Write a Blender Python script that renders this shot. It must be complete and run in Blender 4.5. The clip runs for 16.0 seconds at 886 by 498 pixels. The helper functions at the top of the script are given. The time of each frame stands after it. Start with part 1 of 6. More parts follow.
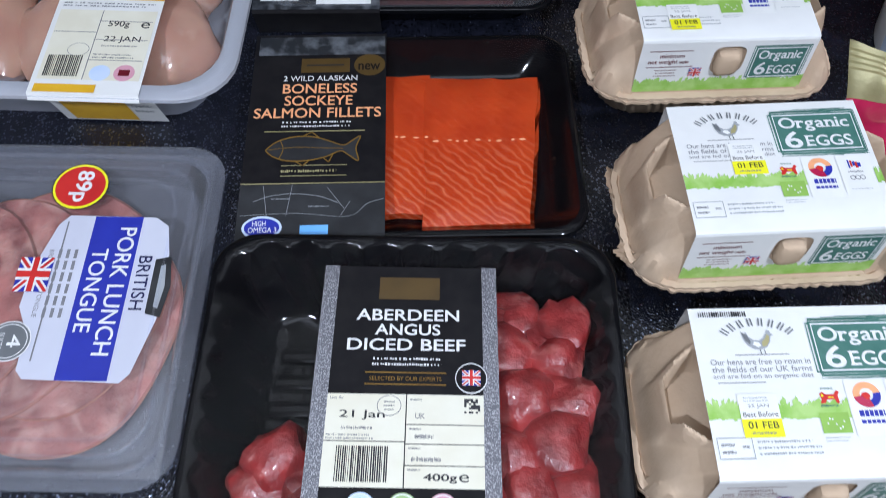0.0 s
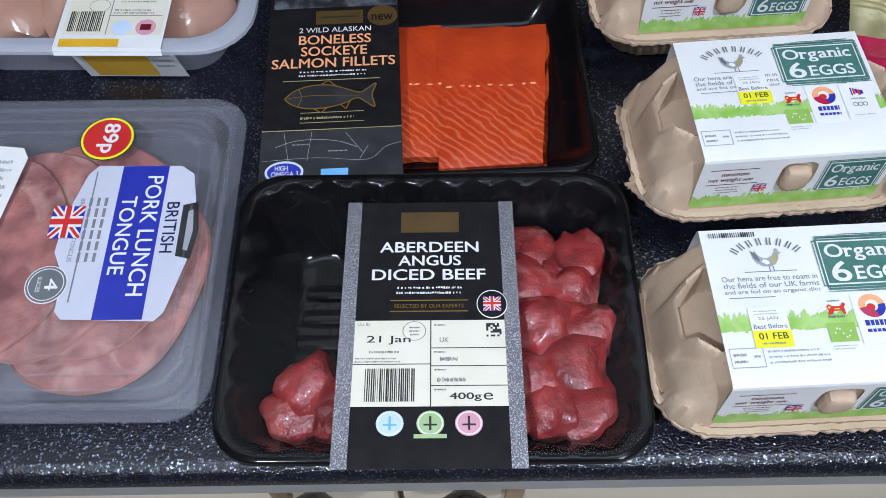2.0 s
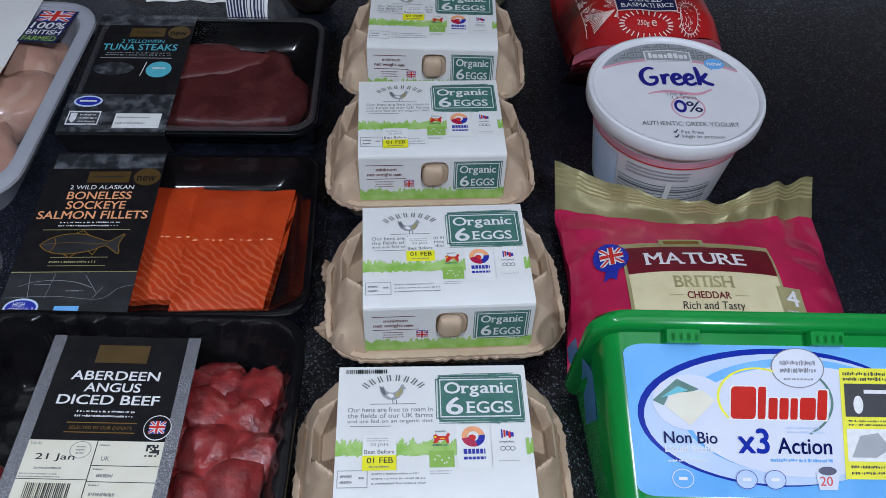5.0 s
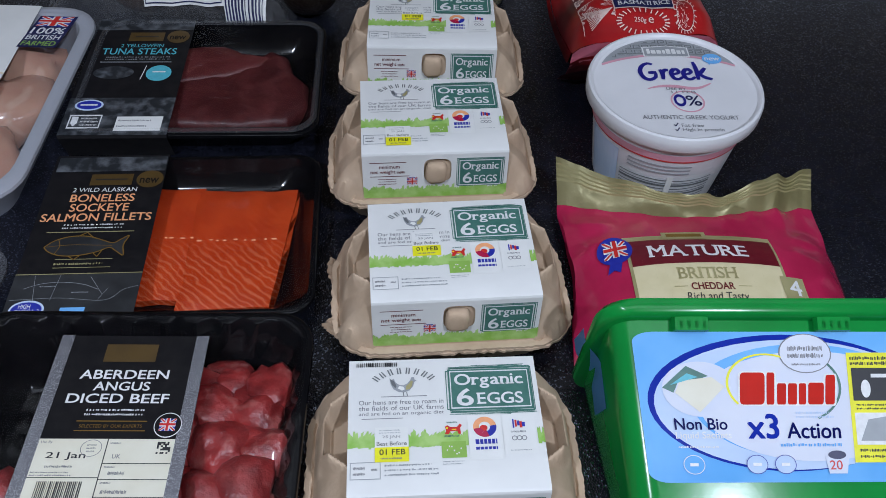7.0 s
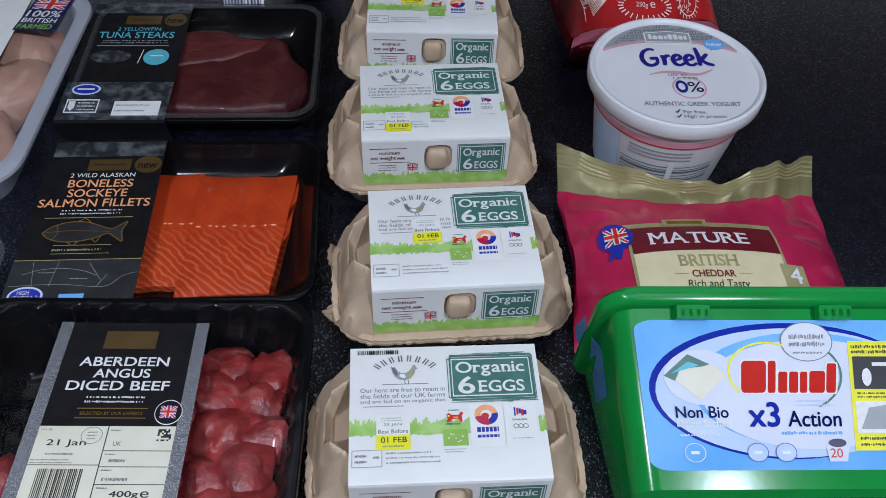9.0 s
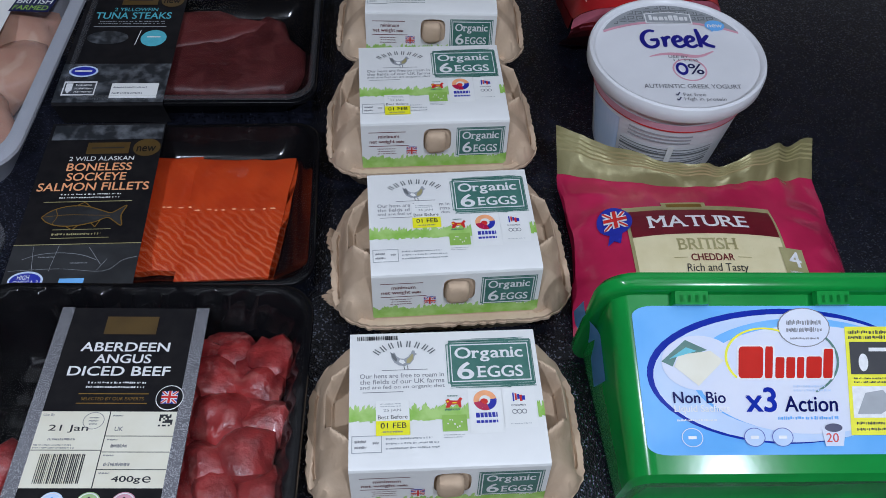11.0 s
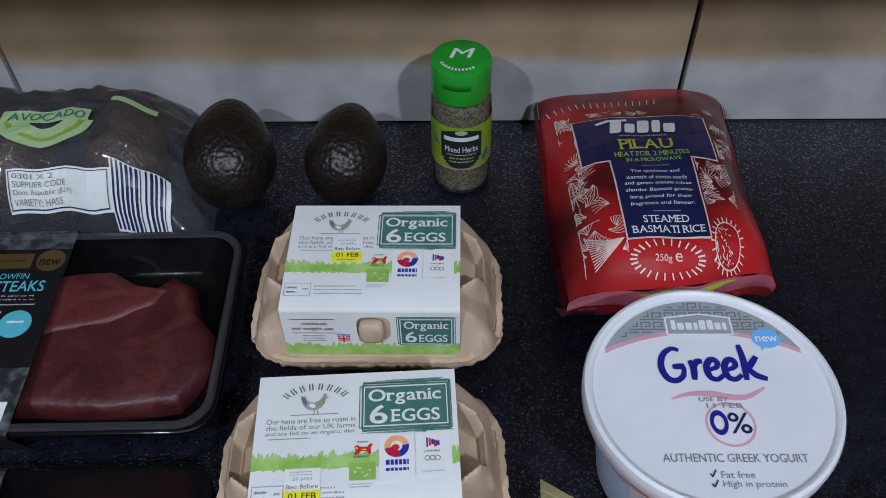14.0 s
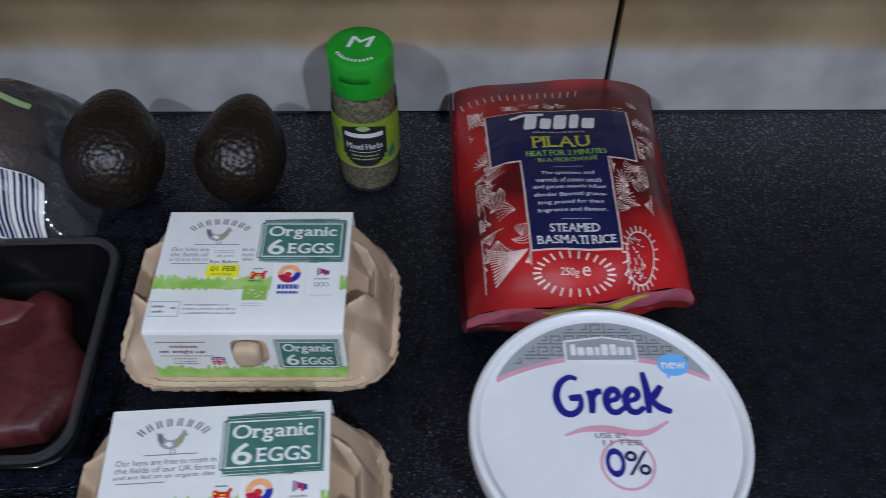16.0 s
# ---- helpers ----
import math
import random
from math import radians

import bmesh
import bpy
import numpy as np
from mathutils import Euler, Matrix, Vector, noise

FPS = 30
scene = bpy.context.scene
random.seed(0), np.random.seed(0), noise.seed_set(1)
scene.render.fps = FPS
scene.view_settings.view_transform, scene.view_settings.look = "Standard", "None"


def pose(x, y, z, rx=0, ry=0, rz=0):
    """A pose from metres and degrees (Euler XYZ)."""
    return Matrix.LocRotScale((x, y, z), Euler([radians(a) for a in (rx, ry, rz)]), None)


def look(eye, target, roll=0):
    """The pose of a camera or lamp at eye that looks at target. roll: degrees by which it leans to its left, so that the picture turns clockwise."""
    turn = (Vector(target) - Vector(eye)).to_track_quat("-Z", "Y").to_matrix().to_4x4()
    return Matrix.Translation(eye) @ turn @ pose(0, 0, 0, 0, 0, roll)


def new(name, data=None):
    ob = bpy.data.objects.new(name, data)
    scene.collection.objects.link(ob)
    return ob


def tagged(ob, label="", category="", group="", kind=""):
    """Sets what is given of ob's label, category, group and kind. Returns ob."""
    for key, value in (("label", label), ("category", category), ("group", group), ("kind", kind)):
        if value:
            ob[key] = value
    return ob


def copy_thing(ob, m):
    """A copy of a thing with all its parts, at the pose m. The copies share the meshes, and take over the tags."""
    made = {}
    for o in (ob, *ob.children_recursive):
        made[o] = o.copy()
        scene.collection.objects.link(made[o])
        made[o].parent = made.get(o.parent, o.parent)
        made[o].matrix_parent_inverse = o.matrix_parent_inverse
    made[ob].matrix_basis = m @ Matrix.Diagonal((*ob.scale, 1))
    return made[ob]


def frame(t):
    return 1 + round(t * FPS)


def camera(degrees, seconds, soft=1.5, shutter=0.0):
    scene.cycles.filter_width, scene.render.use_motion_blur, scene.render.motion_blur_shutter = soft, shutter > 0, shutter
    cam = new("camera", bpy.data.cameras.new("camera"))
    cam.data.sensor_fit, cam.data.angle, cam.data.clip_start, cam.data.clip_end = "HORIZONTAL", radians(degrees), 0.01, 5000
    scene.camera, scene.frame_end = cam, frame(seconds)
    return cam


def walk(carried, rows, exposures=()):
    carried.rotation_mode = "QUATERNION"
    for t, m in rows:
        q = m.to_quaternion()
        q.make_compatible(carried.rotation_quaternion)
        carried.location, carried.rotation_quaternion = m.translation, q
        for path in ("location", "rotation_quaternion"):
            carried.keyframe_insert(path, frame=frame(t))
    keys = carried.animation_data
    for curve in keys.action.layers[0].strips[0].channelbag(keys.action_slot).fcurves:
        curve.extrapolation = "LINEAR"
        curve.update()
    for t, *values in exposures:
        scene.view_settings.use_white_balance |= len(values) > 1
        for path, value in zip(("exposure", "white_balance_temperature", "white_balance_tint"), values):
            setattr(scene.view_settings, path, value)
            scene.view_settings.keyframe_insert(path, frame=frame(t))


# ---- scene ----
cam = camera(54.6, 16.0, soft=0.8, shutter=0.4)
PATH = [
    (0, (0.062, -0.08, 0.413), (0.065, 0.942, -1.306), 0.7),
    (0.5, (0.061, -0.099, 0.417), (0.074, 0.885, -1.324), 0.9),
    (1, (0.057, -0.104, 0.417), (0.07, 0.876, -1.326), 0.4),
    (1.5, (0.055, -0.108, 0.415), (0.059, 0.882, -1.323), -0.4),
    (2, (0.055, -0.109, 0.415), (0.046, 0.878, -1.325), -1.4),
    (2.5, (0.056, -0.11, 0.413), (0.037, 0.875, -1.328), -1.8),
    (3, (0.086, -0.113, 0.409), (0.103, 0.881, -1.326), 0.6),
    (3.5, (0.176, -0.118, 0.42), (0.211, 0.875, -1.316), 2.7),
    (4, (0.221, -0.131, 0.443), (0.25, 0.983, -1.218), 3.1),
    (4.5, (0.218, -0.146, 0.457), (0.258, 1.11, -1.099), 3.1),
    (4.7, (0.217, -0.151, 0.458), (0.255, 1.144, -1.066), 2.7),
    (7, (0.207, -0.164, 0.453), (0.269, 1.159, -1.046), 2.2),
    (7.5, (0.206, -0.162, 0.453), (0.273, 1.151, -1.054), 2.5),
    (8, (0.205, -0.162, 0.453), (0.275, 1.144, -1.059), 2.6),
    (8.5, (0.204, -0.161, 0.452), (0.277, 1.139, -1.066), 2.7),
    (9, (0.204, -0.161, 0.453), (0.276, 1.132, -1.071), 2.7),
    (11.5, (0.205, -0.152, 0.458), (0.278, 1.09, -1.108), 2.7),
    (12, (0.213, -0.126, 0.459), (0.295, 1.125, -1.099), 3.0),
    (12.5, (0.238, -0.061, 0.48), (0.28, 1.183, -1.086), 1.6),
    (13, (0.263, 0.021, 0.473), (0.241, 1.314, -1.053), -0.4),
    (13.5, (0.263, 0.071, 0.456), (0.239, 1.384, -1.052), -0.7),
    (14, (0.267, 0.1, 0.441), (0.229, 1.405, -1.075), -1.4),
    (14.5, (0.268, 0.119, 0.432), (0.223, 1.412, -1.093), -1.9),
    (15, (0.268, 0.133, 0.425), (0.229, 1.416, -1.108), -1.8),
    (15.5, (0.274, 0.143, 0.423), (0.269, 1.406, -1.129), -0.5),
    (16, (0.313, 0.146, 0.422), (0.328, 1.395, -1.14), 0.3),
]
walk(cam, [(t, look(eye, target, roll)) for t, eye, target, roll in PATH],
     exposures=[(0, 0.54), (1.5, 0.57), (2.5, 0.34), (3.5, 0.26), (4.2, -0.03), (9.0, -0.02), (12.0, -0.05), (13.0, 0.06), (15.0, 0.19), (16.0, 0.17)])

# ---- light ----
world = bpy.data.worlds.new("room")
scene.world = world
world.use_nodes = True
world.node_tree.nodes["Background"].inputs[0].default_value = (0.86, 0.9, 1.0, 1)
world.node_tree.nodes["Background"].inputs[1].default_value = 0.16


def area_lamp(x, y, z, power, size, target):
    data = bpy.data.lights.new("spot_or_fill", "AREA")
    data.shape, data.size, data.energy, data.color = "DISK", size, power, (0.73, 0.82, 1.0)
    ob = new("spot_or_fill", data)
    ob.matrix_world = look((x, y, z), target)
    return ob


area_lamp(-0.45, -0.85, 1.62, 14.5, 0.07, (0.1, 0.3, 0))
area_lamp(0.90, -0.97, 1.62, 18.5, 0.07, (0.3, 0.3, 0))
# broad fill with no real fitting, added to soften the two spots' shadows
panel = area_lamp(0.25, -0.35, 1.66, 3.5, 1.0, (0.25, -0.35, 0))
panel.data.shape, panel.data.size, panel.data.size_y = "RECTANGLE", 1.0, 0.4

# ---- materials ----


def mat(name, c1, c2=None, rough=0.5, scale=40.0, metal=0.0, bump=0.0, bscale=None, spec=0.5, coat=0.0, sss=0.0, detail=4.0, pos=(0.35, 0.65)):
    """A procedural surface: two colours mixed by noise, a broad second variation and a fine relief."""
    m = bpy.data.materials.new(name)
    m.use_nodes = True
    nt = m.node_tree
    b = nt.nodes["Principled BSDF"]
    c2 = c2 or tuple(v * 0.88 for v in c1)
    tc = nt.nodes.new("ShaderNodeTexCoord")
    n1 = nt.nodes.new("ShaderNodeTexNoise")
    n1.inputs["Scale"].default_value, n1.inputs["Detail"].default_value = scale, detail
    nt.links.new(tc.outputs["Object"], n1.inputs["Vector"])
    ramp = nt.nodes.new("ShaderNodeValToRGB")
    ramp.color_ramp.elements[0].position, ramp.color_ramp.elements[1].position = pos
    ramp.color_ramp.elements[0].color, ramp.color_ramp.elements[1].color = (*c1, 1), (*c2, 1)
    nt.links.new(n1.outputs["Fac"], ramp.inputs["Fac"])
    nt.links.new(ramp.outputs["Color"], b.inputs["Base Color"])
    b.inputs["Roughness"].default_value, b.inputs["Metallic"].default_value = rough, metal
    b.inputs["Specular IOR Level"].default_value = spec
    b.inputs["Coat Weight"].default_value, b.inputs["Coat Roughness"].default_value = coat, 0.08
    if sss:
        b.inputs["Subsurface Weight"].default_value, b.inputs["Subsurface Scale"].default_value = sss, 0.004
    if bump:
        n2 = nt.nodes.new("ShaderNodeTexNoise")
        n2.inputs["Scale"].default_value, n2.inputs["Detail"].default_value = bscale or scale * 3, 5
        nt.links.new(tc.outputs["Object"], n2.inputs["Vector"])
        bp = nt.nodes.new("ShaderNodeBump")
        bp.inputs["Strength"].default_value, bp.inputs["Distance"].default_value = bump, 0.001
        nt.links.new(n2.outputs["Fac"], bp.inputs["Height"])
        nt.links.new(bp.outputs["Normal"], b.inputs["Normal"])
    return m


def clear(name, tint=(1, 1, 1), gloss=0.5, rough=0.06, bump=0.0, bscale=60.0, haze=0.0, hazecol=(0.8, 0.82, 0.88)):
    """A thin clear film: what lies under it shows through, with a glossy skin and a little haze."""
    m = bpy.data.materials.new(name)
    m.use_nodes = True
    nt = m.node_tree
    nt.nodes.remove(nt.nodes["Principled BSDF"])
    out = nt.nodes["Material Output"]
    tr, gl, df = nt.nodes.new("ShaderNodeBsdfTransparent"), nt.nodes.new("ShaderNodeBsdfGlossy"), nt.nodes.new("ShaderNodeBsdfDiffuse")
    tr.inputs["Color"].default_value = (*tint, 1)
    gl.inputs["Roughness"].default_value = rough
    df.inputs["Color"].default_value = (*hazecol, 1)
    fr = nt.nodes.new("ShaderNodeFresnel")
    fr.inputs["IOR"].default_value = 1.1 + gloss
    mh, mx = nt.nodes.new("ShaderNodeMixShader"), nt.nodes.new("ShaderNodeMixShader")
    mh.inputs[0].default_value = haze
    nt.links.new(tr.outputs[0], mh.inputs[1])
    nt.links.new(df.outputs[0], mh.inputs[2])
    nt.links.new(fr.outputs[0], mx.inputs[0])
    nt.links.new(mh.outputs[0], mx.inputs[1])
    nt.links.new(gl.outputs[0], mx.inputs[2])
    nt.links.new(mx.outputs[0], out.inputs["Surface"])
    if bump:
        tc, n2, bp = nt.nodes.new("ShaderNodeTexCoord"), nt.nodes.new("ShaderNodeTexNoise"), nt.nodes.new("ShaderNodeBump")
        n2.inputs["Scale"].default_value, n2.inputs["Detail"].default_value = bscale, 3
        bp.inputs["Strength"].default_value, bp.inputs["Distance"].default_value = bump, 0.003
        nt.links.new(tc.outputs["Object"], n2.inputs["Vector"])
        nt.links.new(n2.outputs["Fac"], bp.inputs["Height"])
        nt.links.new(bp.outputs["Normal"], gl.inputs["Normal"])
        nt.links.new(bp.outputs["Normal"], fr.inputs["Normal"])
    return m


def worktop_material():
    """Dark blue-black laminate with a fine hammered relief and pale flecks."""
    m = mat("black_laminate", (0.005, 0.006, 0.010), (0.010, 0.011, 0.019), rough=0.15, scale=90, spec=0.55)
    nt = m.node_tree
    b = nt.nodes["Principled BSDF"]
    tc, n, v, bp = (nt.nodes.new(k) for k in ("ShaderNodeTexCoord", "ShaderNodeTexNoise", "ShaderNodeTexVoronoi", "ShaderNodeBump"))
    n.inputs["Scale"].default_value, n.inputs["Detail"].default_value = 700, 1
    nt.links.new(tc.outputs["Object"], n.inputs["Vector"])
    grain, mixed = nt.nodes.new("ShaderNodeTexVoronoi"), nt.nodes.new("ShaderNodeMath")
    grain.inputs["Scale"].default_value = 1000
    nt.links.new(tc.outputs["Object"], grain.inputs["Vector"])
    mixed.operation = "MULTIPLY_ADD"
    mixed.inputs[1].default_value = 0.8
    nt.links.new(grain.outputs["Distance"], mixed.inputs[0])
    nt.links.new(n.outputs["Fac"], mixed.inputs[2])
    bp.inputs["Strength"].default_value, bp.inputs["Distance"].default_value = 1.0, 0.00030
    nt.links.new(mixed.outputs[0], bp.inputs["Height"])
    nt.links.new(bp.outputs["Normal"], b.inputs["Normal"])
    # one grain in eight is a silver flake
    flake, pick = nt.nodes.new("ShaderNodeSeparateColor"), nt.nodes.new("ShaderNodeMath")
    pick.operation = "GREATER_THAN"
    pick.inputs[1].default_value = 0.87
    nt.links.new(grain.outputs["Color"], flake.inputs[0])
    nt.links.new(flake.outputs[0], pick.inputs[0])
    nt.links.new(pick.outputs[0], b.inputs["Metallic"])
    v.inputs["Scale"].default_value = 260
    nt.links.new(tc.outputs["Object"], v.inputs["Vector"])
    r = nt.nodes.new("ShaderNodeValToRGB")
    r.color_ramp.elements[0].position, r.color_ramp.elements[1].position = 0.06, 0.16
    r.color_ramp.elements[0].color, r.color_ramp.elements[1].color = (1, 1, 1, 1), (0, 0, 0, 1)
    nt.links.new(v.outputs["Distance"], r.inputs["Fac"])
    mix = nt.nodes.new("ShaderNodeMix")
    mix.data_type = "RGBA"
    mix.inputs[7].default_value = (0.055, 0.062, 0.088, 1)
    old = b.inputs["Base Color"].links[0].from_socket
    nt.links.new(r.outputs["Color"], mix.inputs[0])
    nt.links.new(old, mix.inputs[6])
    silver = nt.nodes.new("ShaderNodeMix")
    silver.data_type = "RGBA"
    silver.inputs[7].default_value = (0.24, 0.265, 0.32, 1)
    nt.links.new(pick.outputs[0], silver.inputs[0])
    nt.links.new(mix.outputs[2], silver.inputs[6])
    nt.links.new(silver.outputs[2], b.inputs["Base Color"])
    return m


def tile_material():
    """Glazed stone-look tile, mottled tan; a soft-edged pale grey foot paints in lamp light."""
    m = mat("stone_tile_lit_foot", (0.68, 0.51, 0.31), (0.44, 0.325, 0.19), rough=0.3, scale=11, bump=0.08, bscale=60, detail=8)
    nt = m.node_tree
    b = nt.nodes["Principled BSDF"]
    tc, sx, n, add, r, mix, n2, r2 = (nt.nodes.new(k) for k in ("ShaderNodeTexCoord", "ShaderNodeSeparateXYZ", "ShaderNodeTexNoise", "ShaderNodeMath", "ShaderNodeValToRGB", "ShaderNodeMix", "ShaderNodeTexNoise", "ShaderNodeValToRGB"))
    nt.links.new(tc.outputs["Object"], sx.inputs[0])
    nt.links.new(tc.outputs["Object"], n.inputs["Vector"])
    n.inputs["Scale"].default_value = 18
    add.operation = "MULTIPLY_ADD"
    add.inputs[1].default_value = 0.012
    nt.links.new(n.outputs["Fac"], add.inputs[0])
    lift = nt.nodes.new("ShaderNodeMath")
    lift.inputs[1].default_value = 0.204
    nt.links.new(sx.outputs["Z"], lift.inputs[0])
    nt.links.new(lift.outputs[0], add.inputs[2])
    # soft edge between the painted-in light at the foot and the tan above
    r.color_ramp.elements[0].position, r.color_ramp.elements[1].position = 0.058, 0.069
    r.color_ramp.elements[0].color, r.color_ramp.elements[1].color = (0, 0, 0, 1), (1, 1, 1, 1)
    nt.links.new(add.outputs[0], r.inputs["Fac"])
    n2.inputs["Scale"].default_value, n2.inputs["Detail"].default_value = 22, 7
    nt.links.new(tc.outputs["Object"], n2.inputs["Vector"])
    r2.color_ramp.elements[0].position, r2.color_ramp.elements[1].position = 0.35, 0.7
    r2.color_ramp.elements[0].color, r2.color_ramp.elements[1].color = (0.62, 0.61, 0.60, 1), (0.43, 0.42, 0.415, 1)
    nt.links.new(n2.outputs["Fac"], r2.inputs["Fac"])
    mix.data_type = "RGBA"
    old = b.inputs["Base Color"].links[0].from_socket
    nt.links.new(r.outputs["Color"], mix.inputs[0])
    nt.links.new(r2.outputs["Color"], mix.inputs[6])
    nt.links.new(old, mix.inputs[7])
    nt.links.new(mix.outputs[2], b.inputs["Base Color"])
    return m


def meat_material(name, c1, c2, fat, scale, rough=0.25, fat_pos=(0.62, 0.72), wave=None, bump=0.25, fine=2.5, coat=0.15):
    """Raw flesh: mottled red with paler streaks and a wet skin."""
    m = mat(name, c1, c2, rough=rough, scale=scale, bump=bump, bscale=scale * fine, sss=0.12, coat=coat)
    nt = m.node_tree
    b = nt.nodes["Principled BSDF"]
    tc, r, mix = (nt.nodes.new(k) for k in ("ShaderNodeTexCoord", "ShaderNodeValToRGB", "ShaderNodeMix"))
    if wave:
        n = nt.nodes.new("ShaderNodeTexWave")
        n.inputs["Scale"].default_value, n.inputs["Distortion"].default_value, n.inputs["Detail"].default_value = wave, 6.0, 3
        n.bands_direction = "DIAGONAL"
    else:
        n = nt.nodes.new("ShaderNodeTexNoise")
        n.inputs["Scale"].default_value, n.inputs["Detail"].default_value, n.inputs["Distortion"].default_value = scale * 0.7, 4, 1.5
    nt.links.new(tc.outputs["Object"], n.inputs["Vector"])
    r.color_ramp.elements[0].position, r.color_ramp.elements[1].position = fat_pos
    r.color_ramp.elements[0].color, r.color_ramp.elements[1].color = (0, 0, 0, 1), (1, 1, 1, 1)
    nt.links.new(n.outputs["Fac"], r.inputs["Fac"])
    mix.data_type = "RGBA"
    mix.inputs[7].default_value = (*fat, 1)
    old = b.inputs["Base Color"].links[0].from_socket
    half = nt.nodes.new("ShaderNodeMath")
    half.operation = "MULTIPLY"
    half.inputs[1].default_value = 0.5
    if wave:
        # the pale lines of fat show on the thick end of the fillet alone
        axes, span = nt.nodes.new("ShaderNodeSeparateXYZ"), nt.nodes.new("ShaderNodeMapRange")
        span.inputs[1].default_value, span.inputs[2].default_value, span.inputs[3].default_value, span.inputs[4].default_value = -0.022, 0.004, 0.42, 0.06
        nt.links.new(tc.outputs["Object"], axes.inputs[0])
        nt.links.new(axes.outputs["Y"], span.inputs[0])
        nt.links.new(span.outputs[0], half.inputs[1])
    nt.links.new(r.outputs["Color"], half.inputs[0])
    nt.links.new(half.outputs[0], mix.inputs[0])
    nt.links.new(old, mix.inputs[6])
    nt.links.new(mix.outputs[2], b.inputs["Base Color"])
    return m


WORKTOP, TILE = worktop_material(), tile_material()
GROUT = mat("dark_grout", (0.05, 0.045, 0.04), rough=0.9, scale=200)
EDGE_SHINE = mat("grey_edge_reflection", (0.36, 0.36, 0.34), (0.30, 0.30, 0.29), rough=0.4, scale=30)
CABINETWHITE = mat("white_cabinet", (0.82, 0.81, 0.78), (0.77, 0.76, 0.73), rough=0.5, scale=10)
CREAM = mat("cream_door", (0.76, 0.66, 0.50), (0.71, 0.61, 0.46), rough=0.45, scale=12, bump=0.05)
TANWOOD = mat("tan_moulding", (0.36, 0.25, 0.15), (0.27, 0.18, 0.10), rough=0.5, scale=60)
KNOB = mat("pewter", (0.05, 0.05, 0.05), (0.11, 0.11, 0.10), rough=0.3, metal=0.9, scale=200, bump=0.3)
CHROME = mat("worn_chrome", (0.6, 0.6, 0.58), (0.4, 0.4, 0.4), rough=0.25, metal=1.0, scale=150)
PULP = mat("egg_box_pulp", (0.60, 0.45, 0.32), (0.53, 0.385, 0.265), rough=0.95, scale=55, bump=0.28, bscale=420, spec=0.15, detail=8)
CARD = mat("white_card", (0.80, 0.80, 0.78), (0.74, 0.74, 0.72), rough=0.38, scale=25, bump=0.03)
PAPER = mat("white_paper", (0.82, 0.82, 0.80), (0.78, 0.78, 0.75), rough=0.5, scale=60)
CHEDDARCREAM = mat("butter_cream_print", (0.76, 0.67, 0.42), (0.70, 0.61, 0.36), rough=0.4, scale=60)
YELLOWFOIL = mat("yellow_green_foil", (0.52, 0.50, 0.06), (0.38, 0.38, 0.04), rough=0.35, scale=90)
PINKFOIL = mat("pale_pink_foil", (0.50, 0.13, 0.18), (0.38, 0.08, 0.11), rough=0.35, scale=60)
CREAMPAPER = mat("cream_paper", (0.78, 0.75, 0.62), (0.74, 0.70, 0.56), rough=0.5, scale=60)
BLACKPLASTIC = mat("black_plastic", (0.003, 0.003, 0.004), (0.005, 0.005, 0.006), rough=0.10, spec=0.2, scale=50, bump=0.05, bscale=150)
BLACKCARD = mat("black_card", (0.008, 0.0075, 0.009), (0.013, 0.012, 0.013), rough=0.5, scale=120, spec=0.15)
TEXTBLACK = mat("black_ink", (0.02, 0.02, 0.025), rough=0.5, scale=300)
TEXTGREY = mat("grey_ink", (0.22, 0.22, 0.24), rough=0.5, scale=300)
TEXTWHITE = mat("white_ink", (0.82, 0.82, 0.82), rough=0.45, scale=300)
SILVER = mat("silver_glitter", (0.16, 0.16, 0.18), (0.52, 0.52, 0.55), rough=0.35, metal=0.5, scale=1500, pos=(0.5, 0.62))
SLATE = mat("slate_print", (0.018, 0.021, 0.025), (0.13, 0.14, 0.155), rough=0.45, scale=110, pos=(0.45, 0.7), detail=8)
DARKPRINT = mat("dark_grey_print", (0.018, 0.019, 0.021), (0.034, 0.036, 0.039), rough=0.45, scale=60)
AMBER = mat("amber_print", (0.80, 0.46, 0.03), (0.70, 0.38, 0.02), rough=0.45, scale=50)
GOLD = mat("gold_print", (0.30, 0.17, 0.03), (0.22, 0.12, 0.02), rough=0.4, metal=0.35, scale=60)
BRONZE = mat("bronze_print", (0.090, 0.052, 0.013), (0.070, 0.040, 0.010), rough=0.45, scale=60)
PALEGOLD = mat("pale_gold_foil", (0.52, 0.47, 0.24), (0.40, 0.35, 0.16), rough=0.36, metal=0.25, scale=35, bump=0.25, bscale=150)
ORANGE = mat("salmon_ink", (0.95, 0.42, 0.20), rough=0.45, scale=300)
CYAN = mat("cyan_ink", (0.10, 0.50, 0.60), rough=0.45, scale=300)
GREENSIGN = mat("dark_green_print", (0.045, 0.155, 0.125), (0.07, 0.19, 0.155), rough=0.45, scale=120)
GRASS = mat("grass_green_print", (0.26, 0.50, 0.08), (0.42, 0.63, 0.20), rough=0.45, scale=130)
LIME = mat("lime_print", (0.30, 0.52, 0.10), rough=0.45, scale=100)
YELLOW = mat("yellow_label", (0.90, 0.85, 0.02), rough=0.5, scale=100)
RED = mat("red_print", (0.65, 0.03, 0.025), (0.55, 0.02, 0.02), rough=0.4, scale=60)
PINK = mat("pink_print", (0.72, 0.36, 0.44), rough=0.45, scale=60)
BLUE = mat("royal_blue_print", (0.018, 0.028, 0.33), (0.022, 0.036, 0.38), rough=0.4, scale=60)
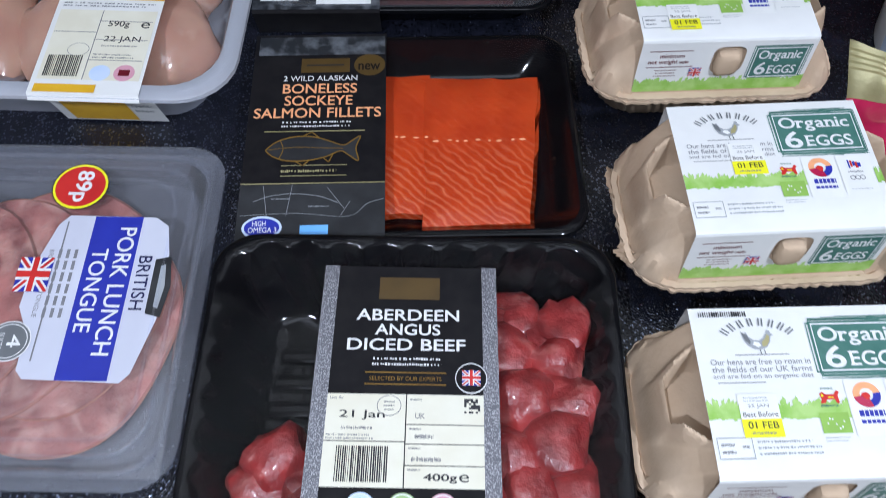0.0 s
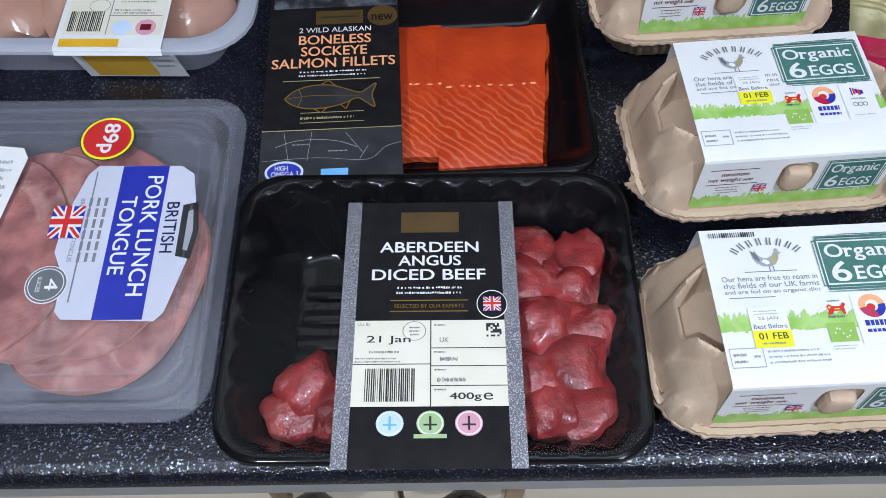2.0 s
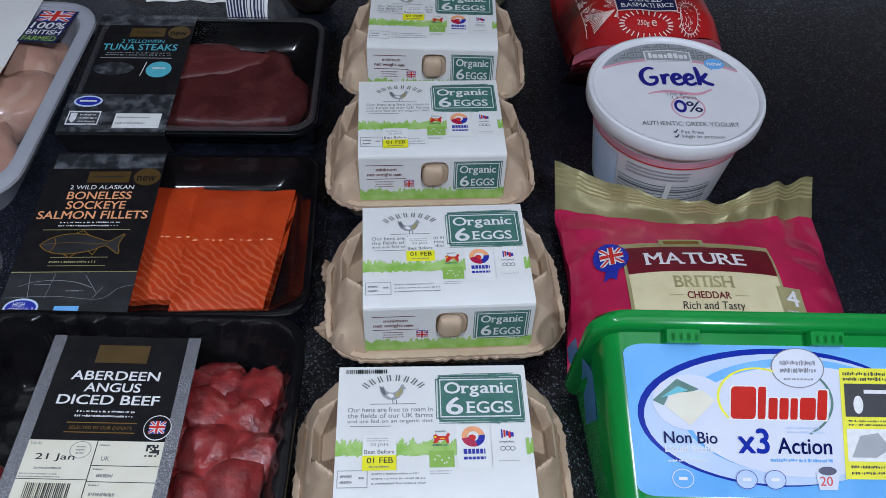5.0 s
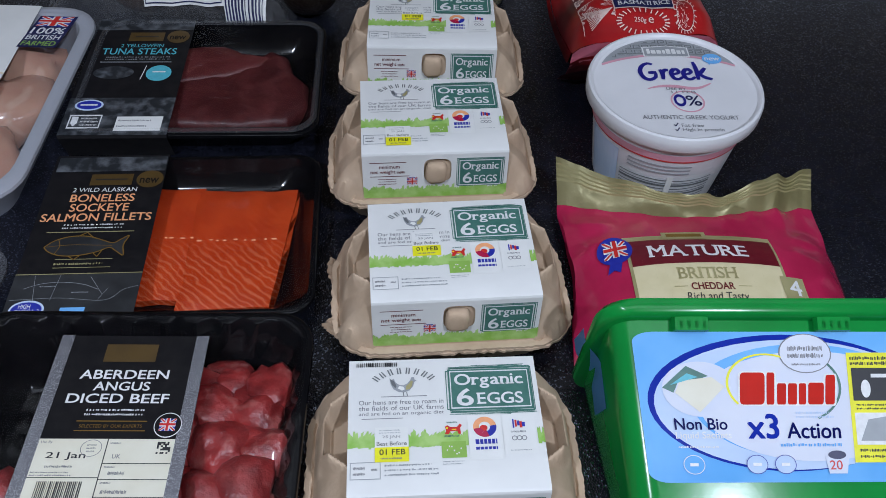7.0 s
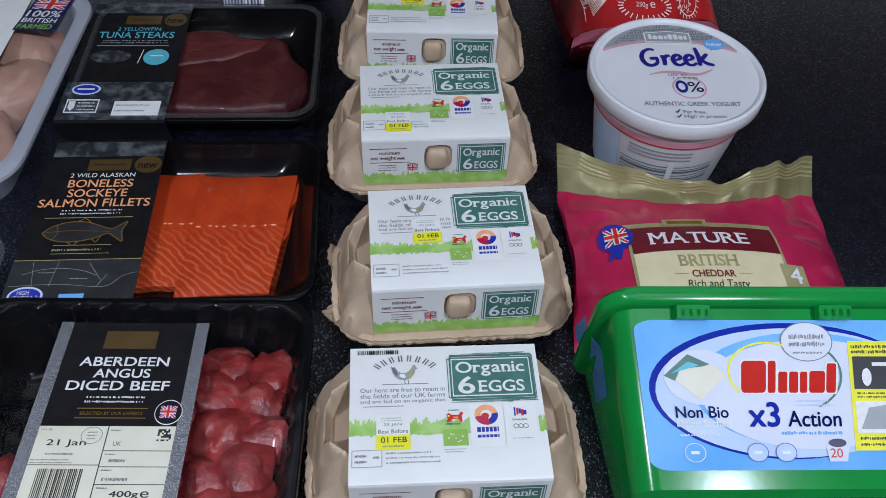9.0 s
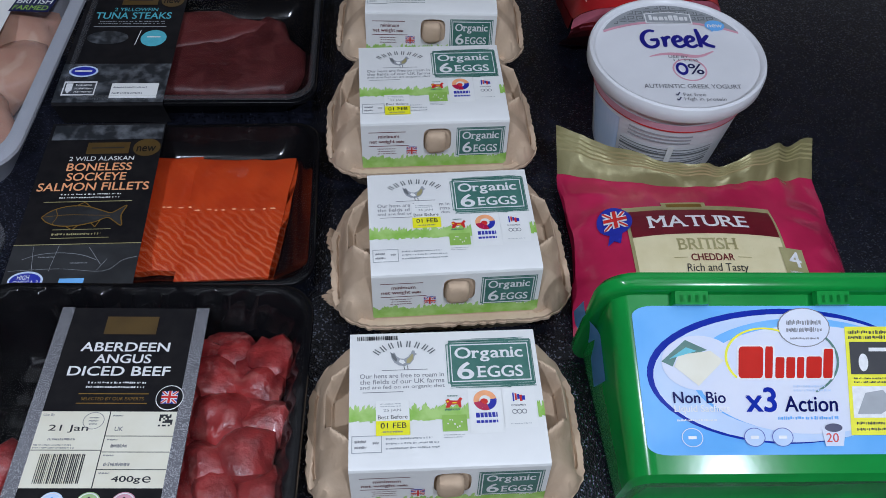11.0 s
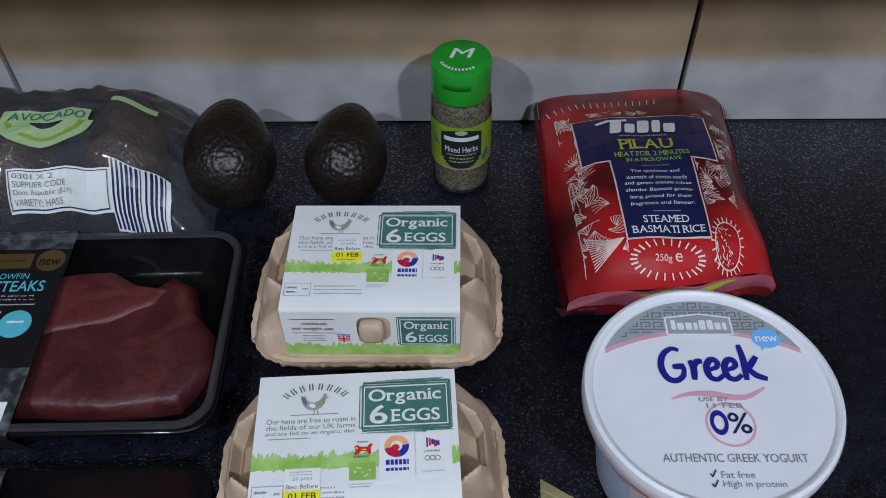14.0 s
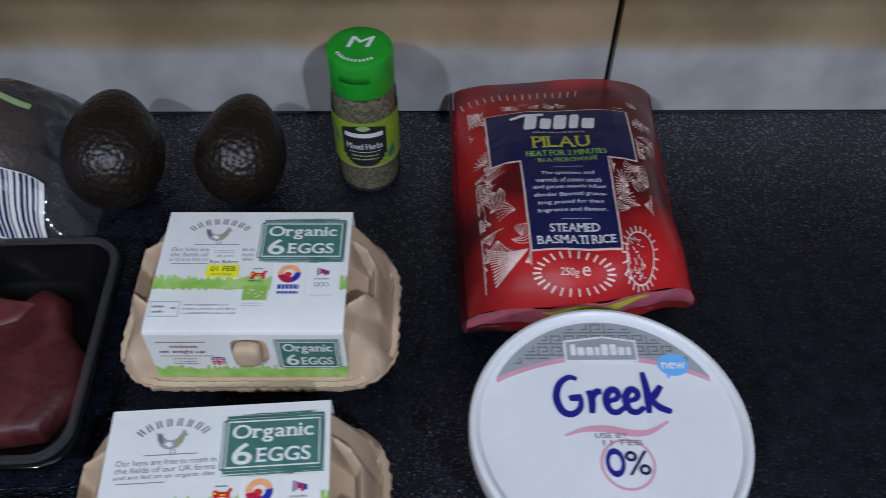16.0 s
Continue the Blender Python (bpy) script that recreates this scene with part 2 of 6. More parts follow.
DEEPBLUE = mat("deep_blue_print", (0.012, 0.012, 0.20), (0.016, 0.016, 0.24), rough=0.4, scale=60)
TUBNAVY = mat("glossy_navy_print", (0.006, 0.010, 0.10), rough=0.06, spec=0.13, scale=60)
TUBBLUE = mat("glossy_blue_print", (0.010, 0.030, 0.36), rough=0.06, spec=0.13, scale=60)
TUBRED = mat("glossy_red_print", (0.62, 0.03, 0.022), rough=0.06, spec=0.13, scale=60)
NAVY = mat("navy_print", (0.010, 0.013, 0.062), (0.014, 0.017, 0.085), rough=0.35, scale=60)
SKY = mat("sky_blue_print", (0.14, 0.42, 0.82), (0.22, 0.52, 0.90), rough=0.06, spec=0.13, scale=18)
PALEBLUE = mat("pale_blue_print", (0.60, 0.70, 0.86), (0.50, 0.64, 0.86), rough=0.06, spec=0.13, scale=30)
LILAC = mat("lilac_white_print", (0.74, 0.76, 0.84), (0.68, 0.72, 0.84), rough=0.06, spec=0.13, scale=30)
TUBGREEN = mat("green_plastic", (0.006, 0.27, 0.045), (0.005, 0.23, 0.038), rough=0.17, spec=0.3, scale=30, bump=0.04, bscale=90)
CAPGREEN = mat("bright_green_plastic", (0.02, 0.36, 0.03), (0.015, 0.31, 0.025), rough=0.3, scale=60, coat=0.15)
WHITEPLASTIC = mat("white_plastic", (0.76, 0.76, 0.78), (0.72, 0.72, 0.74), rough=0.35, scale=30, bump=0.03)
LABELGREEN = mat("leaf_green_label", (0.30, 0.42, 0.04), (0.22, 0.35, 0.03), rough=0.4, scale=70)
AVOGREEN = mat("pale_green_label", (0.42, 0.55, 0.30), (0.34, 0.50, 0.22), rough=0.4, scale=70)
MAGENTA = mat("raspberry_foil", (0.56, 0.022, 0.09), (0.42, 0.014, 0.064), rough=0.22, scale=30, bump=0.5, bscale=60, coat=0.4)
MAROON = mat("maroon_print", (0.16, 0.010, 0.02), (0.13, 0.008, 0.016), rough=0.35, scale=60)
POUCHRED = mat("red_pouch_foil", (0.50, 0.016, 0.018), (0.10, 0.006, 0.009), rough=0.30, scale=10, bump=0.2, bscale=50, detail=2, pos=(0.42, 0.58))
POUCHLINE = mat("pale_line_print", (0.86, 0.64, 0.58), rough=0.45, scale=200)
KEYGREY = mat("dark_grey_lid_print", (0.16, 0.17, 0.18), rough=0.35, scale=80)
MIDGREY = mat("mid_grey_print", (0.36, 0.38, 0.40), rough=0.35, scale=80)
BEEF = meat_material("raw_beef", (0.33, 0.033, 0.032), (0.16, 0.013, 0.014), (0.52, 0.21, 0.18), 85, rough=0.30, fat_pos=(0.55, 0.74), bump=0.9, fine=3.4, coat=0.15)
SALMON = meat_material("raw_salmon", (0.55, 0.058, 0.012), (0.46, 0.042, 0.009), (0.78, 0.24, 0.11), 60, wave=95, fat_pos=(0.60, 0.98))
TUNA = meat_material("raw_tuna", (0.080, 0.012, 0.013), (0.052, 0.007, 0.008), (0.16, 0.04, 0.038), 40, rough=0.5, fat_pos=(0.55, 0.75), bump=0.6, fine=6, coat=0.03)
TUNALIGHT = meat_material("raw_tuna_edge", (0.120, 0.022, 0.022), (0.085, 0.014, 0.014), (0.20, 0.06, 0.055), 40, rough=0.5, fat_pos=(0.55, 0.75), bump=0.6, fine=6, coat=0.03)
CHICKEN = meat_material("raw_chicken", (0.50, 0.30, 0.22), (0.42, 0.22, 0.165), (0.58, 0.42, 0.33), 30, rough=0.18, bump=0.5, coat=0.5)
PORK = meat_material("sliced_pork", (0.46, 0.175, 0.15), (0.19, 0.052, 0.048), (0.62, 0.40, 0.33), 60, rough=0.4, fat_pos=(0.50, 0.72), bump=0.8, fine=7)
PORKRIM = mat("pork_crust", (0.44, 0.20, 0.13), (0.36, 0.13, 0.10), rough=0.5, scale=150, bump=0.4)
AVO = mat("avocado_skin", (0.010, 0.005, 0.004), (0.015, 0.010, 0.006), rough=0.40, scale=30, bump=0.4, bscale=280)
AVOBROWN = mat("brown_avocado_skin", (0.065, 0.028, 0.014), (0.035, 0.018, 0.010), rough=0.5, scale=40, bump=0.4, bscale=430)
for skin, pebbles in ((AVO, 330), (AVOBROWN, 420)):
    tree = skin.node_tree
    place, cell = tree.nodes.new("ShaderNodeTexCoord"), tree.nodes.new("ShaderNodeTexVoronoi")
    cell.feature = "SMOOTH_F1"
    cell.inputs["Scale"].default_value = pebbles
    tree.links.new(place.outputs["Object"], cell.inputs["Vector"])
    for node in tree.nodes:
        if node.type == "BUMP":
            node.invert = True
            node.inputs["Distance"].default_value, node.inputs["Strength"].default_value = 0.0010, 0.9
            tree.links.new(cell.outputs["Distance"], node.inputs["Height"])
HERBS = mat("dried_herbs", (0.05, 0.05, 0.020), (0.22, 0.18, 0.095), rough=0.9, scale=520, bump=0.8, pos=(0.4, 0.6))
FILM = clear("clear_film", gloss=0.14, rough=0.05, bump=0.75, bscale=55)
BAG = clear("crinkled_film", tint=(0.93, 0.95, 0.96), gloss=0.75, rough=0.05, bump=1.0, bscale=42, haze=0.05)
CLEARTRAY = clear("clear_plastic", tint=(0.86, 0.88, 0.93), gloss=0.36, rough=0.12, haze=0.13, hazecol=(0.42, 0.43, 0.48))
FROST = clear("frosted_plastic", tint=(0.8, 0.82, 0.88), gloss=0.35, rough=0.3, haze=0.55, hazecol=(0.58, 0.60, 0.66))
GLASS = clear("jar_glass", tint=(0.93, 0.95, 0.93), gloss=0.4, rough=0.04, haze=0.03)

# ---- building helpers ----


def thing(name, label, category, m=None, group=""):
    ob = new(name)
    ob.empty_display_size = 0.02
    if m is not None:
        ob.matrix_world = m
    return tagged(ob, label, category, group)


def part(name, bm, material, parent, label="", smooth=True):
    me = bpy.data.meshes.new(name)
    bm.normal_update()
    if smooth:
        for f in bm.faces:
            f.smooth = True
    bm.to_mesh(me)
    bm.free()
    me.materials.append(material)
    ob = new(name, me)
    ob.parent = parent
    if label:
        ob["label"] = label
    if smooth:
        me.set_sharp_from_angle(angle=radians(40))
    return ob


def structure(name, bm, material, label, category, smooth=False):
    ob = part(name, bm, material, None, smooth=smooth)
    return tagged(ob, label, category, kind="structure")


def rrect(w, h, r, n=6, cx=0.0, cy=0.0):
    pts = []
    for sx, sy, a0 in ((1, 1, 0), (-1, 1, 90), (-1, -1, 180), (1, -1, 270)):
        for i in range(n + 1):
            a = radians(a0 + 90 * i / n)
            pts.append((cx + sx * (w / 2 - r) + r * math.cos(a), cy + sy * (h / 2 - r) + r * math.sin(a)))
    return pts


def subdivide(pts, step):
    out = []
    for i, p in enumerate(pts):
        q = pts[(i + 1) % len(pts)]
        k = max(1, int(math.dist(p, q) / step))
        out += [(p[0] + (q[0] - p[0]) * j / k, p[1] + (q[1] - p[1]) * j / k) for j in range(k)]
    return out


def loft(rings, cap_first=True, cap_last=True):
    bm = bmesh.new()
    vs = [[bm.verts.new(p) for p in ring] for ring in rings]
    n = len(vs[0])
    for a, b in zip(vs, vs[1:]):
        for i in range(n):
            bm.faces.new((a[i], a[(i + 1) % n], b[(i + 1) % n], b[i]))
    if cap_first:
        bm.faces.new(vs[0][::-1])
    if cap_last:
        bm.faces.new(vs[-1])
    return bm


def at_height(pts, z):
    return [(x, y, z) for x, y in pts]


def lathe(profile, n=40, cx=0.0, cy=0.0):
    rings = [[(cx + r * math.cos(2 * math.pi * i / n), cy + r * math.sin(2 * math.pi * i / n), z) for i in range(n)] for r, z in profile]
    return loft(rings)


def block(x0, x1, y0, y1, z0, z1, bevel=0.0, seg=2):
    bm = bmesh.new()
    bmesh.ops.create_cube(bm, size=1)
    for v in bm.verts:
        v.co = Vector(((x0 + x1) / 2 + v.co.x * (x1 - x0), (y0 + y1) / 2 + v.co.y * (y1 - y0), (z0 + z1) / 2 + v.co.z * (z1 - z0)))
    if bevel:
        bmesh.ops.bevel(bm, geom=bm.edges[:], offset=bevel, segments=seg, affect="EDGES", profile=0.5)
    return bm


def surface(f, nu, nv, thick=0.0):
    """A sheet f(u, v) for u and v from 0 to 1, with an under side where thick is given."""
    bm = bmesh.new()
    g = [[bm.verts.new(f(i / nu, j / nv)) for i in range(nu + 1)] for j in range(nv + 1)]
    for j in range(nv):
        for i in range(nu):
            bm.faces.new((g[j][i], g[j][i + 1], g[j + 1][i + 1], g[j + 1][i]))
    if thick:
        bmesh.ops.solidify(bm, geom=bm.faces[:], thickness=thick)
    return bm


def blob(cx, cy, cz, rx, ry, rz, seed, rough=0.18, square=2.0, turn=0.0, tilt=0.0, sub=3, freq=1.3):
    """An uneven lump: an icosphere pushed towards a box and roughened by noise."""
    bm = bmesh.new()
    bmesh.ops.create_icosphere(bm, subdivisions=sub, radius=1)
    m = Matrix.Rotation(turn, 3, "Z") @ Matrix.Rotation(tilt, 3, "X")
    for v in bm.verts:
        d = v.co.normalized()
        k = (abs(d.x) ** square + abs(d.y) ** square + abs(d.z) ** square) ** (-1 / square)
        k *= 1 + rough * noise.noise(d * freq + Vector((seed * 3.1, seed * 1.7, seed))) + 0.35 * rough * noise.noise(d * 4 + Vector((seed, 0, 0)))
        v.co = Vector((cx, cy, cz)) + m @ Vector((d.x * k * rx, d.y * k * ry, d.z * k * rz))
    return bm


TEXTS = {}
# where slab serifs sit on a letter: fractions of its width at the foot and at the head
SERIFS = {"A": ((0.06, 0.94), ()), "M": ((0.1, 0.9), (0.1, 0.9)), "T": ((0.5,), ()), "U": ((), (0.1, 0.9)), "R": ((0.14, 0.92), (0.1,)), "E": ((0.12,), (0.12,)), "P": ((0.16,), (0.12,)),
          "I": ((0.5,), (0.5,)), "L": ((0.14,), (0.16,)), "D": ((0.1,), (0.1,)), "B": ((0.1,), (0.1,)), "H": ((0.1, 0.9), (0.1, 0.9)), "F": ((0.16,), (0.12,)), "V": ((), (0.06, 0.94)), "N": ((0.1,), (0.1, 0.9)),
          "K": ((0.1, 0.92), (0.1, 0.9)), "W": ((), (0.05, 0.95)), "r": ((0.2,), (0.1,)), "n": ((0.13, 0.87), (0.08,)), "i": ((0.5,), ()), "a": ((0.95,), ())}


def raw_text(body):
    """Vertices and faces of a word in the built-in font, in font units."""
    cu = bpy.data.curves.new("text", "FONT")
    cu.body, cu.resolution_u = body, 4
    ob = new("text", cu)
    bpy.context.view_layer.update()
    me = bpy.data.meshes.new_from_object(ob.evaluated_get(bpy.context.evaluated_depsgraph_get()))
    vs = [(v.co.x, v.co.y) for v in me.vertices]
    fs = [tuple(p.vertices) for p in me.polygons]
    bpy.data.objects.remove(ob)
    bpy.data.curves.remove(cu)
    bpy.data.meshes.remove(me)
    return vs, fs


def text_shape(body, bold, serif=False):
    """A word in a unit box: points with a hair of height, and faces. Bold lays shifted copies over one another."""
    key = body, bold, serif
    if key in TEXTS:
        return TEXTS[key]
    vs, fs = [], []

    def add(pts, faces, h):
        k = len(vs)
        vs.extend((x, y, h) for x, y in pts)
        fs.extend(tuple(i + k for i in f) for f in faces)

    shifts = [(-bold * 0.8, -bold * 0.5), (bold * 0.8, -bold * 0.5), (0, bold * 0.7)] if bold > 0 else [(0, 0)]
    if serif:
        pen = 0.0
        for ch in body:
            if ch == " ":
                pen += 0.26
                continue
            g, f = raw_text(ch)
            x0, x1 = min(x for x, y in g), max(x for x, y in g)
            y0, y1 = min(y for x, y in g), max(y for x, y in g)
            for i, (dx, dy) in enumerate(shifts):
                add([(x - x0 + pen + dx, y + dy) for x, y in g], f, 9e-6 * i)
            foot, head = SERIFS.get(ch, ((), ()))
            for y, marks in ((0.022, foot), (y1 - 0.022, head)):
                for k in marks:
                    cx = pen + (x1 - x0) * k
                    add([(cx - 0.11, y - 0.036), (cx + 0.11, y - 0.036), (cx + 0.11, y + 0.036), (cx - 0.11, y + 0.036)], [(0, 1, 2, 3)], 3.5e-5)
            pen += x1 - x0 + (0.03 if ch in "rTP" else 0.09)
    else:
        g, f = raw_text(body)
        for i, (dx, dy) in enumerate(shifts):
            add([(x + dx, y + dy) for x, y in g], f, 9e-6 * i)
    x0, x1 = min(v[0] for v in vs), max(v[0] for v in vs)
    y0, y1 = min(v[1] for v in vs), max(v[1] for v in vs)
    TEXTS[key] = [((x - x0) / (x1 - x0), (y - y0) / (y1 - y0), h) for x, y, h in vs], fs
    return TEXTS[key]


def smooth_line(pts, n=7):
    """A curve through the given points."""
    out = []
    for i in range(len(pts) - 1):
        p0, p1, p2, p3 = pts[max(0, i - 1)], pts[i], pts[i + 1], pts[min(len(pts) - 1, i + 2)]
        for k in range(n):
            t = k / n
            out.append(tuple(0.5 * (2 * b + (c - a) * t + (2 * a - 5 * b + 4 * c - e) * t * t + (3 * b - a - 3 * c + e) * t ** 3) for a, b, c, e in zip(p0, p1, p2, p3)))
    return out + [pts[-1]]


class Print:
    """Ink and stickers on a sheet: place(u, v, h) gives the point at u, v of the sheet, h above it."""

    def __init__(self, parent, place, step=0.00014):
        self.parent, self.place, self.step, self.layers, self.count = parent, place, step, {}, 0

    def bm(self, name, material):
        return self.layers.setdefault((name, material.name), bmesh.new())

    def poly(self, material, pts, level=1, name="print"):
        bm = self.bm(name, material)
        self.count += 1
        h = level * self.step + (self.count % 37) * 2e-6
        vs = [bm.verts.new(self.place(u, v, h)) for u, v in pts]
        f = bm.faces.new(vs)
        if len(pts) > 4:
            bmesh.ops.triangulate(bm, faces=[f])

    def rect(self, material, u0, v0, u1, v1, level=1, name="print", n=1):
        for i in range(n):
            a, b = u0 + (u1 - u0) * i / n, u0 + (u1 - u0) * (i + 1) / n
            self.poly(material, [(a, v0), (b, v0), (b, v1), (a, v1)], level, name)

    def border(self, material, u0, v0, u1, v1, tu, tv, level=1, name="print"):
        self.rect(material, u0, v0, u1, v0 + tv, level, name)
        self.rect(material, u0, v1 - tv, u1, v1, level, name)
        self.rect(material, u0, v0 + tv, u0 + tu, v1 - tv, level, name)
        self.rect(material, u1 - tu, v0 + tv, u1, v1 - tv, level, name)

    def oval(self, material, u, v, ru, rv, level=1, name="print", n=24):
        self.poly(material, [(u + ru * math.cos(2 * math.pi * i / n), v + rv * math.sin(2 * math.pi * i / n)) for i in range(n)], level, name)

    def ring(self, material, u, v, ru, rv, k, level=1, name="print", a0=0, a1=360, n=32):
        for i in range(n):
            a, b = radians(a0 + (a1 - a0) * i / n), radians(a0 + (a1 - a0) * (i + 1) / n)
            self.poly(material, [(u + ru * math.cos(a), v + rv * math.sin(a)), (u + ru * math.cos(b), v + rv * math.sin(b)), (u + ru * k * math.cos(b), v + rv * k * math.sin(b)), (u + ru * k * math.cos(a), v + rv * k * math.sin(a))], level, name)

    def stroke(self, material, pts, w, level=1, name="print", k=1.0):
        for (a, b), (c, d) in zip(pts, pts[1:]):
            du, dv = c - a, (d - b) * k
            s = w / 2 / max(1e-9, math.hypot(du, dv))
            nu, nv = -dv * s, du * s / k
            self.poly(material, [(a + nu, b + nv), (a - nu, b - nv), (c - nu, d - nv), (c + nu, d + nv)], level, name)

    def text(self, body, material, u0, v0, u1, v1, bold=0.012, level=2, turn=0, name="lettering", slant=0.0, serif=False):
        vs, fs = text_shape(body, bold, serif)
        bm = self.bm(name, material)
        made = []
        for x, y, h in vs:
            x = x + slant * (y - 0.5)
            if turn == -90:
                x, y = y, 1 - x
            made.append(bm.verts.new(self.place(u0 + (u1 - u0) * x, v0 + (v1 - v0) * y, level * self.step + h)))
        for f in fs:
            bm.faces.new([made[i] for i in f])

    def bars(self, material, u0, v0, u1, v1, rows, seed=1, level=1, name="small_print", fill=0.5, align="left"):
        """Small print that cannot be read: rows of short bars."""
        rnd = random.Random(seed)
        h = (v1 - v0) / rows
        for i in range(rows):
            v = v1 - (i + 1) * h + h * (1 - fill) / 2
            end = u1 - (u1 - u0) * rnd.uniform(0, 0.2)
            u = u0 + ((u1 - end) / 2 if align == "centre" else 0)
            end = end + (u - u0)
            while u < end:
                w = min(rnd.uniform(0.012, 0.034) * (u1 - u0), end - u)
                self.rect(material, u, v + h * fill * rnd.choice((0, 0, 0.2)), u + w, v + h * fill * rnd.uniform(0.65, 1.0), level, name)
                u += w + rnd.choice((0.008, 0.008, 0.012, 0.03)) * (u1 - u0)

    def barcode(self, material, u0, v0, u1, v1, seed=1, level=2, n=26):
        rnd = random.Random(seed)
        w = (u1 - u0) / n
        for i in range(n):
            k = rnd.uniform(0.25, 0.85)
            self.rect(material, u0 + i * w, v0, u0 + (i + k) * w, v1, level, "barcode")

    def flag(self, u0, v0, u1, v1, level=2):
        """The union flag."""
        du, dv = u1 - u0, v1 - v0
        p = lambda a, b: (u0 + du * a, v0 + dv * b)
        self.rect(BLUE, u0, v0, u1, v1, level, "flag")
        for a, b in (((0, 0), (1, 1)), ((0, 1), (1, 0))):
            s = 0.11 if b[1] > a[1] else -0.11
            self.poly(TEXTWHITE, [p(a[0], a[1]), p(0.16, a[1]), p(b[0], b[1] - s * 1.2), p(b[0], b[1]), p(0.84, b[1]), p(a[0], a[1] + s * 1.2)], level + 1, "flag")
            self.poly(RED, [p(0, a[1]), p(0.07, a[1]), p(1, b[1] - s * 0.5), p(1, b[1]), p(0.93, b[1]), p(0, a[1] + s * 0.5)], level + 2, "flag")
        self.rect(TEXTWHITE, u0 + du * 0.36, v0, u0 + du * 0.64, v1, level + 3, "flag")
        self.rect(TEXTWHITE, u0, v0 + dv * 0.33, u1, v0 + dv * 0.67, level + 3.4, "flag")
        self.rect(RED, u0 + du * 0.42, v0, u0 + du * 0.58, v1, level + 4.2, "flag")
        self.rect(RED, u0, v0 + dv * 0.41, u1, v0 + dv * 0.59, level + 4.6, "flag")

    def grass(self, material, u0, v0, u1, v1, seed=1, level=1, n=40, rag=0.35, low=0.12):
        """A strip of printed grass with a ragged upper edge."""
        rnd = random.Random(seed)
        for i in range(n):
            a, b = u0 + (u1 - u0) * i / n, u0 + (u1 - u0) * (i + 1) / n
            t = v1 - (v1 - v0) * rag * rnd.random()
            bot = v0 + (v1 - v0) * low * rnd.random()
            self.poly(material, [(a, bot), (b, bot), (b, t - (v1 - v0) * 0.12), ((a + b) / 2 + (b - a) * rnd.uniform(-0.5, 0.9), t), (a, t - (v1 - v0) * 0.12)], level, "print")

    def done(self):
        mats = bpy.data.materials
        for (name, mname), bm in self.layers.items():
            several = len(bm.faces) > 1
            ob = part(name, bm, mats[mname], self.parent, smooth=False)
            if several:
                ob["kind"] = "stuff"


def flat(x0, x1, y0, y1, z):
    return lambda u, v, h: (x0 + (x1 - x0) * u, y0 + (y1 - y0) * v, z + h)


def tray(parent, w, d, h, r, rim, taper, material, wall=0.0012, ripple=0.0, name="tray", label="", floor_z=0.003, lip=0.003):
    """A moulded food tray with a flat rim, a turned-down lip and sloping walls."""
    base = subdivide(rrect(w, d, r), 0.003 if ripple else 0.02)

    def inset(k, wave=0.0):
        out, run = [], 0.0
        for i, (x, y) in enumerate(base):
            run += math.dist(base[i - 1], (x, y)) if i else 0
            s = k + wave * (0.5 + 0.5 * math.cos(run * 2 * math.pi / 0.020))
            out.append((x * (1 - 2 * s / w), y * (1 - 2 * s / d)))
        return out

    rings = [at_height(inset(taper), 0.0), at_height(inset(rim * 0.8), h - 0.004), at_height(inset(0.0012), h - lip - 0.001), at_height(inset(0), h - lip), at_height(inset(0.0004), h - 0.0008), at_height(inset(0.0014), h),
             at_height(inset(rim - 0.001), h), at_height(inset(rim, ripple), h - 0.0015), at_height(inset(rim + 0.25 * (taper - rim), ripple * 0.9), h * 0.7), at_height(inset(taper * 0.9 + 0.001, ripple * 0.4), floor_z + 0.004), at_height(inset(taper + 0.004), floor_z)]
    return part(name, loft(rings), material, parent, label)


def film_lid(parent, w, d, r, z, material=None, sag=0.0, name="film_lid"):
    pts = rrect(w, d, r)
    rings = [at_height(pts, z)] + [[(x * k, y * k, z - sag * (1 - k * k)) for x, y in pts] for k in (0.93, 0.8, 0.6, 0.35, 0.12)]
    ob = part(name, loft(rings, cap_first=False), material or FILM, parent, "clear plastic film")
    ob.visible_shadow = False
    return ob


def ease(a, b, x):
    k = min(1.0, max(0.0, (x - a) / (b - a)))
    return k * k * (3 - 2 * k)


# ---- structure ----
DEPTH = 0.61
X0, X1 = -1.1, 1.3


def profile_run(profile, x0, x1):
    return loft([[(x, y, z) for y, z in profile] for x in (x0, x1)])


nose = [(0.010 - 0.010 * math.cos(radians(a)), -0.010 + 0.010 * math.sin(radians(a))) for a in range(0, 91, 15)]
structure("worktop", profile_run([(DEPTH - 0.0005, -0.0005), (DEPTH - 0.0005, -0.03), (0.012, -0.03), (0.012, -0.0115), (0.0, -0.0115)] + nose[1:], X0, X1), WORKTOP, "speckled blue-black laminate kitchen worktop", "worktop", True)
# this grey strip paints the reflection along the worktop's lower front edge
structure("trim", block(X0, X1, 0.0008, 0.0118, -0.031, -0.012, 0.001), EDGE_SHINE, "grey strip painting the reflection under the worktop nose", "trim")
structure("wall_back", block(X0, X1, DEPTH + 0.007, DEPTH + 0.12, -0.9, 1.7), GROUT, "tiled wall behind the worktop", "wall")
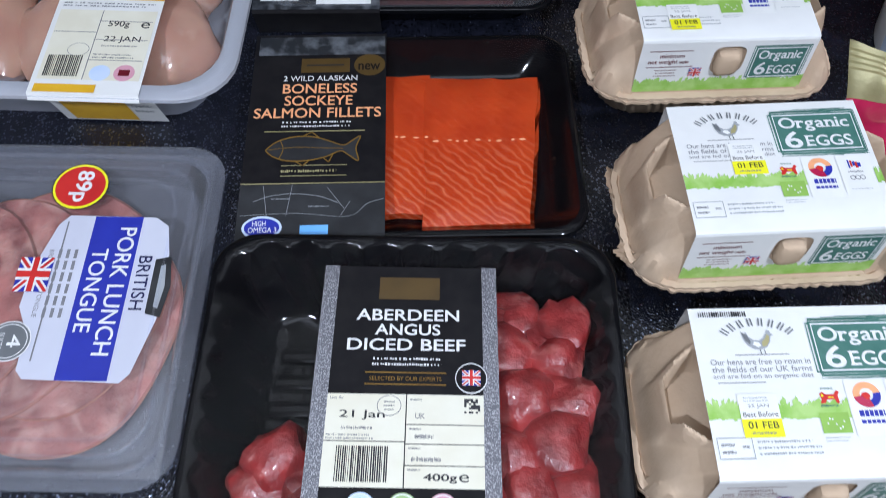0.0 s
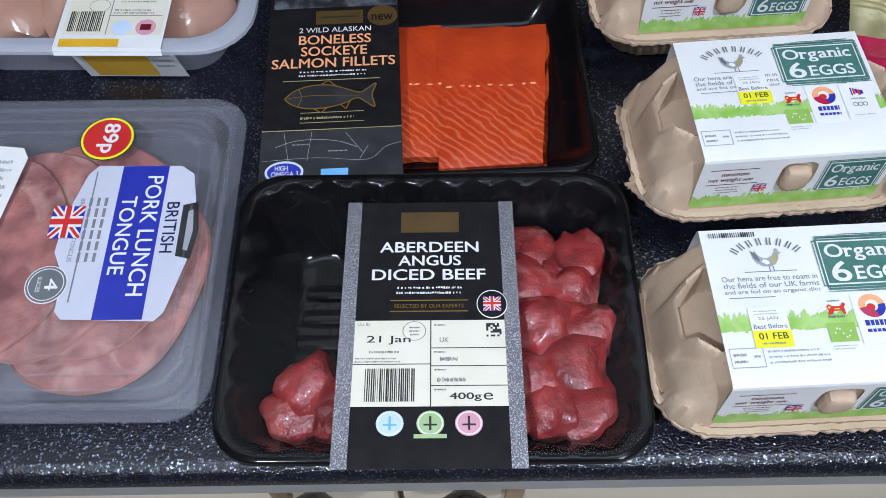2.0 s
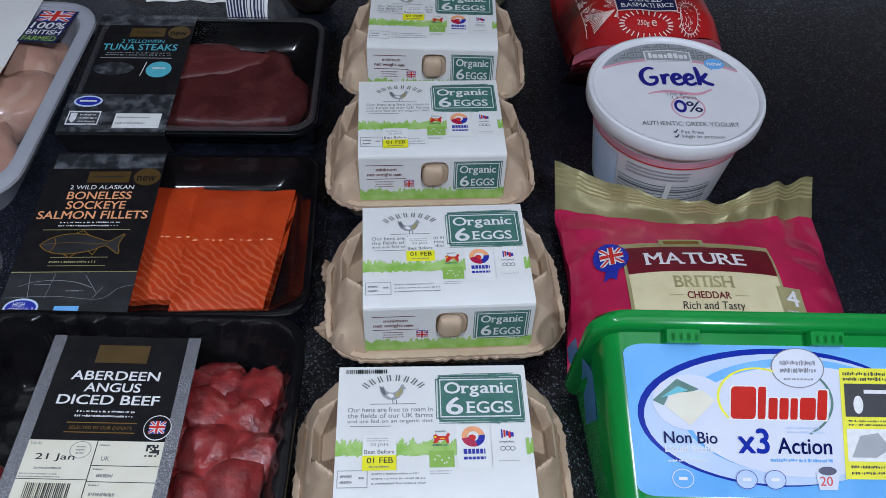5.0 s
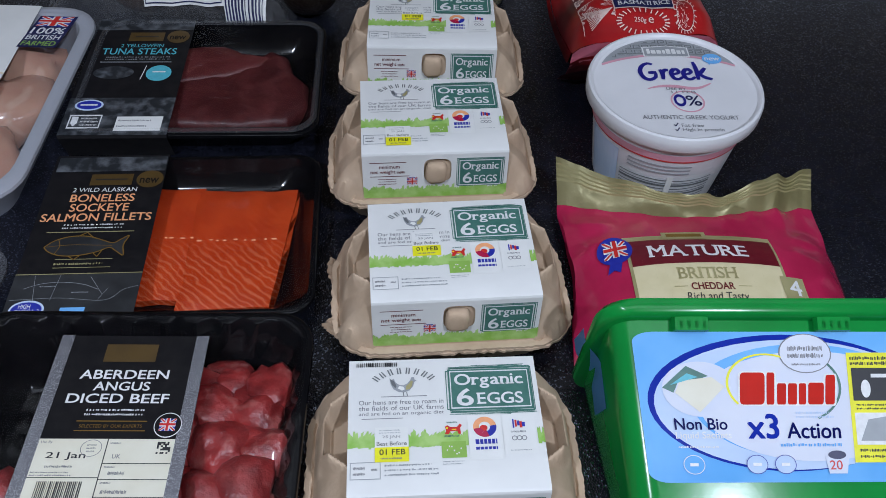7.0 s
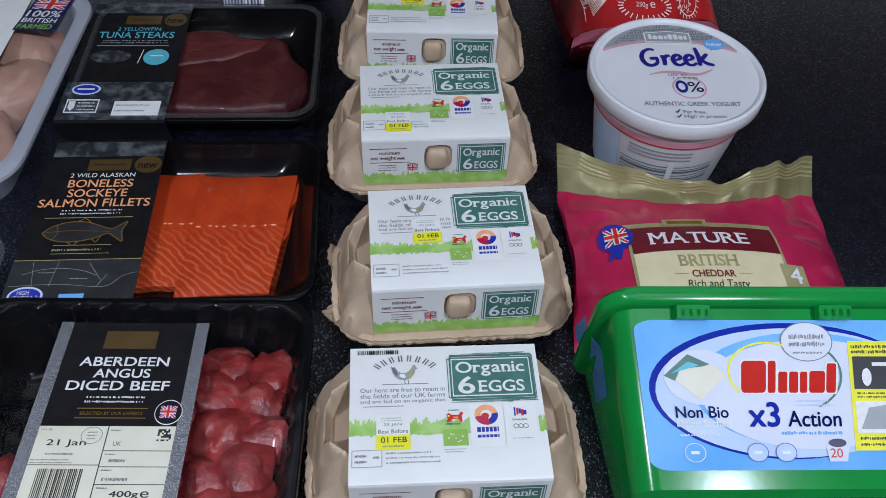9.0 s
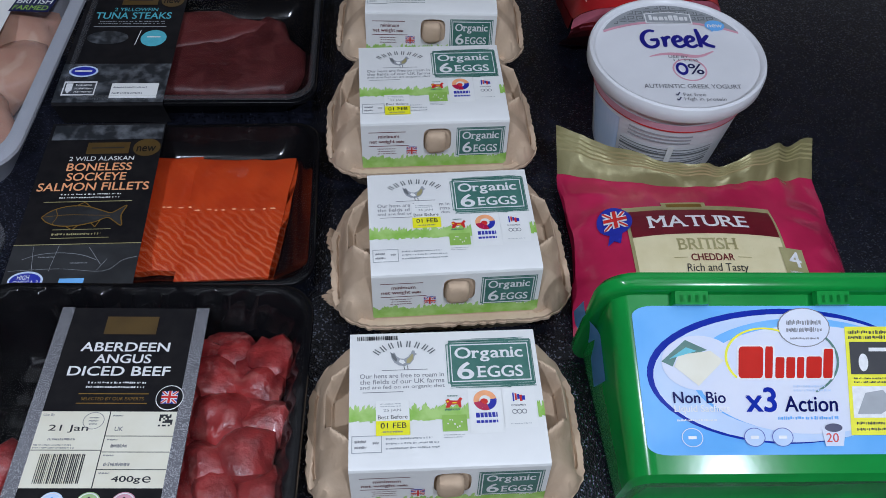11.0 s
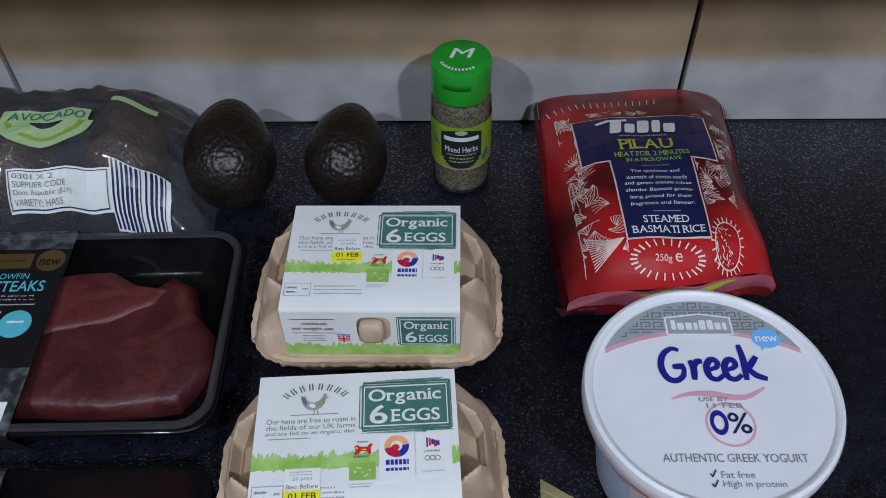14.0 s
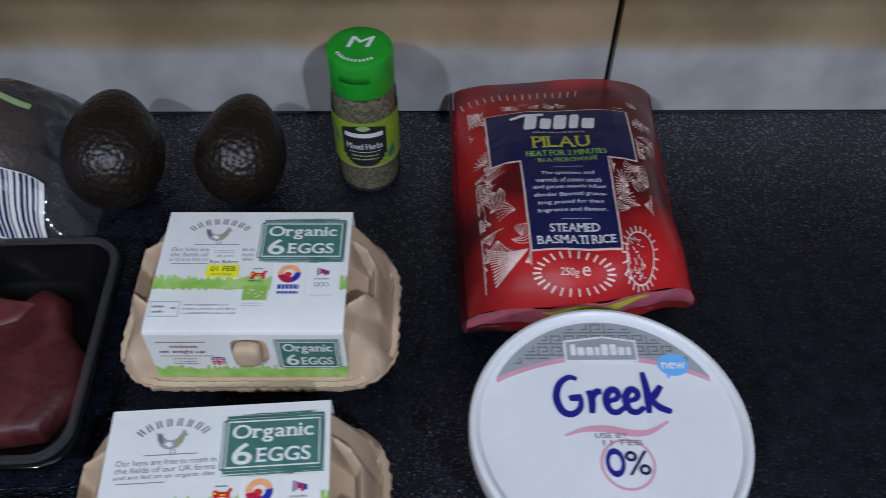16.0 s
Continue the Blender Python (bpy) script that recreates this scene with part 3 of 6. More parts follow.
structure("floor", block(-2.5, 2.8, -3.2, DEPTH + 0.12, -0.95, -0.9), mat("floor_tile", (0.30, 0.27, 0.24), (0.24, 0.21, 0.19), rough=0.5, scale=6), "plain kitchen floor", "floor")
structure("ceiling", block(-2.5, 2.8, -3.2, DEPTH + 0.12, 1.7, 1.75), mat("ceiling_paint", (0.78, 0.78, 0.76), rough=0.8, scale=8), "plain white ceiling", "ceiling")
ROOM = mat("wall_paint", (0.55, 0.53, 0.50), (0.50, 0.48, 0.45), rough=0.8, scale=6)
structure("wall_left", block(-2.6, -2.5, -3.2, DEPTH + 0.12, -0.95, 1.75), ROOM, "plain painted wall", "wall")
structure("wall_right", block(2.8, 2.9, -3.2, DEPTH + 0.12, -0.95, 1.75), ROOM, "plain painted wall", "wall")
structure("wall_front", block(-2.6, 2.9, -3.3, -3.2, -0.95, 1.75), ROOM, "plain painted wall", "wall")

structure("wall_cabinet", block(X0, X1, 0.285, DEPTH + 0.004, 0.41, 1.70), CABINETWHITE, "plain white wall cabinet over the worktop", "cabinet")

# cabinet fronts below the worktop


def cabinet(x0, x1, knobs):
    ob = thing("base_cabinet", "cream base cabinet with framed doors under the worktop", "cabinet", pose((x0 + x1) / 2, 0.03, -0.9), "base cabinets")
    w = x1 - x0
    part("carcass", block(-w / 2, w / 2, 0.02, 0.55, 0.0, 0.86), CREAM, ob, smooth=False)
    part("door", block(-w / 2 + 0.0015, w / 2 - 0.0015, 0.0, 0.019, 0.1, 0.866, 0.003), CREAM, ob)
    for s in (-1, 1):
        part("moulding", block(s * (w / 2 - 0.075) - 0.006, s * (w / 2 - 0.075) + 0.006, -0.004, 0.001, 0.17, 0.80, 0.002), TANWOOD, ob, "tan bevelled moulding")
    for kx in knobs:
        k = part("knob", lathe([(0.004, 0.0), (0.005, 0.010), (0.008, 0.013), (0.0145, 0.017), (0.0155, 0.020), (0.013, 0.024), (0.007, 0.0265), (0.001, 0.027)], 24), KNOB, ob, "dark pewter knob with a ridged rim")
        k.matrix_basis = pose(kx - (x0 + x1) / 2, 0.0, 0.797, 90, 0, 0)
        c = part("knob_ring", lathe([(0.0150, 0.0190), (0.0162, 0.0195), (0.0162, 0.0210), (0.0150, 0.0215)], 24), CHROME, k, "worn bright ring")
    return ob


cabinet(-0.578, 0.0195, (-0.026,))
cabinet(0.0215, 0.62, (0.063,))
cabinet(-1.1, -0.580, ())
cabinet(0.622, 1.3, ())

# ---- egg boxes ----
BW, BD, LIPZ, TOPZ = 0.147, 0.093, 0.030, 0.0690


def box_outline(grow=0.0, n=10, ragged=0.0, seed=0):
    pts = subdivide(rrect(BW + 2 * grow, BD + 2 * grow, 0.028, 8), 0.0012)
    out = []
    for i, (x, y) in enumerate(pts):
        k = ragged * noise.noise(Vector((x * 260, y * 260, seed)))
        l = math.hypot(x, y)
        out.append((x * (1 + k / l), y * (1 + k / l)))
    return out


def lid_height(x, y, e):
    """Height of the lid at a point that lies e inside its outline: walls, two end domes and the hollow between them."""
    ax, ay = abs(x), abs(y)
    rx = min(1.0, max(0.0, (BW / 2 - ax - 0.0055) / 0.021)) ** 0.5
    ry = min(1.0, max(0.0, (BD / 2 - ay - 0.0065) / (0.006 + 0.25 * max(0.0, ax - 0.049)))) ** 0.5
    rise = rx * ry
    top = TOPZ
    end = max(0.0, (ax - 0.040) / 0.036)
    dome = math.exp(-((ay - 0.026) / 0.019) ** 2)
    top -= 0.012 * end * (1 - dome) + 0.008 * end ** 2
    # the finger hollow: a recess that narrows away from the sleeve, with a raised rim round it
    half = 0.0205 - 0.0110 * min(1.0, max(0.0, (ax - 0.049) / 0.014))
    dx, dy = ax - 0.0625, ay - half
    d = math.hypot(max(dx, 0.0), max(dy, 0.0)) if dx > 0 or dy > 0 else max(dx, dy)
    step = lambda k: (lambda q: q * q * (3 - 2 * q))(min(1.0, max(0.0, k)))
    rim = TOPZ - 0.0005
    top = rim - 0.019 * step(-d / 0.0034) if d < 0 else rim + (top - rim) * step((d - 0.0016) / 0.0065)
    near = 1 - step((d - 0.002) / 0.008)
    rise = max(rise, near * min(1.0, max(0.0, (BW / 2 - ax - 0.004) / 0.011)) ** 0.6 * ry)
    return LIPZ + (top - LIPZ) * rise


def egg_box(first, du=0.0, dv=0.0):
    ob = thing("egg_box", "beige pulp six-egg box in a white printed card sleeve", "egg box", group="egg boxes in a row")
    outline = box_outline(0, ragged=0.0013)
    plain = box_outline(0)
    rings = [at_height(outline, LIPZ + 0.0005), at_height(outline, LIPZ + 0.0022)]
    for e in [0.003, 0.0042] + [0.006 + 0.0008 * k for k in range(26)] + [0.029, 0.033, 0.038, 0.043]:
        ring = []
        for x, y in outline if e < 0.004 else plain:
            kx, ky = (BW / 2 - e) / (BW / 2), max(0.02, (BD / 2 - e) / (BD / 2))
            px, py = x * kx, y * ky
            ring.append((px, py, lid_height(px, py, e) + 0.0022 * (e < 0.004)))
        rings.append(ring)
    part("lid", loft(rings, cap_first=True), PULP, ob, "rough moulded pulp lid with end hollows")
    low = box_outline(0.0004, ragged=0.0018, seed=4)
    sx = lambda k, z: [(x * (1 - 2 * k / BW), y * (1 - 2 * k / BD), z) for x, y in low]
    part("base", loft([sx(0.020, 0.0), sx(0.012, 0.006), sx(0.006, LIPZ - 0.006), sx(0.003, LIPZ - 0.0025), sx(0, LIPZ - 0.002), sx(0, LIPZ)]), PULP, ob, "moulded pulp tray half")
    # sleeve: over the top and down the front, with an opening for the catch
    hw = 0.049
    prof = [(0.0402, 0.034), (0.0398, 0.060), (0.0394, 0.0690), (0.0385, 0.0712), (0.02, 0.0715), (0.0, 0.0716), (-0.02, 0.0715), (-0.0365, 0.0712), (-0.0382, 0.0704), (-0.0388, 0.0690)]
    bm = surface(lambda u, v: Vector((-hw + 2 * hw * u, *[a + (b - a) * (v * 9 - min(8, int(v * 9))) for a, b in zip(prof[min(8, int(v * 9))], prof[min(8, int(v * 9)) + 1])])), 1, 9)
    sleeve = part("sleeve", bm, CARD, ob, "white printed card sleeve")
    fy = lambda z: -0.0388 - (0.0690 - z) * 0.05
    front = lambda u, v, h: (-hw + 2 * hw * u, fy(0.033 + 0.036 * v) - h, 0.033 + 0.036 * v)
    hole = [(0.515 + 0.095 * math.copysign(abs(math.cos(a)) ** 0.5, math.cos(a)), 0.62 + 0.27 * math.copysign(abs(math.sin(a)) ** 0.5, math.sin(a))) for a in [2 * math.pi * i / 20 for i in range(20)]]
    from mathutils.geometry import tessellate_polygon
    loops = [[Vector((u, v, 0)) for u, v in [(0, 0), (1, 0), (1, 1), (0, 1)]], [Vector((u, v, 0)) for u, v in hole[::-1]]]
    flatpts = [p for l in loops for p in l]
    bm = bmesh.new()
    vs = [bm.verts.new(front(p.x, p.y, 0)) for p in flatpts]
    for tri in tessellate_polygon(loops):
        bm.faces.new([vs[i] for i in tri])
    bmesh.ops.recalc_face_normals(bm, faces=bm.faces[:])
    part("sleeve_front", bm, CARD, ob, "card front flap with a cut-out", smooth=False)
    part("catch", blob(0.0005, -0.0405, 0.0545, 0.0068, 0.0040, 0.0082, 3, 0.08, 4.0), PULP, ob, "pulp catch knob")
    # print on the top
    p = Print(sleeve, lambda u, v, h: (-hw + 2 * hw * u, -0.0395 + 0.076 * v, 0.0717 + h))
    for i in range(8):
        a = radians(142 - 104 * i / 7)
        u, v = 0.29 + 0.185 * math.cos(a), 0.775 + 0.155 * math.sin(a)
        t = a - math.pi / 2
        for o in (-0.0075, 0.0075):
            p.poly(KEYGREY, [(u + (o + x) * math.cos(t) - y * math.sin(t), v + (o + x) * 1.25 * math.sin(t) + y * 1.25 * math.cos(t)) for x, y in ((-0.0035, -0.020), (0.0035, -0.020), (0.003, 0.020), (-0.003, 0.020))], 1, "brand_mark")
    hen = [(0.0, 0.95), (0.05, 0.60), (0.14, 0.36), (0.30, 0.21), (0.50, 0.18), (0.68, 0.28), (0.80, 0.50), (0.84, 0.72), (0.93, 0.79), (0.86, 0.85), (0.84, 0.98), (0.76, 0.99), (0.72, 0.85), (0.62, 0.66), (0.48, 0.56), (0.34, 0.58), (0.22, 0.70), (0.14, 0.92), (0.08, 0.86)]
    hu, hv = lambda x: 0.215 + 0.155 * x, lambda y: 0.728 + 0.150 * y
    p.poly(MIDGREY, [(hu(x), hv(y)) for x, y in hen], 1, "hen_print")
    p.poly(PALEGOLD, [(hu(x), hv(y)) for x, y in ((0.55, 0.30), (0.68, 0.34), (0.77, 0.52), (0.80, 0.76), (0.74, 0.80), (0.66, 0.62), (0.56, 0.50))], 2, "hen_print")
    p.poly(KEYGREY, [(hu(x), hv(y)) for x, y in ((0.02, 0.90), (0.08, 0.60), (0.20, 0.40), (0.24, 0.52), (0.15, 0.80), (0.08, 0.84))], 2, "hen_print")
    p.poly(PAPER, [(hu(x), hv(y)) for x, y in ((0.28, 0.40), (0.42, 0.27), (0.52, 0.34), (0.46, 0.48), (0.34, 0.52))], 2, "hen_print")
    for x in (0.46, 0.58):
        p.stroke(KEYGREY, [(hu(x), hv(0.2)), (hu(x + 0.02), hv(-0.02))], 0.004, 1, "hen_print")
    p.rect(TEXTGREY, 0.17, 0.722, 0.41, 0.727)
    for i, line in enumerate(("Our hens are free to roam in", "the fields of our UK farms", "and are fed on an organic diet")):
        p.text(line, TEXTGREY, 0.055, 0.665 - 0.045 * i, 0.495, 0.700 - 0.045 * i, 0.0, 1)
    p.rect(TEXTGREY, 0.07, 0.555, 0.28, 0.56)
    p.rect(GREENSIGN, 0.525, 0.600, 0.965, 0.925, 1, "sign")
    for sx, sy in ((0.01, 0.018), (-0.012, -0.012), (0.004, 0.03)):
        p.border(GREENSIGN, 0.525 + sx, 0.60 - sy * 0.6, 0.965 + sx, 0.925 + sy * 0.7, 0.004, 0.008, 1, "sign")
    brush = random.Random(21)
    for k in range(26):
        u, top = 0.515 + 0.02 * brush.random(), k % 2
        v = 0.930 + 0.028 * brush.random() if top else 0.570 + 0.026 * brush.random()
        a, b = u + 0.30 * brush.random(), 0.80 + 0.18 * brush.random()
        p.stroke(GREENSIGN, [(a, v), ((a + b) / 2, v + brush.uniform(-0.006, 0.006)), (b, v + brush.uniform(-0.008, 0.008))], 0.003, 1, "sign")
    p.border(TEXTWHITE, 0.535, 0.615, 0.955, 0.912, 0.005, 0.009, 2, "sign")
    p.text("Organic", TEXTWHITE, 0.558, 0.770, 0.925, 0.888, 0.022, serif=True)
    p.text("6", TEXTWHITE, 0.565, 0.635, 0.655, 0.772, 0.02)
    p.text("EGGS", TEXTWHITE, 0.67, 0.645, 0.915, 0.735, 0.02, serif=True)
    p.grass(GRASS, 0.0, 0.335, 0.61, 0.475, 3, 1, 46)
    p.grass(GRASS, 0.965, 0.335, 1.0, 0.47, 4, 1, 4)
    p.rect(PAPER, 0.262 + du, 0.545 + dv, 0.432 + du, 0.690 + dv, 3, "date_sticker")
    p.rect(YELLOW, 0.262 + du, 0.440 + dv, 0.432 + du, 0.545 + dv, 3, "date_sticker")
    p.text("01 FEB", TEXTBLACK, 0.285 + du, 0.490 + dv, 0.415 + du, 0.530 + dv, 0.012, 4)
    p.text("25 JAN", TEXTGREY, 0.300 + du, 0.605 + dv, 0.390 + du, 0.630 + dv, 0.0, 4)
    p.text("Best Before", TEXTBLACK, 0.272 + du, 0.556 + dv, 0.422 + du, 0.585 + dv, 0.0, 4)
    p.bars(MIDGREY, 0.285 + du, 0.640 + dv, 0.40 + du, 0.675 + dv, 2, 9, 4)
    p.bars(TEXTGREY, 0.29 + du, 0.452 + dv, 0.41 + du, 0.478 + dv, 1, 10, 4)
    p.poly(RED, [(0.492, 0.425), (0.500, 0.450), (0.494, 0.480), (0.508, 0.492), (0.520, 0.478), (0.556, 0.476), (0.570, 0.500), (0.582, 0.490), (0.572, 0.470), (0.574, 0.425), (0.562, 0.425), (0.556, 0.448), (0.522, 0.446), (0.512, 0.425)], 2, "stamp")
    p.oval(YELLOW, 0.505, 0.470, 0.006, 0.007, 3, "stamp", 10)
    p.rect(YELLOW, 0.528, 0.456, 0.552, 0.462, 3, "stamp")
    p.bars(GREENSIGN, 0.505, 0.505, 0.565, 0.520, 1, 5, 2, fill=0.8)
    p.bars(GREENSIGN, 0.49, 0.40, 0.585, 0.425, 1, 2, 2, fill=0.7)
    p.rect(LIME, 0.472, 0.255, 0.597, 0.372, 2, "stamp")
    for i in range(7):
        p.oval(TEXTWHITE, 0.50 + 0.07 * (i / 6), 0.31 + 0.03 * math.sin(i * 1.1), 0.004, 0.006, 3, "stamp", 8)
    p.rect(PAPER, 0.612, 0.235, 0.785, 0.560, 2, "round_mark_sticker")
    p.rect(PAPER, 0.790, 0.265, 0.958, 0.560, 2, "rosette_sticker")
    p.ring(ORANGE, 0.698, 0.470, 0.060, 0.075, 0.5, 3, "round_mark", 10, 190, 14)
    p.ring(MAGENTA, 0.698, 0.470, 0.060, 0.075, 0.35, 3, "round_mark", 190, 290, 10)
    p.ring(BLUE, 0.698, 0.470, 0.060, 0.075, 0.45, 3, "round_mark", 290, 370, 10)
    p.oval(RED, 0.692, 0.462, 0.020, 0.022, 3, "round_mark")
    p.rect(BLUE, 0.645, 0.345, 0.755, 0.380, 3, "round_mark")
    p.rect(BLUE, 0.645, 0.305, 0.755, 0.325, 3, "round_mark")
    for i in range(5):
        p.rect(PAPER, 0.664 + 0.02 * i, 0.303, 0.668 + 0.02 * i, 0.382, 4, "round_mark")
    for i in range(5):
        p.rect(RED if i % 2 else BLUE, 0.842 + 0.012 * i, 0.455 + 0.008 * (i % 3), 0.850 + 0.014 * i, 0.520 - 0.006 * i, 3, "rosette")
    p.bars(TEXTGREY, 0.83, 0.415, 0.91, 0.440, 1, 3, 3, fill=0.6)
    for i in range(3):
        p.ring(TEXTGREY, 0.845 + 0.025 * i, 0.380, 0.014, 0.018, 0.7, 3, "rosette", n=12)
    p.bars(MIDGREY, 0.82, 0.285, 0.93, 0.30, 1, 3, 3)
    p.border(MIDGREY, 0.015, 0.125, 0.165, 0.245, 0.003, 0.005)
    p.bars(TEXTGREY, 0.03, 0.145, 0.09, 0.225, 2, 4)
    p.bars(TEXTGREY, 0.12, 0.175, 0.15, 0.21, 1, 4)
    p.bars(MIDGREY, 0.185, 0.135, 0.46, 0.235, 3, 6, fill=0.4)
    p.bars(MIDGREY, 0.475, 0.205, 0.59, 0.240, 2, 7, fill=0.4)
    if first:
        p.barcode(TEXTBLACK, 0.04, 0.965, 0.26, 0.998, 4, 2, 22)
    p.done()
    q = Print(sleeve, front)
    q.grass(GRASS, 0.0, -0.02, 1.0, 0.30, 8, 1, 60, 0.3, 0.0)
    q.text("minimum", MAROON, 0.115, 0.70, 0.255, 0.78, 0.01)
    q.rect(MAROON, 0.05, 0.83, 0.30, 0.845)
    q.text("net weight", MAROON, 0.055, 0.555, 0.225, 0.665, 0.01)
    q.bars(MAROON, 0.235, 0.565, 0.29, 0.64, 1, 3, fill=0.8)
    q.rect(MAROON, 0.05, 0.50, 0.32, 0.515)
    q.bars(MAROON, 0.10, 0.29, 0.24, 0.47, 3, 11, align="centre", fill=0.4)
    q.flag(0.305, 0.31, 0.375, 0.48)
    q.rect(GREENSIGN, 0.655, 0.215, 0.965, 0.875, 1, "sign")
    q.border(GREENSIGN, 0.645, 0.235, 0.975, 0.90, 0.004, 0.02, 1, "sign")
    q.border(TEXTWHITE, 0.663, 0.235, 0.957, 0.855, 0.006, 0.022, 2, "sign")
    q.text("Organic", TEXTWHITE, 0.685, 0.565, 0.935, 0.800, 0.022, serif=True)
    q.text("6", TEXTWHITE, 0.69, 0.290, 0.755, 0.555, 0.02)
    q.text("EGGS", TEXTWHITE, 0.765, 0.300, 0.930, 0.480, 0.02, serif=True)
    q.done()
    return ob


box = egg_box(False)
E1 = egg_box(True, -0.125, -0.20)
E1.matrix_world = pose(0.222, 0.0565, 0, 0, 0, 2.0)
box.matrix_world = pose(0.228, 0.1740, 0, 0, 0, 3.6)
E3 = egg_box(False, -0.095, -0.34)
E3.matrix_world = pose(0.2175, 0.2970, 0, 0, 0, 3.2)
E4 = copy_thing(box, pose(0.2185, 0.4140, 0, 0, 0, -0.3))
box["label"] = "beige pulp six-egg box with a torn corner, white sleeve"
for k, (x, y, w, n) in enumerate(((-0.0690, -0.031, 0.0095, 0.012), (-0.0715, 0.010, 0.0050, 0.020))):
    def torn(u, v):
        """A ragged tongue of the lip that runs along y and bends up at its end."""
        rag = w * (0.55 + 0.45 * math.sin(math.pi * v)) * (1 + 0.5 * noise.noise(Vector((v * 9, k * 4.0, 1))))
        return Vector((x - rag * u, y + n * v + 0.0015 * u * noise.noise(Vector((u * 3, v * 8, k))), LIPZ + 0.0012 + 0.0022 * u * u + 0.0012 * noise.noise(Vector((u * 4, v * 7, 5 + k)))))
    part("torn_flap", surface(torn, 5, 14, 0.0012), PULP, box, "torn pulp flap")

# ---- diced beef ----
beef = thing("beef_tray", "black tray of diced red beef under film with a black label", "food tray", pose(0.048, 0.0705, 0, 0, 0, -0.5))
BFW, BFD, BFH = 0.199, 0.153, 0.045
tray(beef, BFW, BFD, BFH, 0.022, 0.006, 0.024, BLACKPLASTIC, ripple=0.0022, label="glossy black plastic tray with ribbed walls")
film_lid(beef, BFW - 0.006, BFD - 0.006, 0.020, BFH + 0.0004, sag=0.003)
for k in range(5):
    part("floor_rib", block(-0.076 + 0.002 * k, -0.044, -0.036 + 0.0145 * k, -0.027 + 0.0145 * k, 0.0028, 0.0075, 0.0018), BLACKPLASTIC, beef, "moulded floor rib")
rnd = random.Random(4)
spots = [(0.050, 0.040, 0.017), (0.076, 0.034, 0.014), (0.066, 0.020, 0.018), (0.045, 0.022, 0.016), (0.052, -0.003, 0.017), (0.076, -0.004, 0.016), (0.068, -0.026, 0.015), (0.048, -0.030, 0.017), (0.075, -0.046, 0.016), (0.053, -0.050, 0.014),
         (0.030, 0.034, 0.016), (0.028, 0.005, 0.016), (0.026, -0.022, 0.017), (0.030, -0.048, 0.015), (0.005, -0.030, 0.017), (-0.012, -0.048, 0.015), (-0.025, -0.026, 0.017), (-0.036, -0.050, 0.015), (-0.060, -0.034, 0.017), (-0.069, -0.050, 0.015), (-0.045, -0.046, 0.014), (0.004, -0.055, 0.014)]
for i, (x, y, r) in enumerate(spots):
    x, y = min(0.074, max(-0.066, x)), max(-0.046, y)
    part("beef_chunk", blob(x, y, 0.0195 + rnd.uniform(-0.003, 0.004), r * rnd.uniform(0.95, 1.25), r * rnd.uniform(0.85, 1.1), r * rnd.uniform(0.7, 0.9), i, 0.30, 2.5, rnd.uniform(0, 3), rnd.uniform(-0.5, 0.5), freq=1.6), BEEF, beef)
lw0, lw1, ly0, ly1 = -0.043, 0.040, -0.0795, 0.0565
lab = part("label", surface(lambda u, v: Vector((lw0 + (lw1 - lw0) * u + 0.003 * (1 - v) * (u - 0.5), ly0 + (ly1 - ly0) * v, 0.0470 - 0.0006 * max(0, 0.06 - v) / 0.06)), 2, 24), BLACKCARD, beef, "black and white printed card label with silver edges")
p = Print(lab, lambda u, v, h: (lw0 + (lw1 - lw0) * u + 0.003 * (1 - v) * (u - 0.5), ly0 + (ly1 - ly0) * v, 0.0473 + h - 0.0006 * max(0, 0.06 - v) / 0.06))
for u in (0.0, 0.915):
    for k in range(24):
        p.rect(SILVER, u, k / 24, u + 0.085, (k + 1) / 24, 1, "silver_edge")
p.rect(BRONZE, 0.325, 0.868, 0.672, 0.955)
p.text("ABERDEEN", TEXTWHITE, 0.205, 0.785, 0.785, 0.828, 0.020)
p.text("ANGUS", TEXTWHITE, 0.315, 0.730, 0.680, 0.772, 0.020)
p.text("DICED BEEF", TEXTWHITE, 0.165, 0.672, 0.820, 0.716, 0.020)
p.bars(TEXTWHITE, 0.305, 0.612, 0.69, 0.652, 2, 3, align="centre", fill=0.45)
p.rect(GOLD, 0.275, 0.590, 0.715, 0.594)
p.rect(GOLD, 0.275, 0.548, 0.715, 0.552)
p.text("SELECTED BY OUR EXPERTS", GOLD, 0.30, 0.563, 0.69, 0.577, 0.0)
p.oval(TEXTWHITE, 0.850, 0.575, 0.087, 0.055, 2, "badge")
p.oval(BLACKCARD, 0.850, 0.575, 0.082, 0.051, 3, "badge")
p.flag(0.80, 0.548, 0.90, 0.602, 4)
p.rect(CREAMPAPER, 0.085, 0.205, 0.915, 0.515, 1, "white_panel")
for v in (0.41, 0.345, 0.275):
    p.rect(TEXTBLACK, 0.505, v, 0.915, v + 0.003, 2)
p.rect(TEXTBLACK, 0.503, 0.205, 0.509, 0.515, 2)
p.rect(TEXTBLACK, 0.085, 0.352, 0.505, 0.355, 2)
p.ring(TEXTGREY, 0.415, 0.475, 0.065, 0.036, 0.94, 2)
p.bars(TEXTGREY, 0.385, 0.455, 0.445, 0.495, 3, 4, 2, align="centre")
p.text("21 Jan", TEXTBLACK, 0.155, 0.425, 0.395, 0.458, 0.008)
p.bars(TEXTGREY, 0.17, 0.388, 0.34, 0.408, 1, 3, 2)
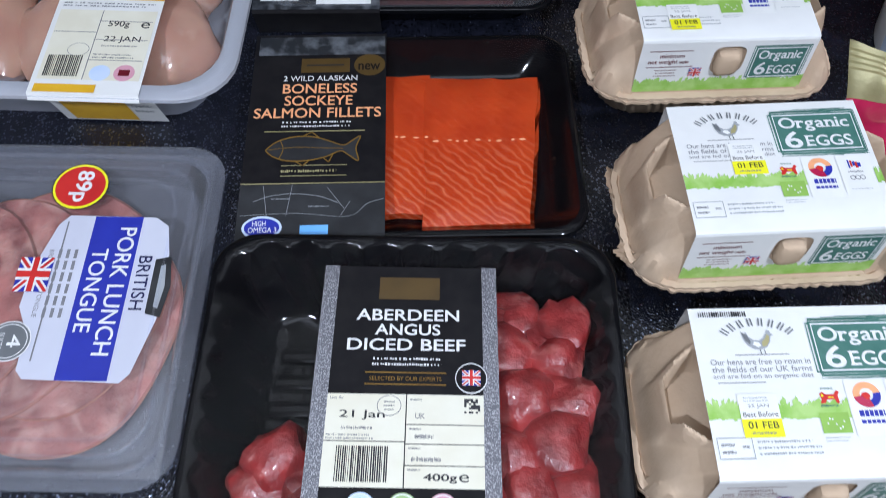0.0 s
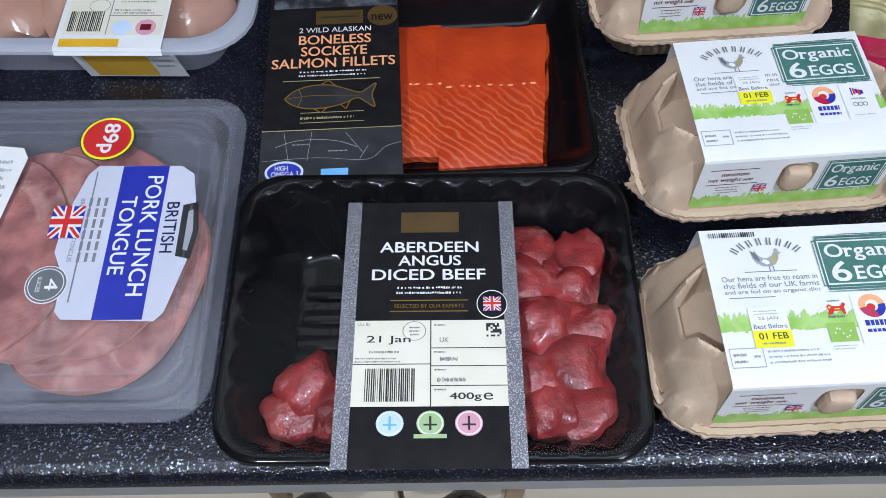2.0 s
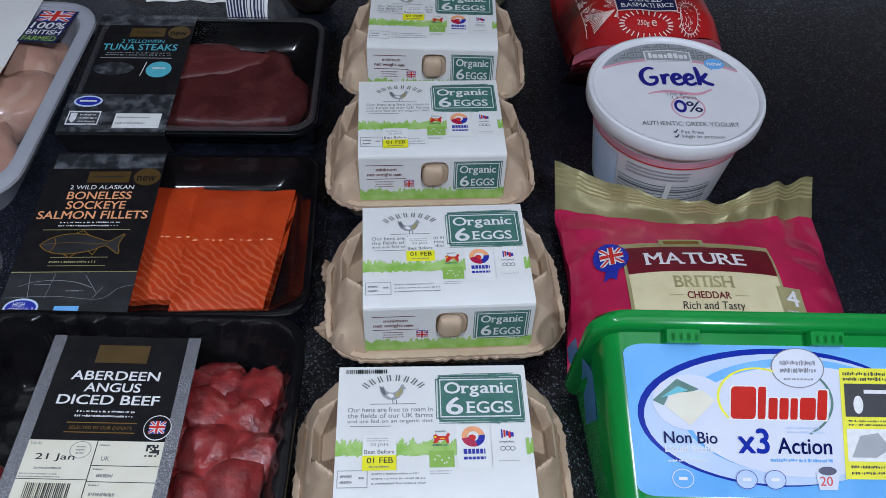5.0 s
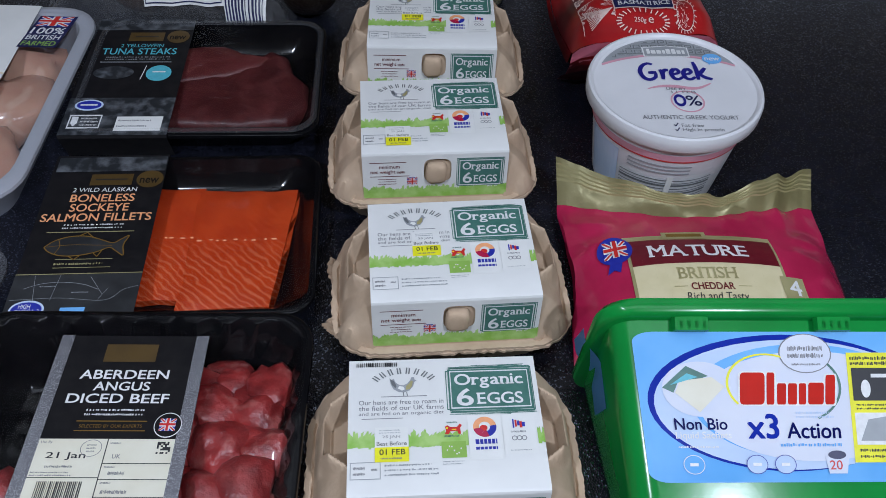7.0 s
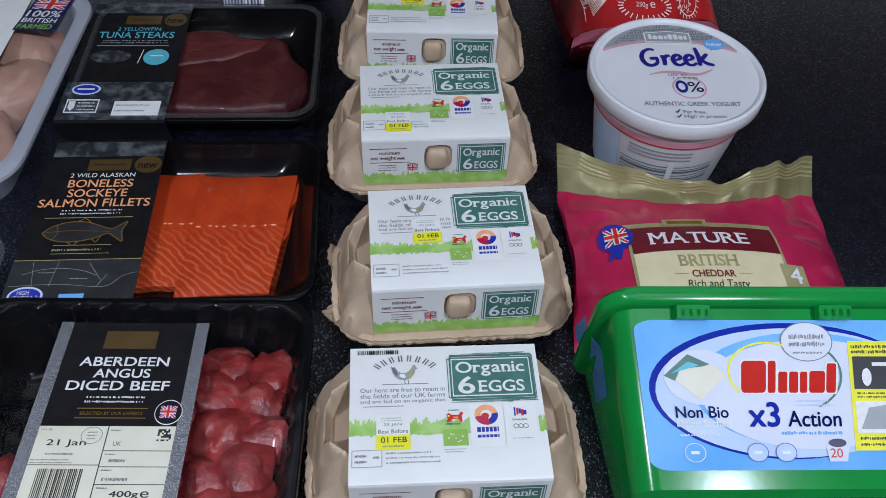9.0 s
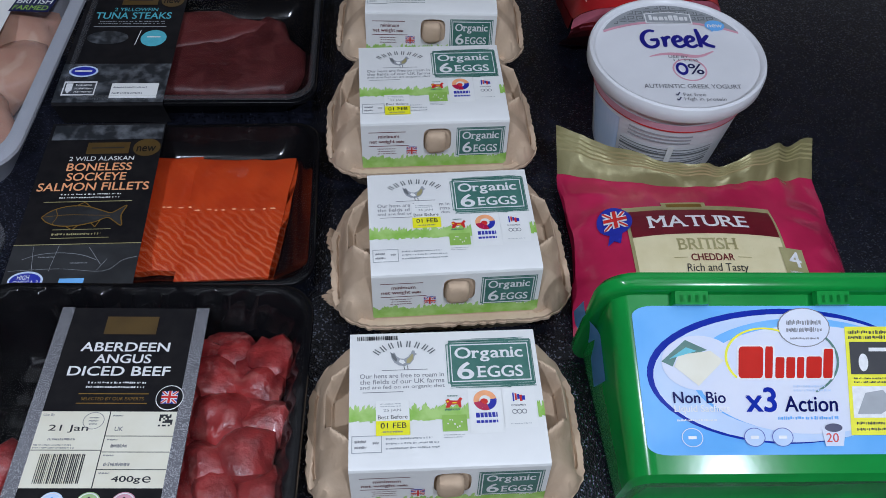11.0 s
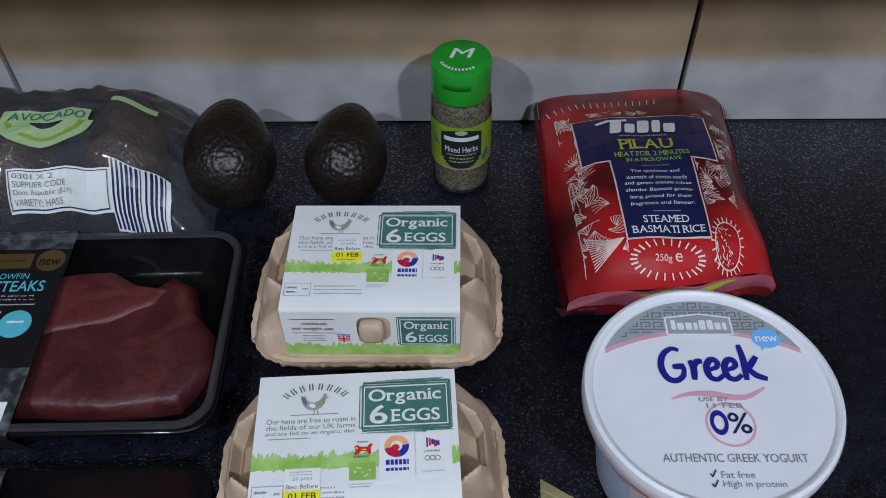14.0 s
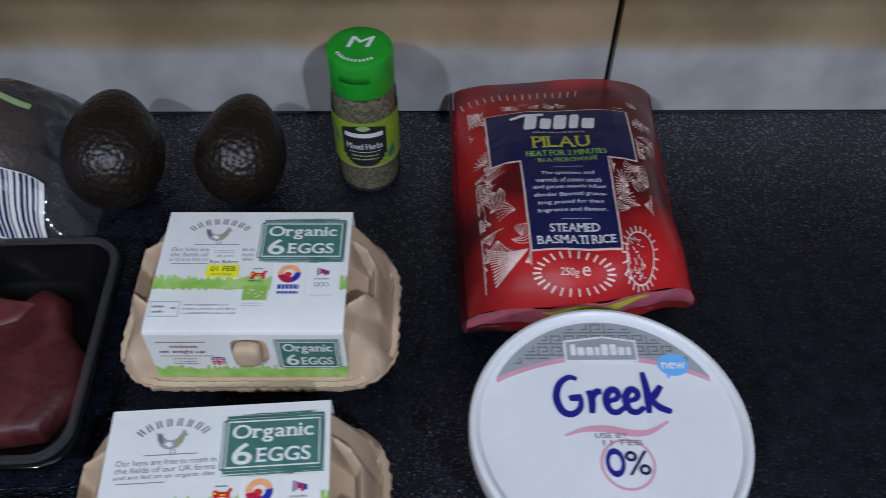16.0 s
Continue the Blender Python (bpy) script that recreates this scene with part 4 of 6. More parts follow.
p.bars(TEXTGREY, 0.095, 0.357, 0.35, 0.380, 2, 5, 2)
p.text("Use By", TEXTGREY, 0.10, 0.492, 0.17, 0.506, 0.0)
p.text("UK", TEXTGREY, 0.555, 0.432, 0.605, 0.45, 0.01)
for v in (0.496, 0.396, 0.332, 0.262):
    p.bars(TEXTGREY, 0.525, v - 0.006, 0.60, v + 0.008, 1, 6, 2)
p.bars(TEXTGREY, 0.555, 0.362, 0.66, 0.382, 1, 7, 2, fill=0.8)
p.bars(TEXTGREY, 0.54, 0.288, 0.70, 0.308, 1, 8, 2, fill=0.8)
rnd = random.Random(12)
for i in range(7):
    for j in range(7):
        if rnd.random() < 0.55:
            p.rect(TEXTBLACK, 0.812 + 0.012 * i, 0.452 + 0.0072 * j, 0.824 + 0.012 * i, 0.4592 + 0.0072 * j, 2, "matrix_mark")
p.barcode(TEXTBLACK, 0.155, 0.222, 0.425, 0.338, 3, 2, 24)
p.text("400g", TEXTBLACK, 0.605, 0.222, 0.775, 0.252, 0.02)
p.text("e", TEXTBLACK, 0.785, 0.226, 0.835, 0.251, 0.0)
for u, m in ((0.295, PALEBLUE), (0.505, AVOGREEN), (0.705, PINK)):
    p.oval(m, u, 0.148, 0.072, 0.043, 1, "round_mark")
    p.ring(TEXTWHITE, u, 0.148, 0.066, 0.039, 0.9, 2, "round_mark")
    p.rect(TEXTBLACK if m is not PALEBLUE else SKY, u - 0.006, 0.125, u + 0.006, 0.172, 2, "round_mark")
    p.rect(TEXTBLACK if m is not PALEBLUE else SKY, u - 0.035, 0.140, u + 0.035, 0.146, 2, "round_mark")
p.rect(AVOGREEN, 0.42, 0.098, 0.59, 0.112, 2)
p.done()


# ---- fish trays ----
def fish_pack(name, label, m, h):
    ob = thing(name, label, "food tray", m)
    tray(ob, 0.190, 0.148, h, 0.018, 0.0055, 0.018, BLACKPLASTIC, label="glossy black plastic tray", floor_z=0.002)
    film_lid(ob, 0.186, 0.144, 0.015, h + 0.0004, sag=0.002)
    x0, x1, d = -0.0965, -0.0165, 0.0755
    prof = [(-d + 0.008, 0.001), (-d, h - 0.001), (-d + 0.001, h + 0.0010), (d - 0.001, h + 0.0010), (d, h - 0.001), (d - 0.008, 0.001)]
    bm = bmesh.new()
    rows = [[bm.verts.new((x, y, z)) for y, z in prof] for x in (x0, x1)]
    for a, b, c, e in zip(rows[0], rows[0][1:], rows[1], rows[1][1:]):
        bm.faces.new((a, c, e, b))
    sleeve = part("sleeve", bm, BLACKCARD, ob, "black printed card sleeve", smooth=False)
    return ob, Print(sleeve, flat(x0, x1, -d + 0.001, d - 0.001, h + 0.0012))


salmon, p = fish_pack("salmon_tray", "black tray with two orange salmon fillets in a black sleeve", pose(0.0455, 0.2335, 0, 0, 0, 2.0), 0.0215)
rnd = random.Random(2)


def fillet(name, x0, x1, y0, y1, z0, z1, material, parent, seed):
    bm = block(x0, x1, y0, y1, z0, z1)
    bmesh.ops.subdivide_edges(bm, edges=bm.edges[:], cuts=9, use_grid_fill=True)
    for v in bm.verts:
        u, w = (v.co.x - x0) / (x1 - x0), (v.co.y - y0) / (y1 - y0)
        edge = min(u, 1 - u, w, 1 - w)
        if v.co.z > (z0 + z1) / 2:
            v.co.z -= 0.3 * (z1 - z0) * max(0, 1 - edge / 0.12) ** 2
        k = noise.noise(Vector((v.co.x * 55, v.co.y * 55, seed)))
        v.co += Vector((0.0018 * k, 0.0018 * noise.noise(Vector((v.co.y * 60, v.co.x * 60, seed + 3))), 0.0012 * k))
    return part(name, bm, material, parent)


fillet("salmon_fillet", -0.050, 0.0100, -0.050, 0.053, 0.0022, 0.0100, SALMON, salmon, 1)
cut = fillet("salmon_fillet", 0.0040, 0.0790, -0.0585, 0.0490, 0.0022, 0.0112, SALMON, salmon, 5)
for v in cut.data.vertices:
    u, w = (v.co.x - 0.004) / 0.075, (v.co.y + 0.0585) / 0.1075
    v.co.x -= u * (0.0125 * (1 - w) + 0.0025 * (v.co.z > 0.006))
for k in range(13):
    x = -0.012 + 0.0062 * k + rnd.uniform(-0.0015, 0.0015)
    part("fat_fleck", blob(x, (-0.0015 if x > 0.008 else 0.0025) + rnd.uniform(-0.0006, 0.0006), 0.0116 if x > 0.008 else 0.0104, rnd.uniform(0.001, 0.0026), 0.0007, 0.0005, k, 0.5, sub=1), ORANGE, salmon, "pale fleck of fat")
p.rect(SLATE, 0.03, 0.885, 0.99, 0.985)
p.rect(BRONZE, 0.36, 0.79, 0.725, 0.865)
p.rect(TEXTBLACK, 0.40, 0.825, 0.68, 0.832, 2)
p.oval(BRONZE, 0.875, 0.828, 0.118, 0.058)
p.text("new", BLACKCARD, 0.79, 0.800, 0.955, 0.835, 0.02)
p.text("2 WILD ALASKAN", TEXTWHITE, 0.235, 0.745, 0.785, 0.772, 0.004)
p.text("BONELESS", ORANGE, 0.235, 0.680, 0.785, 0.730, 0.018)
p.text("SOCKEYE", ORANGE, 0.255, 0.618, 0.755, 0.668, 0.018)
p.text("SALMON FILLETS", ORANGE, 0.04, 0.556, 0.965, 0.606, 0.018)
p.bars(TEXTWHITE, 0.24, 0.505, 0.76, 0.545, 2, 3, align="centre", fill=0.42)
p.rect(PALEGOLD, 0.13, 0.488, 0.85, 0.492)
fish = smooth_line([(0.15, 0.400), (0.22, 0.438), (0.34, 0.462), (0.48, 0.462), (0.60, 0.440), (0.70, 0.420), (0.76, 0.440), (0.82, 0.462), (0.79, 0.405), (0.81, 0.345), (0.74, 0.372), (0.68, 0.392), (0.58, 0.366), (0.44, 0.348), (0.30, 0.350), (0.20, 0.372), (0.15, 0.400)], 4)
p.poly(DARKPRINT, fish[:-1], 1, "fish_print")
p.stroke(GOLD, fish, 0.010, 2, "fish_print", 1.9)
p.stroke(GOLD, smooth_line([(0.17, 0.402), (0.35, 0.412), (0.55, 0.408), (0.70, 0.404)], 4), 0.005, 2, "fish_print", 1.9)
p.stroke(GOLD, smooth_line([(0.25, 0.445), (0.275, 0.405), (0.25, 0.360)], 4), 0.006, 2, "fish_print", 1.9)
for a, b, c, e in ((0.40, 0.462, 0.47, 0.485), (0.47, 0.485, 0.53, 0.455), (0.36, 0.348, 0.42, 0.325), (0.42, 0.325, 0.46, 0.348), (0.56, 0.362, 0.60, 0.340), (0.60, 0.340, 0.63, 0.378)):
    p.stroke(GOLD, [(a, b), (c, e)], 0.008, 2, "fish_print", 1.9)
p.bars(PALEGOLD, 0.27, 0.292, 0.73, 0.312, 1, 6, fill=0.6)
p.rect(PALEGOLD, 0.27, 0.326, 0.73, 0.329)
p.rect(PALEGOLD, 0.27, 0.278, 0.73, 0.281)
p.rect(PALEGOLD, 0.0, 0.243, 1.0, 0.247)
p.rect(DARKPRINT, 0.0, 0.0, 1.0, 0.241)
p.stroke(MIDGREY, smooth_line([(0.10, 0.165), (0.22, 0.190), (0.38, 0.198), (0.55, 0.185), (0.68, 0.155)], 5), 0.004, 2, "chart_print", 1.9)
p.stroke(MIDGREY, smooth_line([(0.02, 0.105), (0.40, 0.112), (0.75, 0.095), (0.88, 0.150), (0.99, 0.170)], 5), 0.003, 2, "chart_print", 1.9)
for a, b, c, e in ((0.16, 0.235, 0.20, 0.10), (0.36, 0.238, 0.33, 0.10), (0.60, 0.225, 0.72, 0.13), (0.70, 0.100, 0.76, 0.160)):
    p.stroke(MIDGREY, [(a, b), (c, e)], 0.003, 2, "chart_print", 1.9)
p.bars(MIDGREY, 0.22, 0.170, 0.36, 0.182, 1, 5, 2)
p.bars(MIDGREY, 0.48, 0.135, 0.64, 0.147, 1, 6, 2)
p.oval(PALEBLUE, 0.175, 0.052, 0.135, 0.05, 2)
p.oval(BLUE, 0.175, 0.052, 0.118, 0.04, 3)
p.text("HIGH", TEXTWHITE, 0.11, 0.058, 0.20, 0.080, 0.01, 4)
p.text("OMEGA 3", TEXTWHITE, 0.085, 0.030, 0.275, 0.053, 0.01, 4)
p.rect(SKY, 0.43, 0.02, 0.62, 0.06, 2)
p.done()

tuna, p = fish_pack("tuna_tray", "black tray of dark red tuna steaks in a black sleeve", pose(0.0365, 0.3985, 0, 0, 0, 1.2), 0.026)


def steak(name, outline, z0, z1, material, seed):
    pts = subdivide(outline, 0.006)
    cx, cy = sum(x for x, y in pts) / len(pts), sum(y for x, y in pts) / len(pts)
    ring = lambda k, z: [(cx + (x - cx) * k, cy + (y - cy) * k, z + 0.0012 * noise.noise(Vector((x * 70, y * 70, seed)))) for x, y in pts]
    return part(name, loft([ring(0.97, z0), ring(1.0, z0 + 0.35 * (z1 - z0)), ring(0.985, z0 + 0.68 * (z1 - z0)), ring(0.95, z0 + 0.87 * (z1 - z0)), ring(0.90, z0 + 0.96 * (z1 - z0)), ring(0.80, z1), ring(0.5, z1 + 0.0006), ring(0.2, z1)]), material, tuna)


steak("tuna_steak", [(-0.05, -0.05), (0.03, -0.055), (0.070, -0.050), (0.084, -0.028), (0.083, -0.002), (0.070, 0.014), (0.064, 0.036), (0.052, 0.043), (0.036, 0.028), (0.0, 0.018), (-0.05, 0.01)], 0.003, 0.020, TUNA, 2)
steak("tuna_steak", [(-0.05, -0.01), (0.02, 0.004), (0.045, 0.018), (0.052, 0.030), (0.030, 0.034), (0.012, 0.046), (-0.012, 0.044), (-0.05, 0.04)], 0.005, 0.0225, TUNALIGHT, 7)
part("lid_rim", loft([at_height(rrect(0.186, 0.144, 0.02), 0.0268), at_height(rrect(0.184, 0.142, 0.019), 0.0285), at_height(rrect(0.178, 0.136, 0.017), 0.0285), at_height(rrect(0.176, 0.134, 0.016), 0.0268)], False, False), clear("lid_plastic", gloss=0.5, rough=0.08, haze=0.04), tuna, "clear lid rim").visible_shadow = False
p.rect(SLATE, 0.0, 0.895, 1.0, 1.0)
p.rect(BRONZE, 0.36, 0.79, 0.715, 0.872)
p.rect(TEXTBLACK, 0.42, 0.828, 0.66, 0.835, 2)
p.oval(BRONZE, 0.86, 0.832, 0.115, 0.060)
p.text("new", BLACKCARD, 0.775, 0.805, 0.94, 0.840, 0.02)
p.text("2 YELLOWFIN", CYAN, 0.305, 0.732, 0.735, 0.762, 0.004)
p.text("TUNA STEAKS", CYAN, 0.135, 0.665, 0.885, 0.722, 0.016)
p.bars(MIDGREY, 0.18, 0.615, 0.85, 0.652, 2, 4, align="centre", fill=0.45)
p.rect(MIDGREY, 0.15, 0.595, 0.86, 0.601)
p.oval(SLATE, 0.32, 0.505, 0.20, 0.055)
p.stroke(TEXTWHITE, [(0.60, 0.445), (0.625, 0.565)], 0.008)
p.oval(CYAN, 0.765, 0.50, 0.125, 0.068)
p.rect(TEXTWHITE, 0.70, 0.505, 0.83, 0.515, 2)
p.rect(SLATE, 0.0, 0.0, 1.0, 0.292)
p.oval(PALEBLUE, 0.20, 0.232, 0.135, 0.044, 2)
p.oval(BLUE, 0.20, 0.232, 0.115, 0.034, 3)
p.rect(TEXTWHITE, 0.12, 0.226, 0.28, 0.238, 4)
p.border(TEXTWHITE, 0.06, 0.05, 0.36, 0.155, 0.012, 0.010, 2)
p.bars(TEXTWHITE, 0.17, 0.065, 0.34, 0.14, 3, 5, 2)
p.poly(TEXTWHITE, [(0.085, 0.14), (0.145, 0.14), (0.145, 0.09), (0.115, 0.065), (0.085, 0.09)], 2)
p.rect(PAPER, 0.50, 0.03, 0.93, 0.14, 2, "date_sticker")
p.bars(TEXTGREY, 0.52, 0.045, 0.85, 0.13, 2, 7, 3, fill=0.3)
p.done()


# ---- sliced pork ----
def brand_blocks(p, material, u0, v0, u1, v1, n, level=2, name="brand_mark", slant=0.0, tall=(0,)):
    """A maker's wordmark as a row of plain rounded blocks of its colour."""
    rnd = random.Random(n * 7 + len(tall))
    wide = [rnd.uniform(0.75, 1.25) for _ in range(n)]
    k, u = (u1 - u0) / (sum(wide) + 0.28 * (n - 1)), u0
    for i, w in enumerate(wide):
        w, hgt = w * k, (v1 - v0) * (1.0 if i in tall else 0.74)
        p.poly(material, [(u + w * (x + 0.5) + slant * hgt * y, v0 + hgt * (y + 0.5)) for x, y in rrect(1.0, 1.0, 0.18, 3)], level, name)
        u += w + 0.28 * k


pork = thing("pork_pack", "clear plastic pack of pink sliced pork with a blue label", "food pack", pose(-0.156, 0.1235, 0, 0, 0, -0.4))
PW, PD, PH = 0.190, 0.198, 0.017
part("tray", loft([at_height(rrect(PW - 0.030, PD - 0.030, 0.02), 0.0), at_height(rrect(PW - 0.018, PD - 0.018, 0.02), PH - 0.003), at_height(rrect(PW, PD, 0.022), PH - 0.002), at_height(rrect(PW, PD, 0.022), PH), at_height(rrect(PW - 0.020, PD - 0.020, 0.02), PH), at_height(rrect(PW - 0.022, PD - 0.022, 0.02), PH - 0.002), at_height(rrect(PW - 0.034, PD - 0.034, 0.018), 0.0012)]), CLEARTRAY, pork, "clear plastic tray with a flat rim").visible_shadow = False
PACKFILM = clear("pack_film", gloss=0.6, rough=0.10, bump=0.9, bscale=22, haze=0.05, hazecol=(0.7, 0.7, 0.74))


def pack_film(u, v):
    """The taut top film: level under the label, creased and sagging towards the corners."""
    x, y = (u - 0.5) * (PW - 0.012), (v - 0.5) * (PD - 0.012)
    off = max(abs(x - 0.038) / 0.05, abs(y) / 0.062)
    loose = min(1.0, max(0.0, off - 0.85) * 2.2) * (1 - (2 * abs(u - 0.5)) ** 8) * (1 - (2 * abs(v - 0.5)) ** 8)
    fold = 1 - 2.6 * abs(noise.noise(Vector((x * 26 + y * 17, y * 11 - x * 7, 4))))
    return Vector((x, y, PH + 0.0004 - 0.0022 * loose * (0.6 + 0.6 * fold)))


film = part("film_lid", surface(pack_film, 60, 60), PACKFILM, pork, "creased clear plastic film")
film.visible_shadow = False
for i, (x, y, rx, ry, z) in enumerate(((0.024, -0.014, 0.056, 0.070, 0.004), (0.016, 0.006, 0.054, 0.070, 0.0065), (-0.012, 0.000, 0.054, 0.064, 0.009), (-0.040, -0.004, 0.050, 0.062, 0.0115))):
    n = 48
    ring = lambda k, z: [(x + rx * k * math.cos(a) * (1 + 0.06 * math.sin(3 * a + i)), y + ry * k * math.sin(a) * (1 + 0.05 * math.cos(2 * a + i)), z + 0.0012 * noise.noise(Vector((math.cos(a) * 3, math.sin(a) * 3, i)))) for a in [2 * math.pi * j / n for j in range(n)]]
    s = part("pork_slice", loft([ring(0.985, z), ring(1.0, z + 0.001), ring(0.985, z + 0.0022), ring(0.6, z + 0.0030), ring(0.2, z + 0.0030)]), PORK, pork)
    part("crust", loft([ring(1.003, z + 0.0003), ring(1.008, z + 0.0011), ring(1.0, z + 0.0020)], False, False), PORKRIM, s, "browned crust edge")
for k, inset in enumerate((0.008, 0.016, 0.024)):
    ring = lambda g, z: at_height(rrect(PW - 2 * (inset + g), PD - 2 * (inset + g), 0.020), z)
    part("rim_ridge", loft([ring(-0.0012, PH + 0.0006), ring(-0.0006, PH + 0.0016), ring(0.0006, PH + 0.0016), ring(0.0012, PH + 0.0006)], False, False), clear("ridge_plastic", tint=(0.95, 0.96, 1.0), gloss=0.5, rough=0.1, bump=0.5, bscale=120, haze=0.05), pork, "clear moulded ridge").visible_shadow = False
X = lambda x: x + 0.156
Y = lambda y: y - 0.1235
pts = [(-0.141, 0.174), (-0.094, 0.1735), (-0.0865, 0.168), (-0.083, 0.150), (-0.083, 0.112), (-0.0905, 0.082), (-0.095, 0.077), (-0.143, 0.0785), (-0.147, 0.083), (-0.1475, 0.104), (-0.1545, 0.118), (-0.1535, 0.140), (-0.146, 0.168)]
bm = bmesh.new()
f = bm.faces.new([bm.verts.new((X(x), Y(y), PH + 0.0010)) for x, y in reversed(pts)])
bmesh.ops.recalc_face_normals(bm, faces=bm.faces[:])
if bm.faces[:][0].normal.z < 0:
    bmesh.ops.reverse_faces(bm, faces=bm.faces[:])
lab = part("label", bm, mat("pale_lilac_card", (0.62, 0.63, 0.72), (0.57, 0.58, 0.67), rough=0.35, scale=25), pork, "pale card label with a royal blue band", smooth=False)
p = Print(lab, lambda u, v, h: (X(u), Y(v), PH + 0.0010 + h))
p.rect(BLUE, -0.1270, 0.0780, -0.1010, 0.1735, 1, "blue_band")
p.text("PORK LUNCH", TEXTWHITE, -0.1120, 0.0915, -0.1030, 0.1665, 0.012, turn=-90)
p.text("TONGUE", TEXTWHITE, -0.1240, 0.1040, -0.1155, 0.1530, 0.012, turn=-90)
p.text("BRITISH", NAVY, -0.0985, 0.1170, -0.0915, 0.1490, 0.01, turn=-90)
p.poly(DARKPRINT, [(-0.0895, 0.147), (-0.0815, 0.149), (-0.0790, 0.131), (-0.0815, 0.113), (-0.0895, 0.115)], 2, "brand_tag")
p.poly(MIDGREY, [(-0.0860, 0.143), (-0.0835, 0.144), (-0.0820, 0.131), (-0.0835, 0.118), (-0.0860, 0.119)], 3, "brand_tag")
p.rect(TEXTGREY, -0.1415, 0.088, -0.1407, 0.170, 1)
for i in range(3):
    for j in range(6):
        p.rect(TEXTGREY, -0.1335 - 0.0042 * i, 0.112 + 0.007 * j, -0.1318 - 0.0042 * i, 0.1175 + 0.007 * j, 1, "small_print")
p.text("BRITISH PORK TONGUE", TEXTGREY, -0.1470, 0.1120, -0.1445, 0.1520, 0.0, 1, turn=-90)
p.flag(-0.1605, 0.1265, -0.1430, 0.1470, 2)
p.oval(TEXTWHITE, -0.1545, 0.0985, 0.0112, 0.0112, 2, "badge")
p.oval(KEYGREY, -0.1545, 0.0985, 0.0106, 0.0106, 3, "badge")
p.ring(TEXTWHITE, -0.1545, 0.0985, 0.0095, 0.0095, 0.95, 4, "badge")
p.text("4", TEXTWHITE, -0.1550, 0.0950, -0.1480, 0.1020, 0.01, 4, turn=-90)
p.text("SLICES", TEXTWHITE, -0.1595, 0.0940, -0.1572, 0.1030, 0.0, 4, turn=-90)
p.oval(YELLOW, -0.1400, 0.1930, 0.0152, 0.0150, 3, "price_sticker")
p.oval(TEXTBLACK, -0.1400, 0.1930, 0.0157, 0.0155, 2, "price_sticker")
p.oval(RED, -0.1400, 0.1930, 0.0138, 0.0135, 4, "price_sticker")
p.text("89p", TEXTWHITE, -0.1455, 0.1825, -0.1335, 0.2035, 0.03, 5, turn=-90)
p.poly(PAPER, [(-0.215, 0.190), (-0.187, 0.187), (-0.183, 0.180), (-0.1905, 0.128), (-0.215, 0.124)], 1, "back_label")
p.bars(MIDGREY, -0.210, 0.130, -0.190, 0.180, 9, 4, 2)
p.done()

# ---- chicken ----
chicken = thing("chicken_tray", "frosted plastic tray of raw chicken with a yellow-white sleeve", "food tray", pose(-0.163, 0.344, 0, 0, 0, -1.5))
CW, CD, CH = 0.222, 0.226, 0.050
tr = tray(chicken, CW, CD, CH, 0.032, 0.011, 0.030, FROST, label="frosted grey plastic tray with a wide rim", floor_z=0.002)
tr.visible_shadow = False
film_lid(chicken, CW - 0.006, CD - 0.006, 0.03, CH + 0.0004, sag=0.004)
for i, (x, y, rx, ry, t) in enumerate(((0.056, -0.046, 0.030, 0.036, 0.3), (0.058, 0.012, 0.028, 0.036, -0.4), (0.052, 0.060, 0.034, 0.028, 0.2), (0.0, -0.044, 0.038, 0.038, 0.0), (0.0, 0.03, 0.040, 0.05, 0.5), (-0.055, -0.042, 0.034, 0.038, 0.2), (-0.054, 0.04, 0.032, 0.044, -0.2))):
    part("chicken_breast", blob(x, y, 0.0235, rx, ry, 0.0195, 30 + i, 0.3, 2.4, t, 0.1), CHICKEN, chicken)
sx0, sx1, d = -0.001, 0.061, CD / 2 + 0.0006
prof = [(-d + 0.024, 0.002), (-d + 0.012, CH - 0.010), (-d, CH - 0.003), (-d + 0.002, CH + 0.001), (d - 0.002, CH + 0.001), (d, CH - 0.003), (d - 0.024, 0.002)]
bm = bmesh.new()
rows = [[bm.verts.new((x, y, z)) for y, z in prof] for x in (sx0, sx1)]
for a, b, c, e in zip(rows[0], rows[0][1:], rows[1], rows[1][1:]):
    bm.faces.new((a, c, e, b))
sl = part("sleeve", bm, CARD, chicken, "white card sleeve with a yellow flag print", smooth=False)
p = Print(sl, flat(sx0, sx1, -d + 0.002, d - 0.002, CH + 0.0012))
p.rect(CREAMPAPER, 0.05, 0.045, 0.97, 0.285, 1, "cream_panel")
for v in (0.11, 0.18, 0.245):
    p.rect(TEXTGREY, 0.45, v, 0.95, v + 0.002, 2)
p.rect(TEXTGREY, 0.06, 0.205, 0.45, 0.207, 2)
p.rect(TEXTGREY, 0.455, 0.045, 0.463, 0.285, 2)
p.text("590g", TEXTBLACK, 0.54, 0.222, 0.74, 0.248, 0.01)
p.text("e", TEXTBLACK, 0.85, 0.224, 0.93, 0.245, 0.0)
p.text("22 JAN", TEXTBLACK, 0.54, 0.170, 0.88, 0.194, 0.0)
p.bars(TEXTGREY, 0.54, 0.155, 0.88, 0.165, 1, 3, 2)
p.bars(TEXTGREY, 0.49, 0.115, 0.88, 0.135, 2, 5, 2)
p.ring(TEXTGREY, 0.34, 0.145, 0.10, 0.022, 0.95, 2)
p.barcode(TEXTBLACK, 0.09, 0.055, 0.41, 0.125, 6, 2, 18)
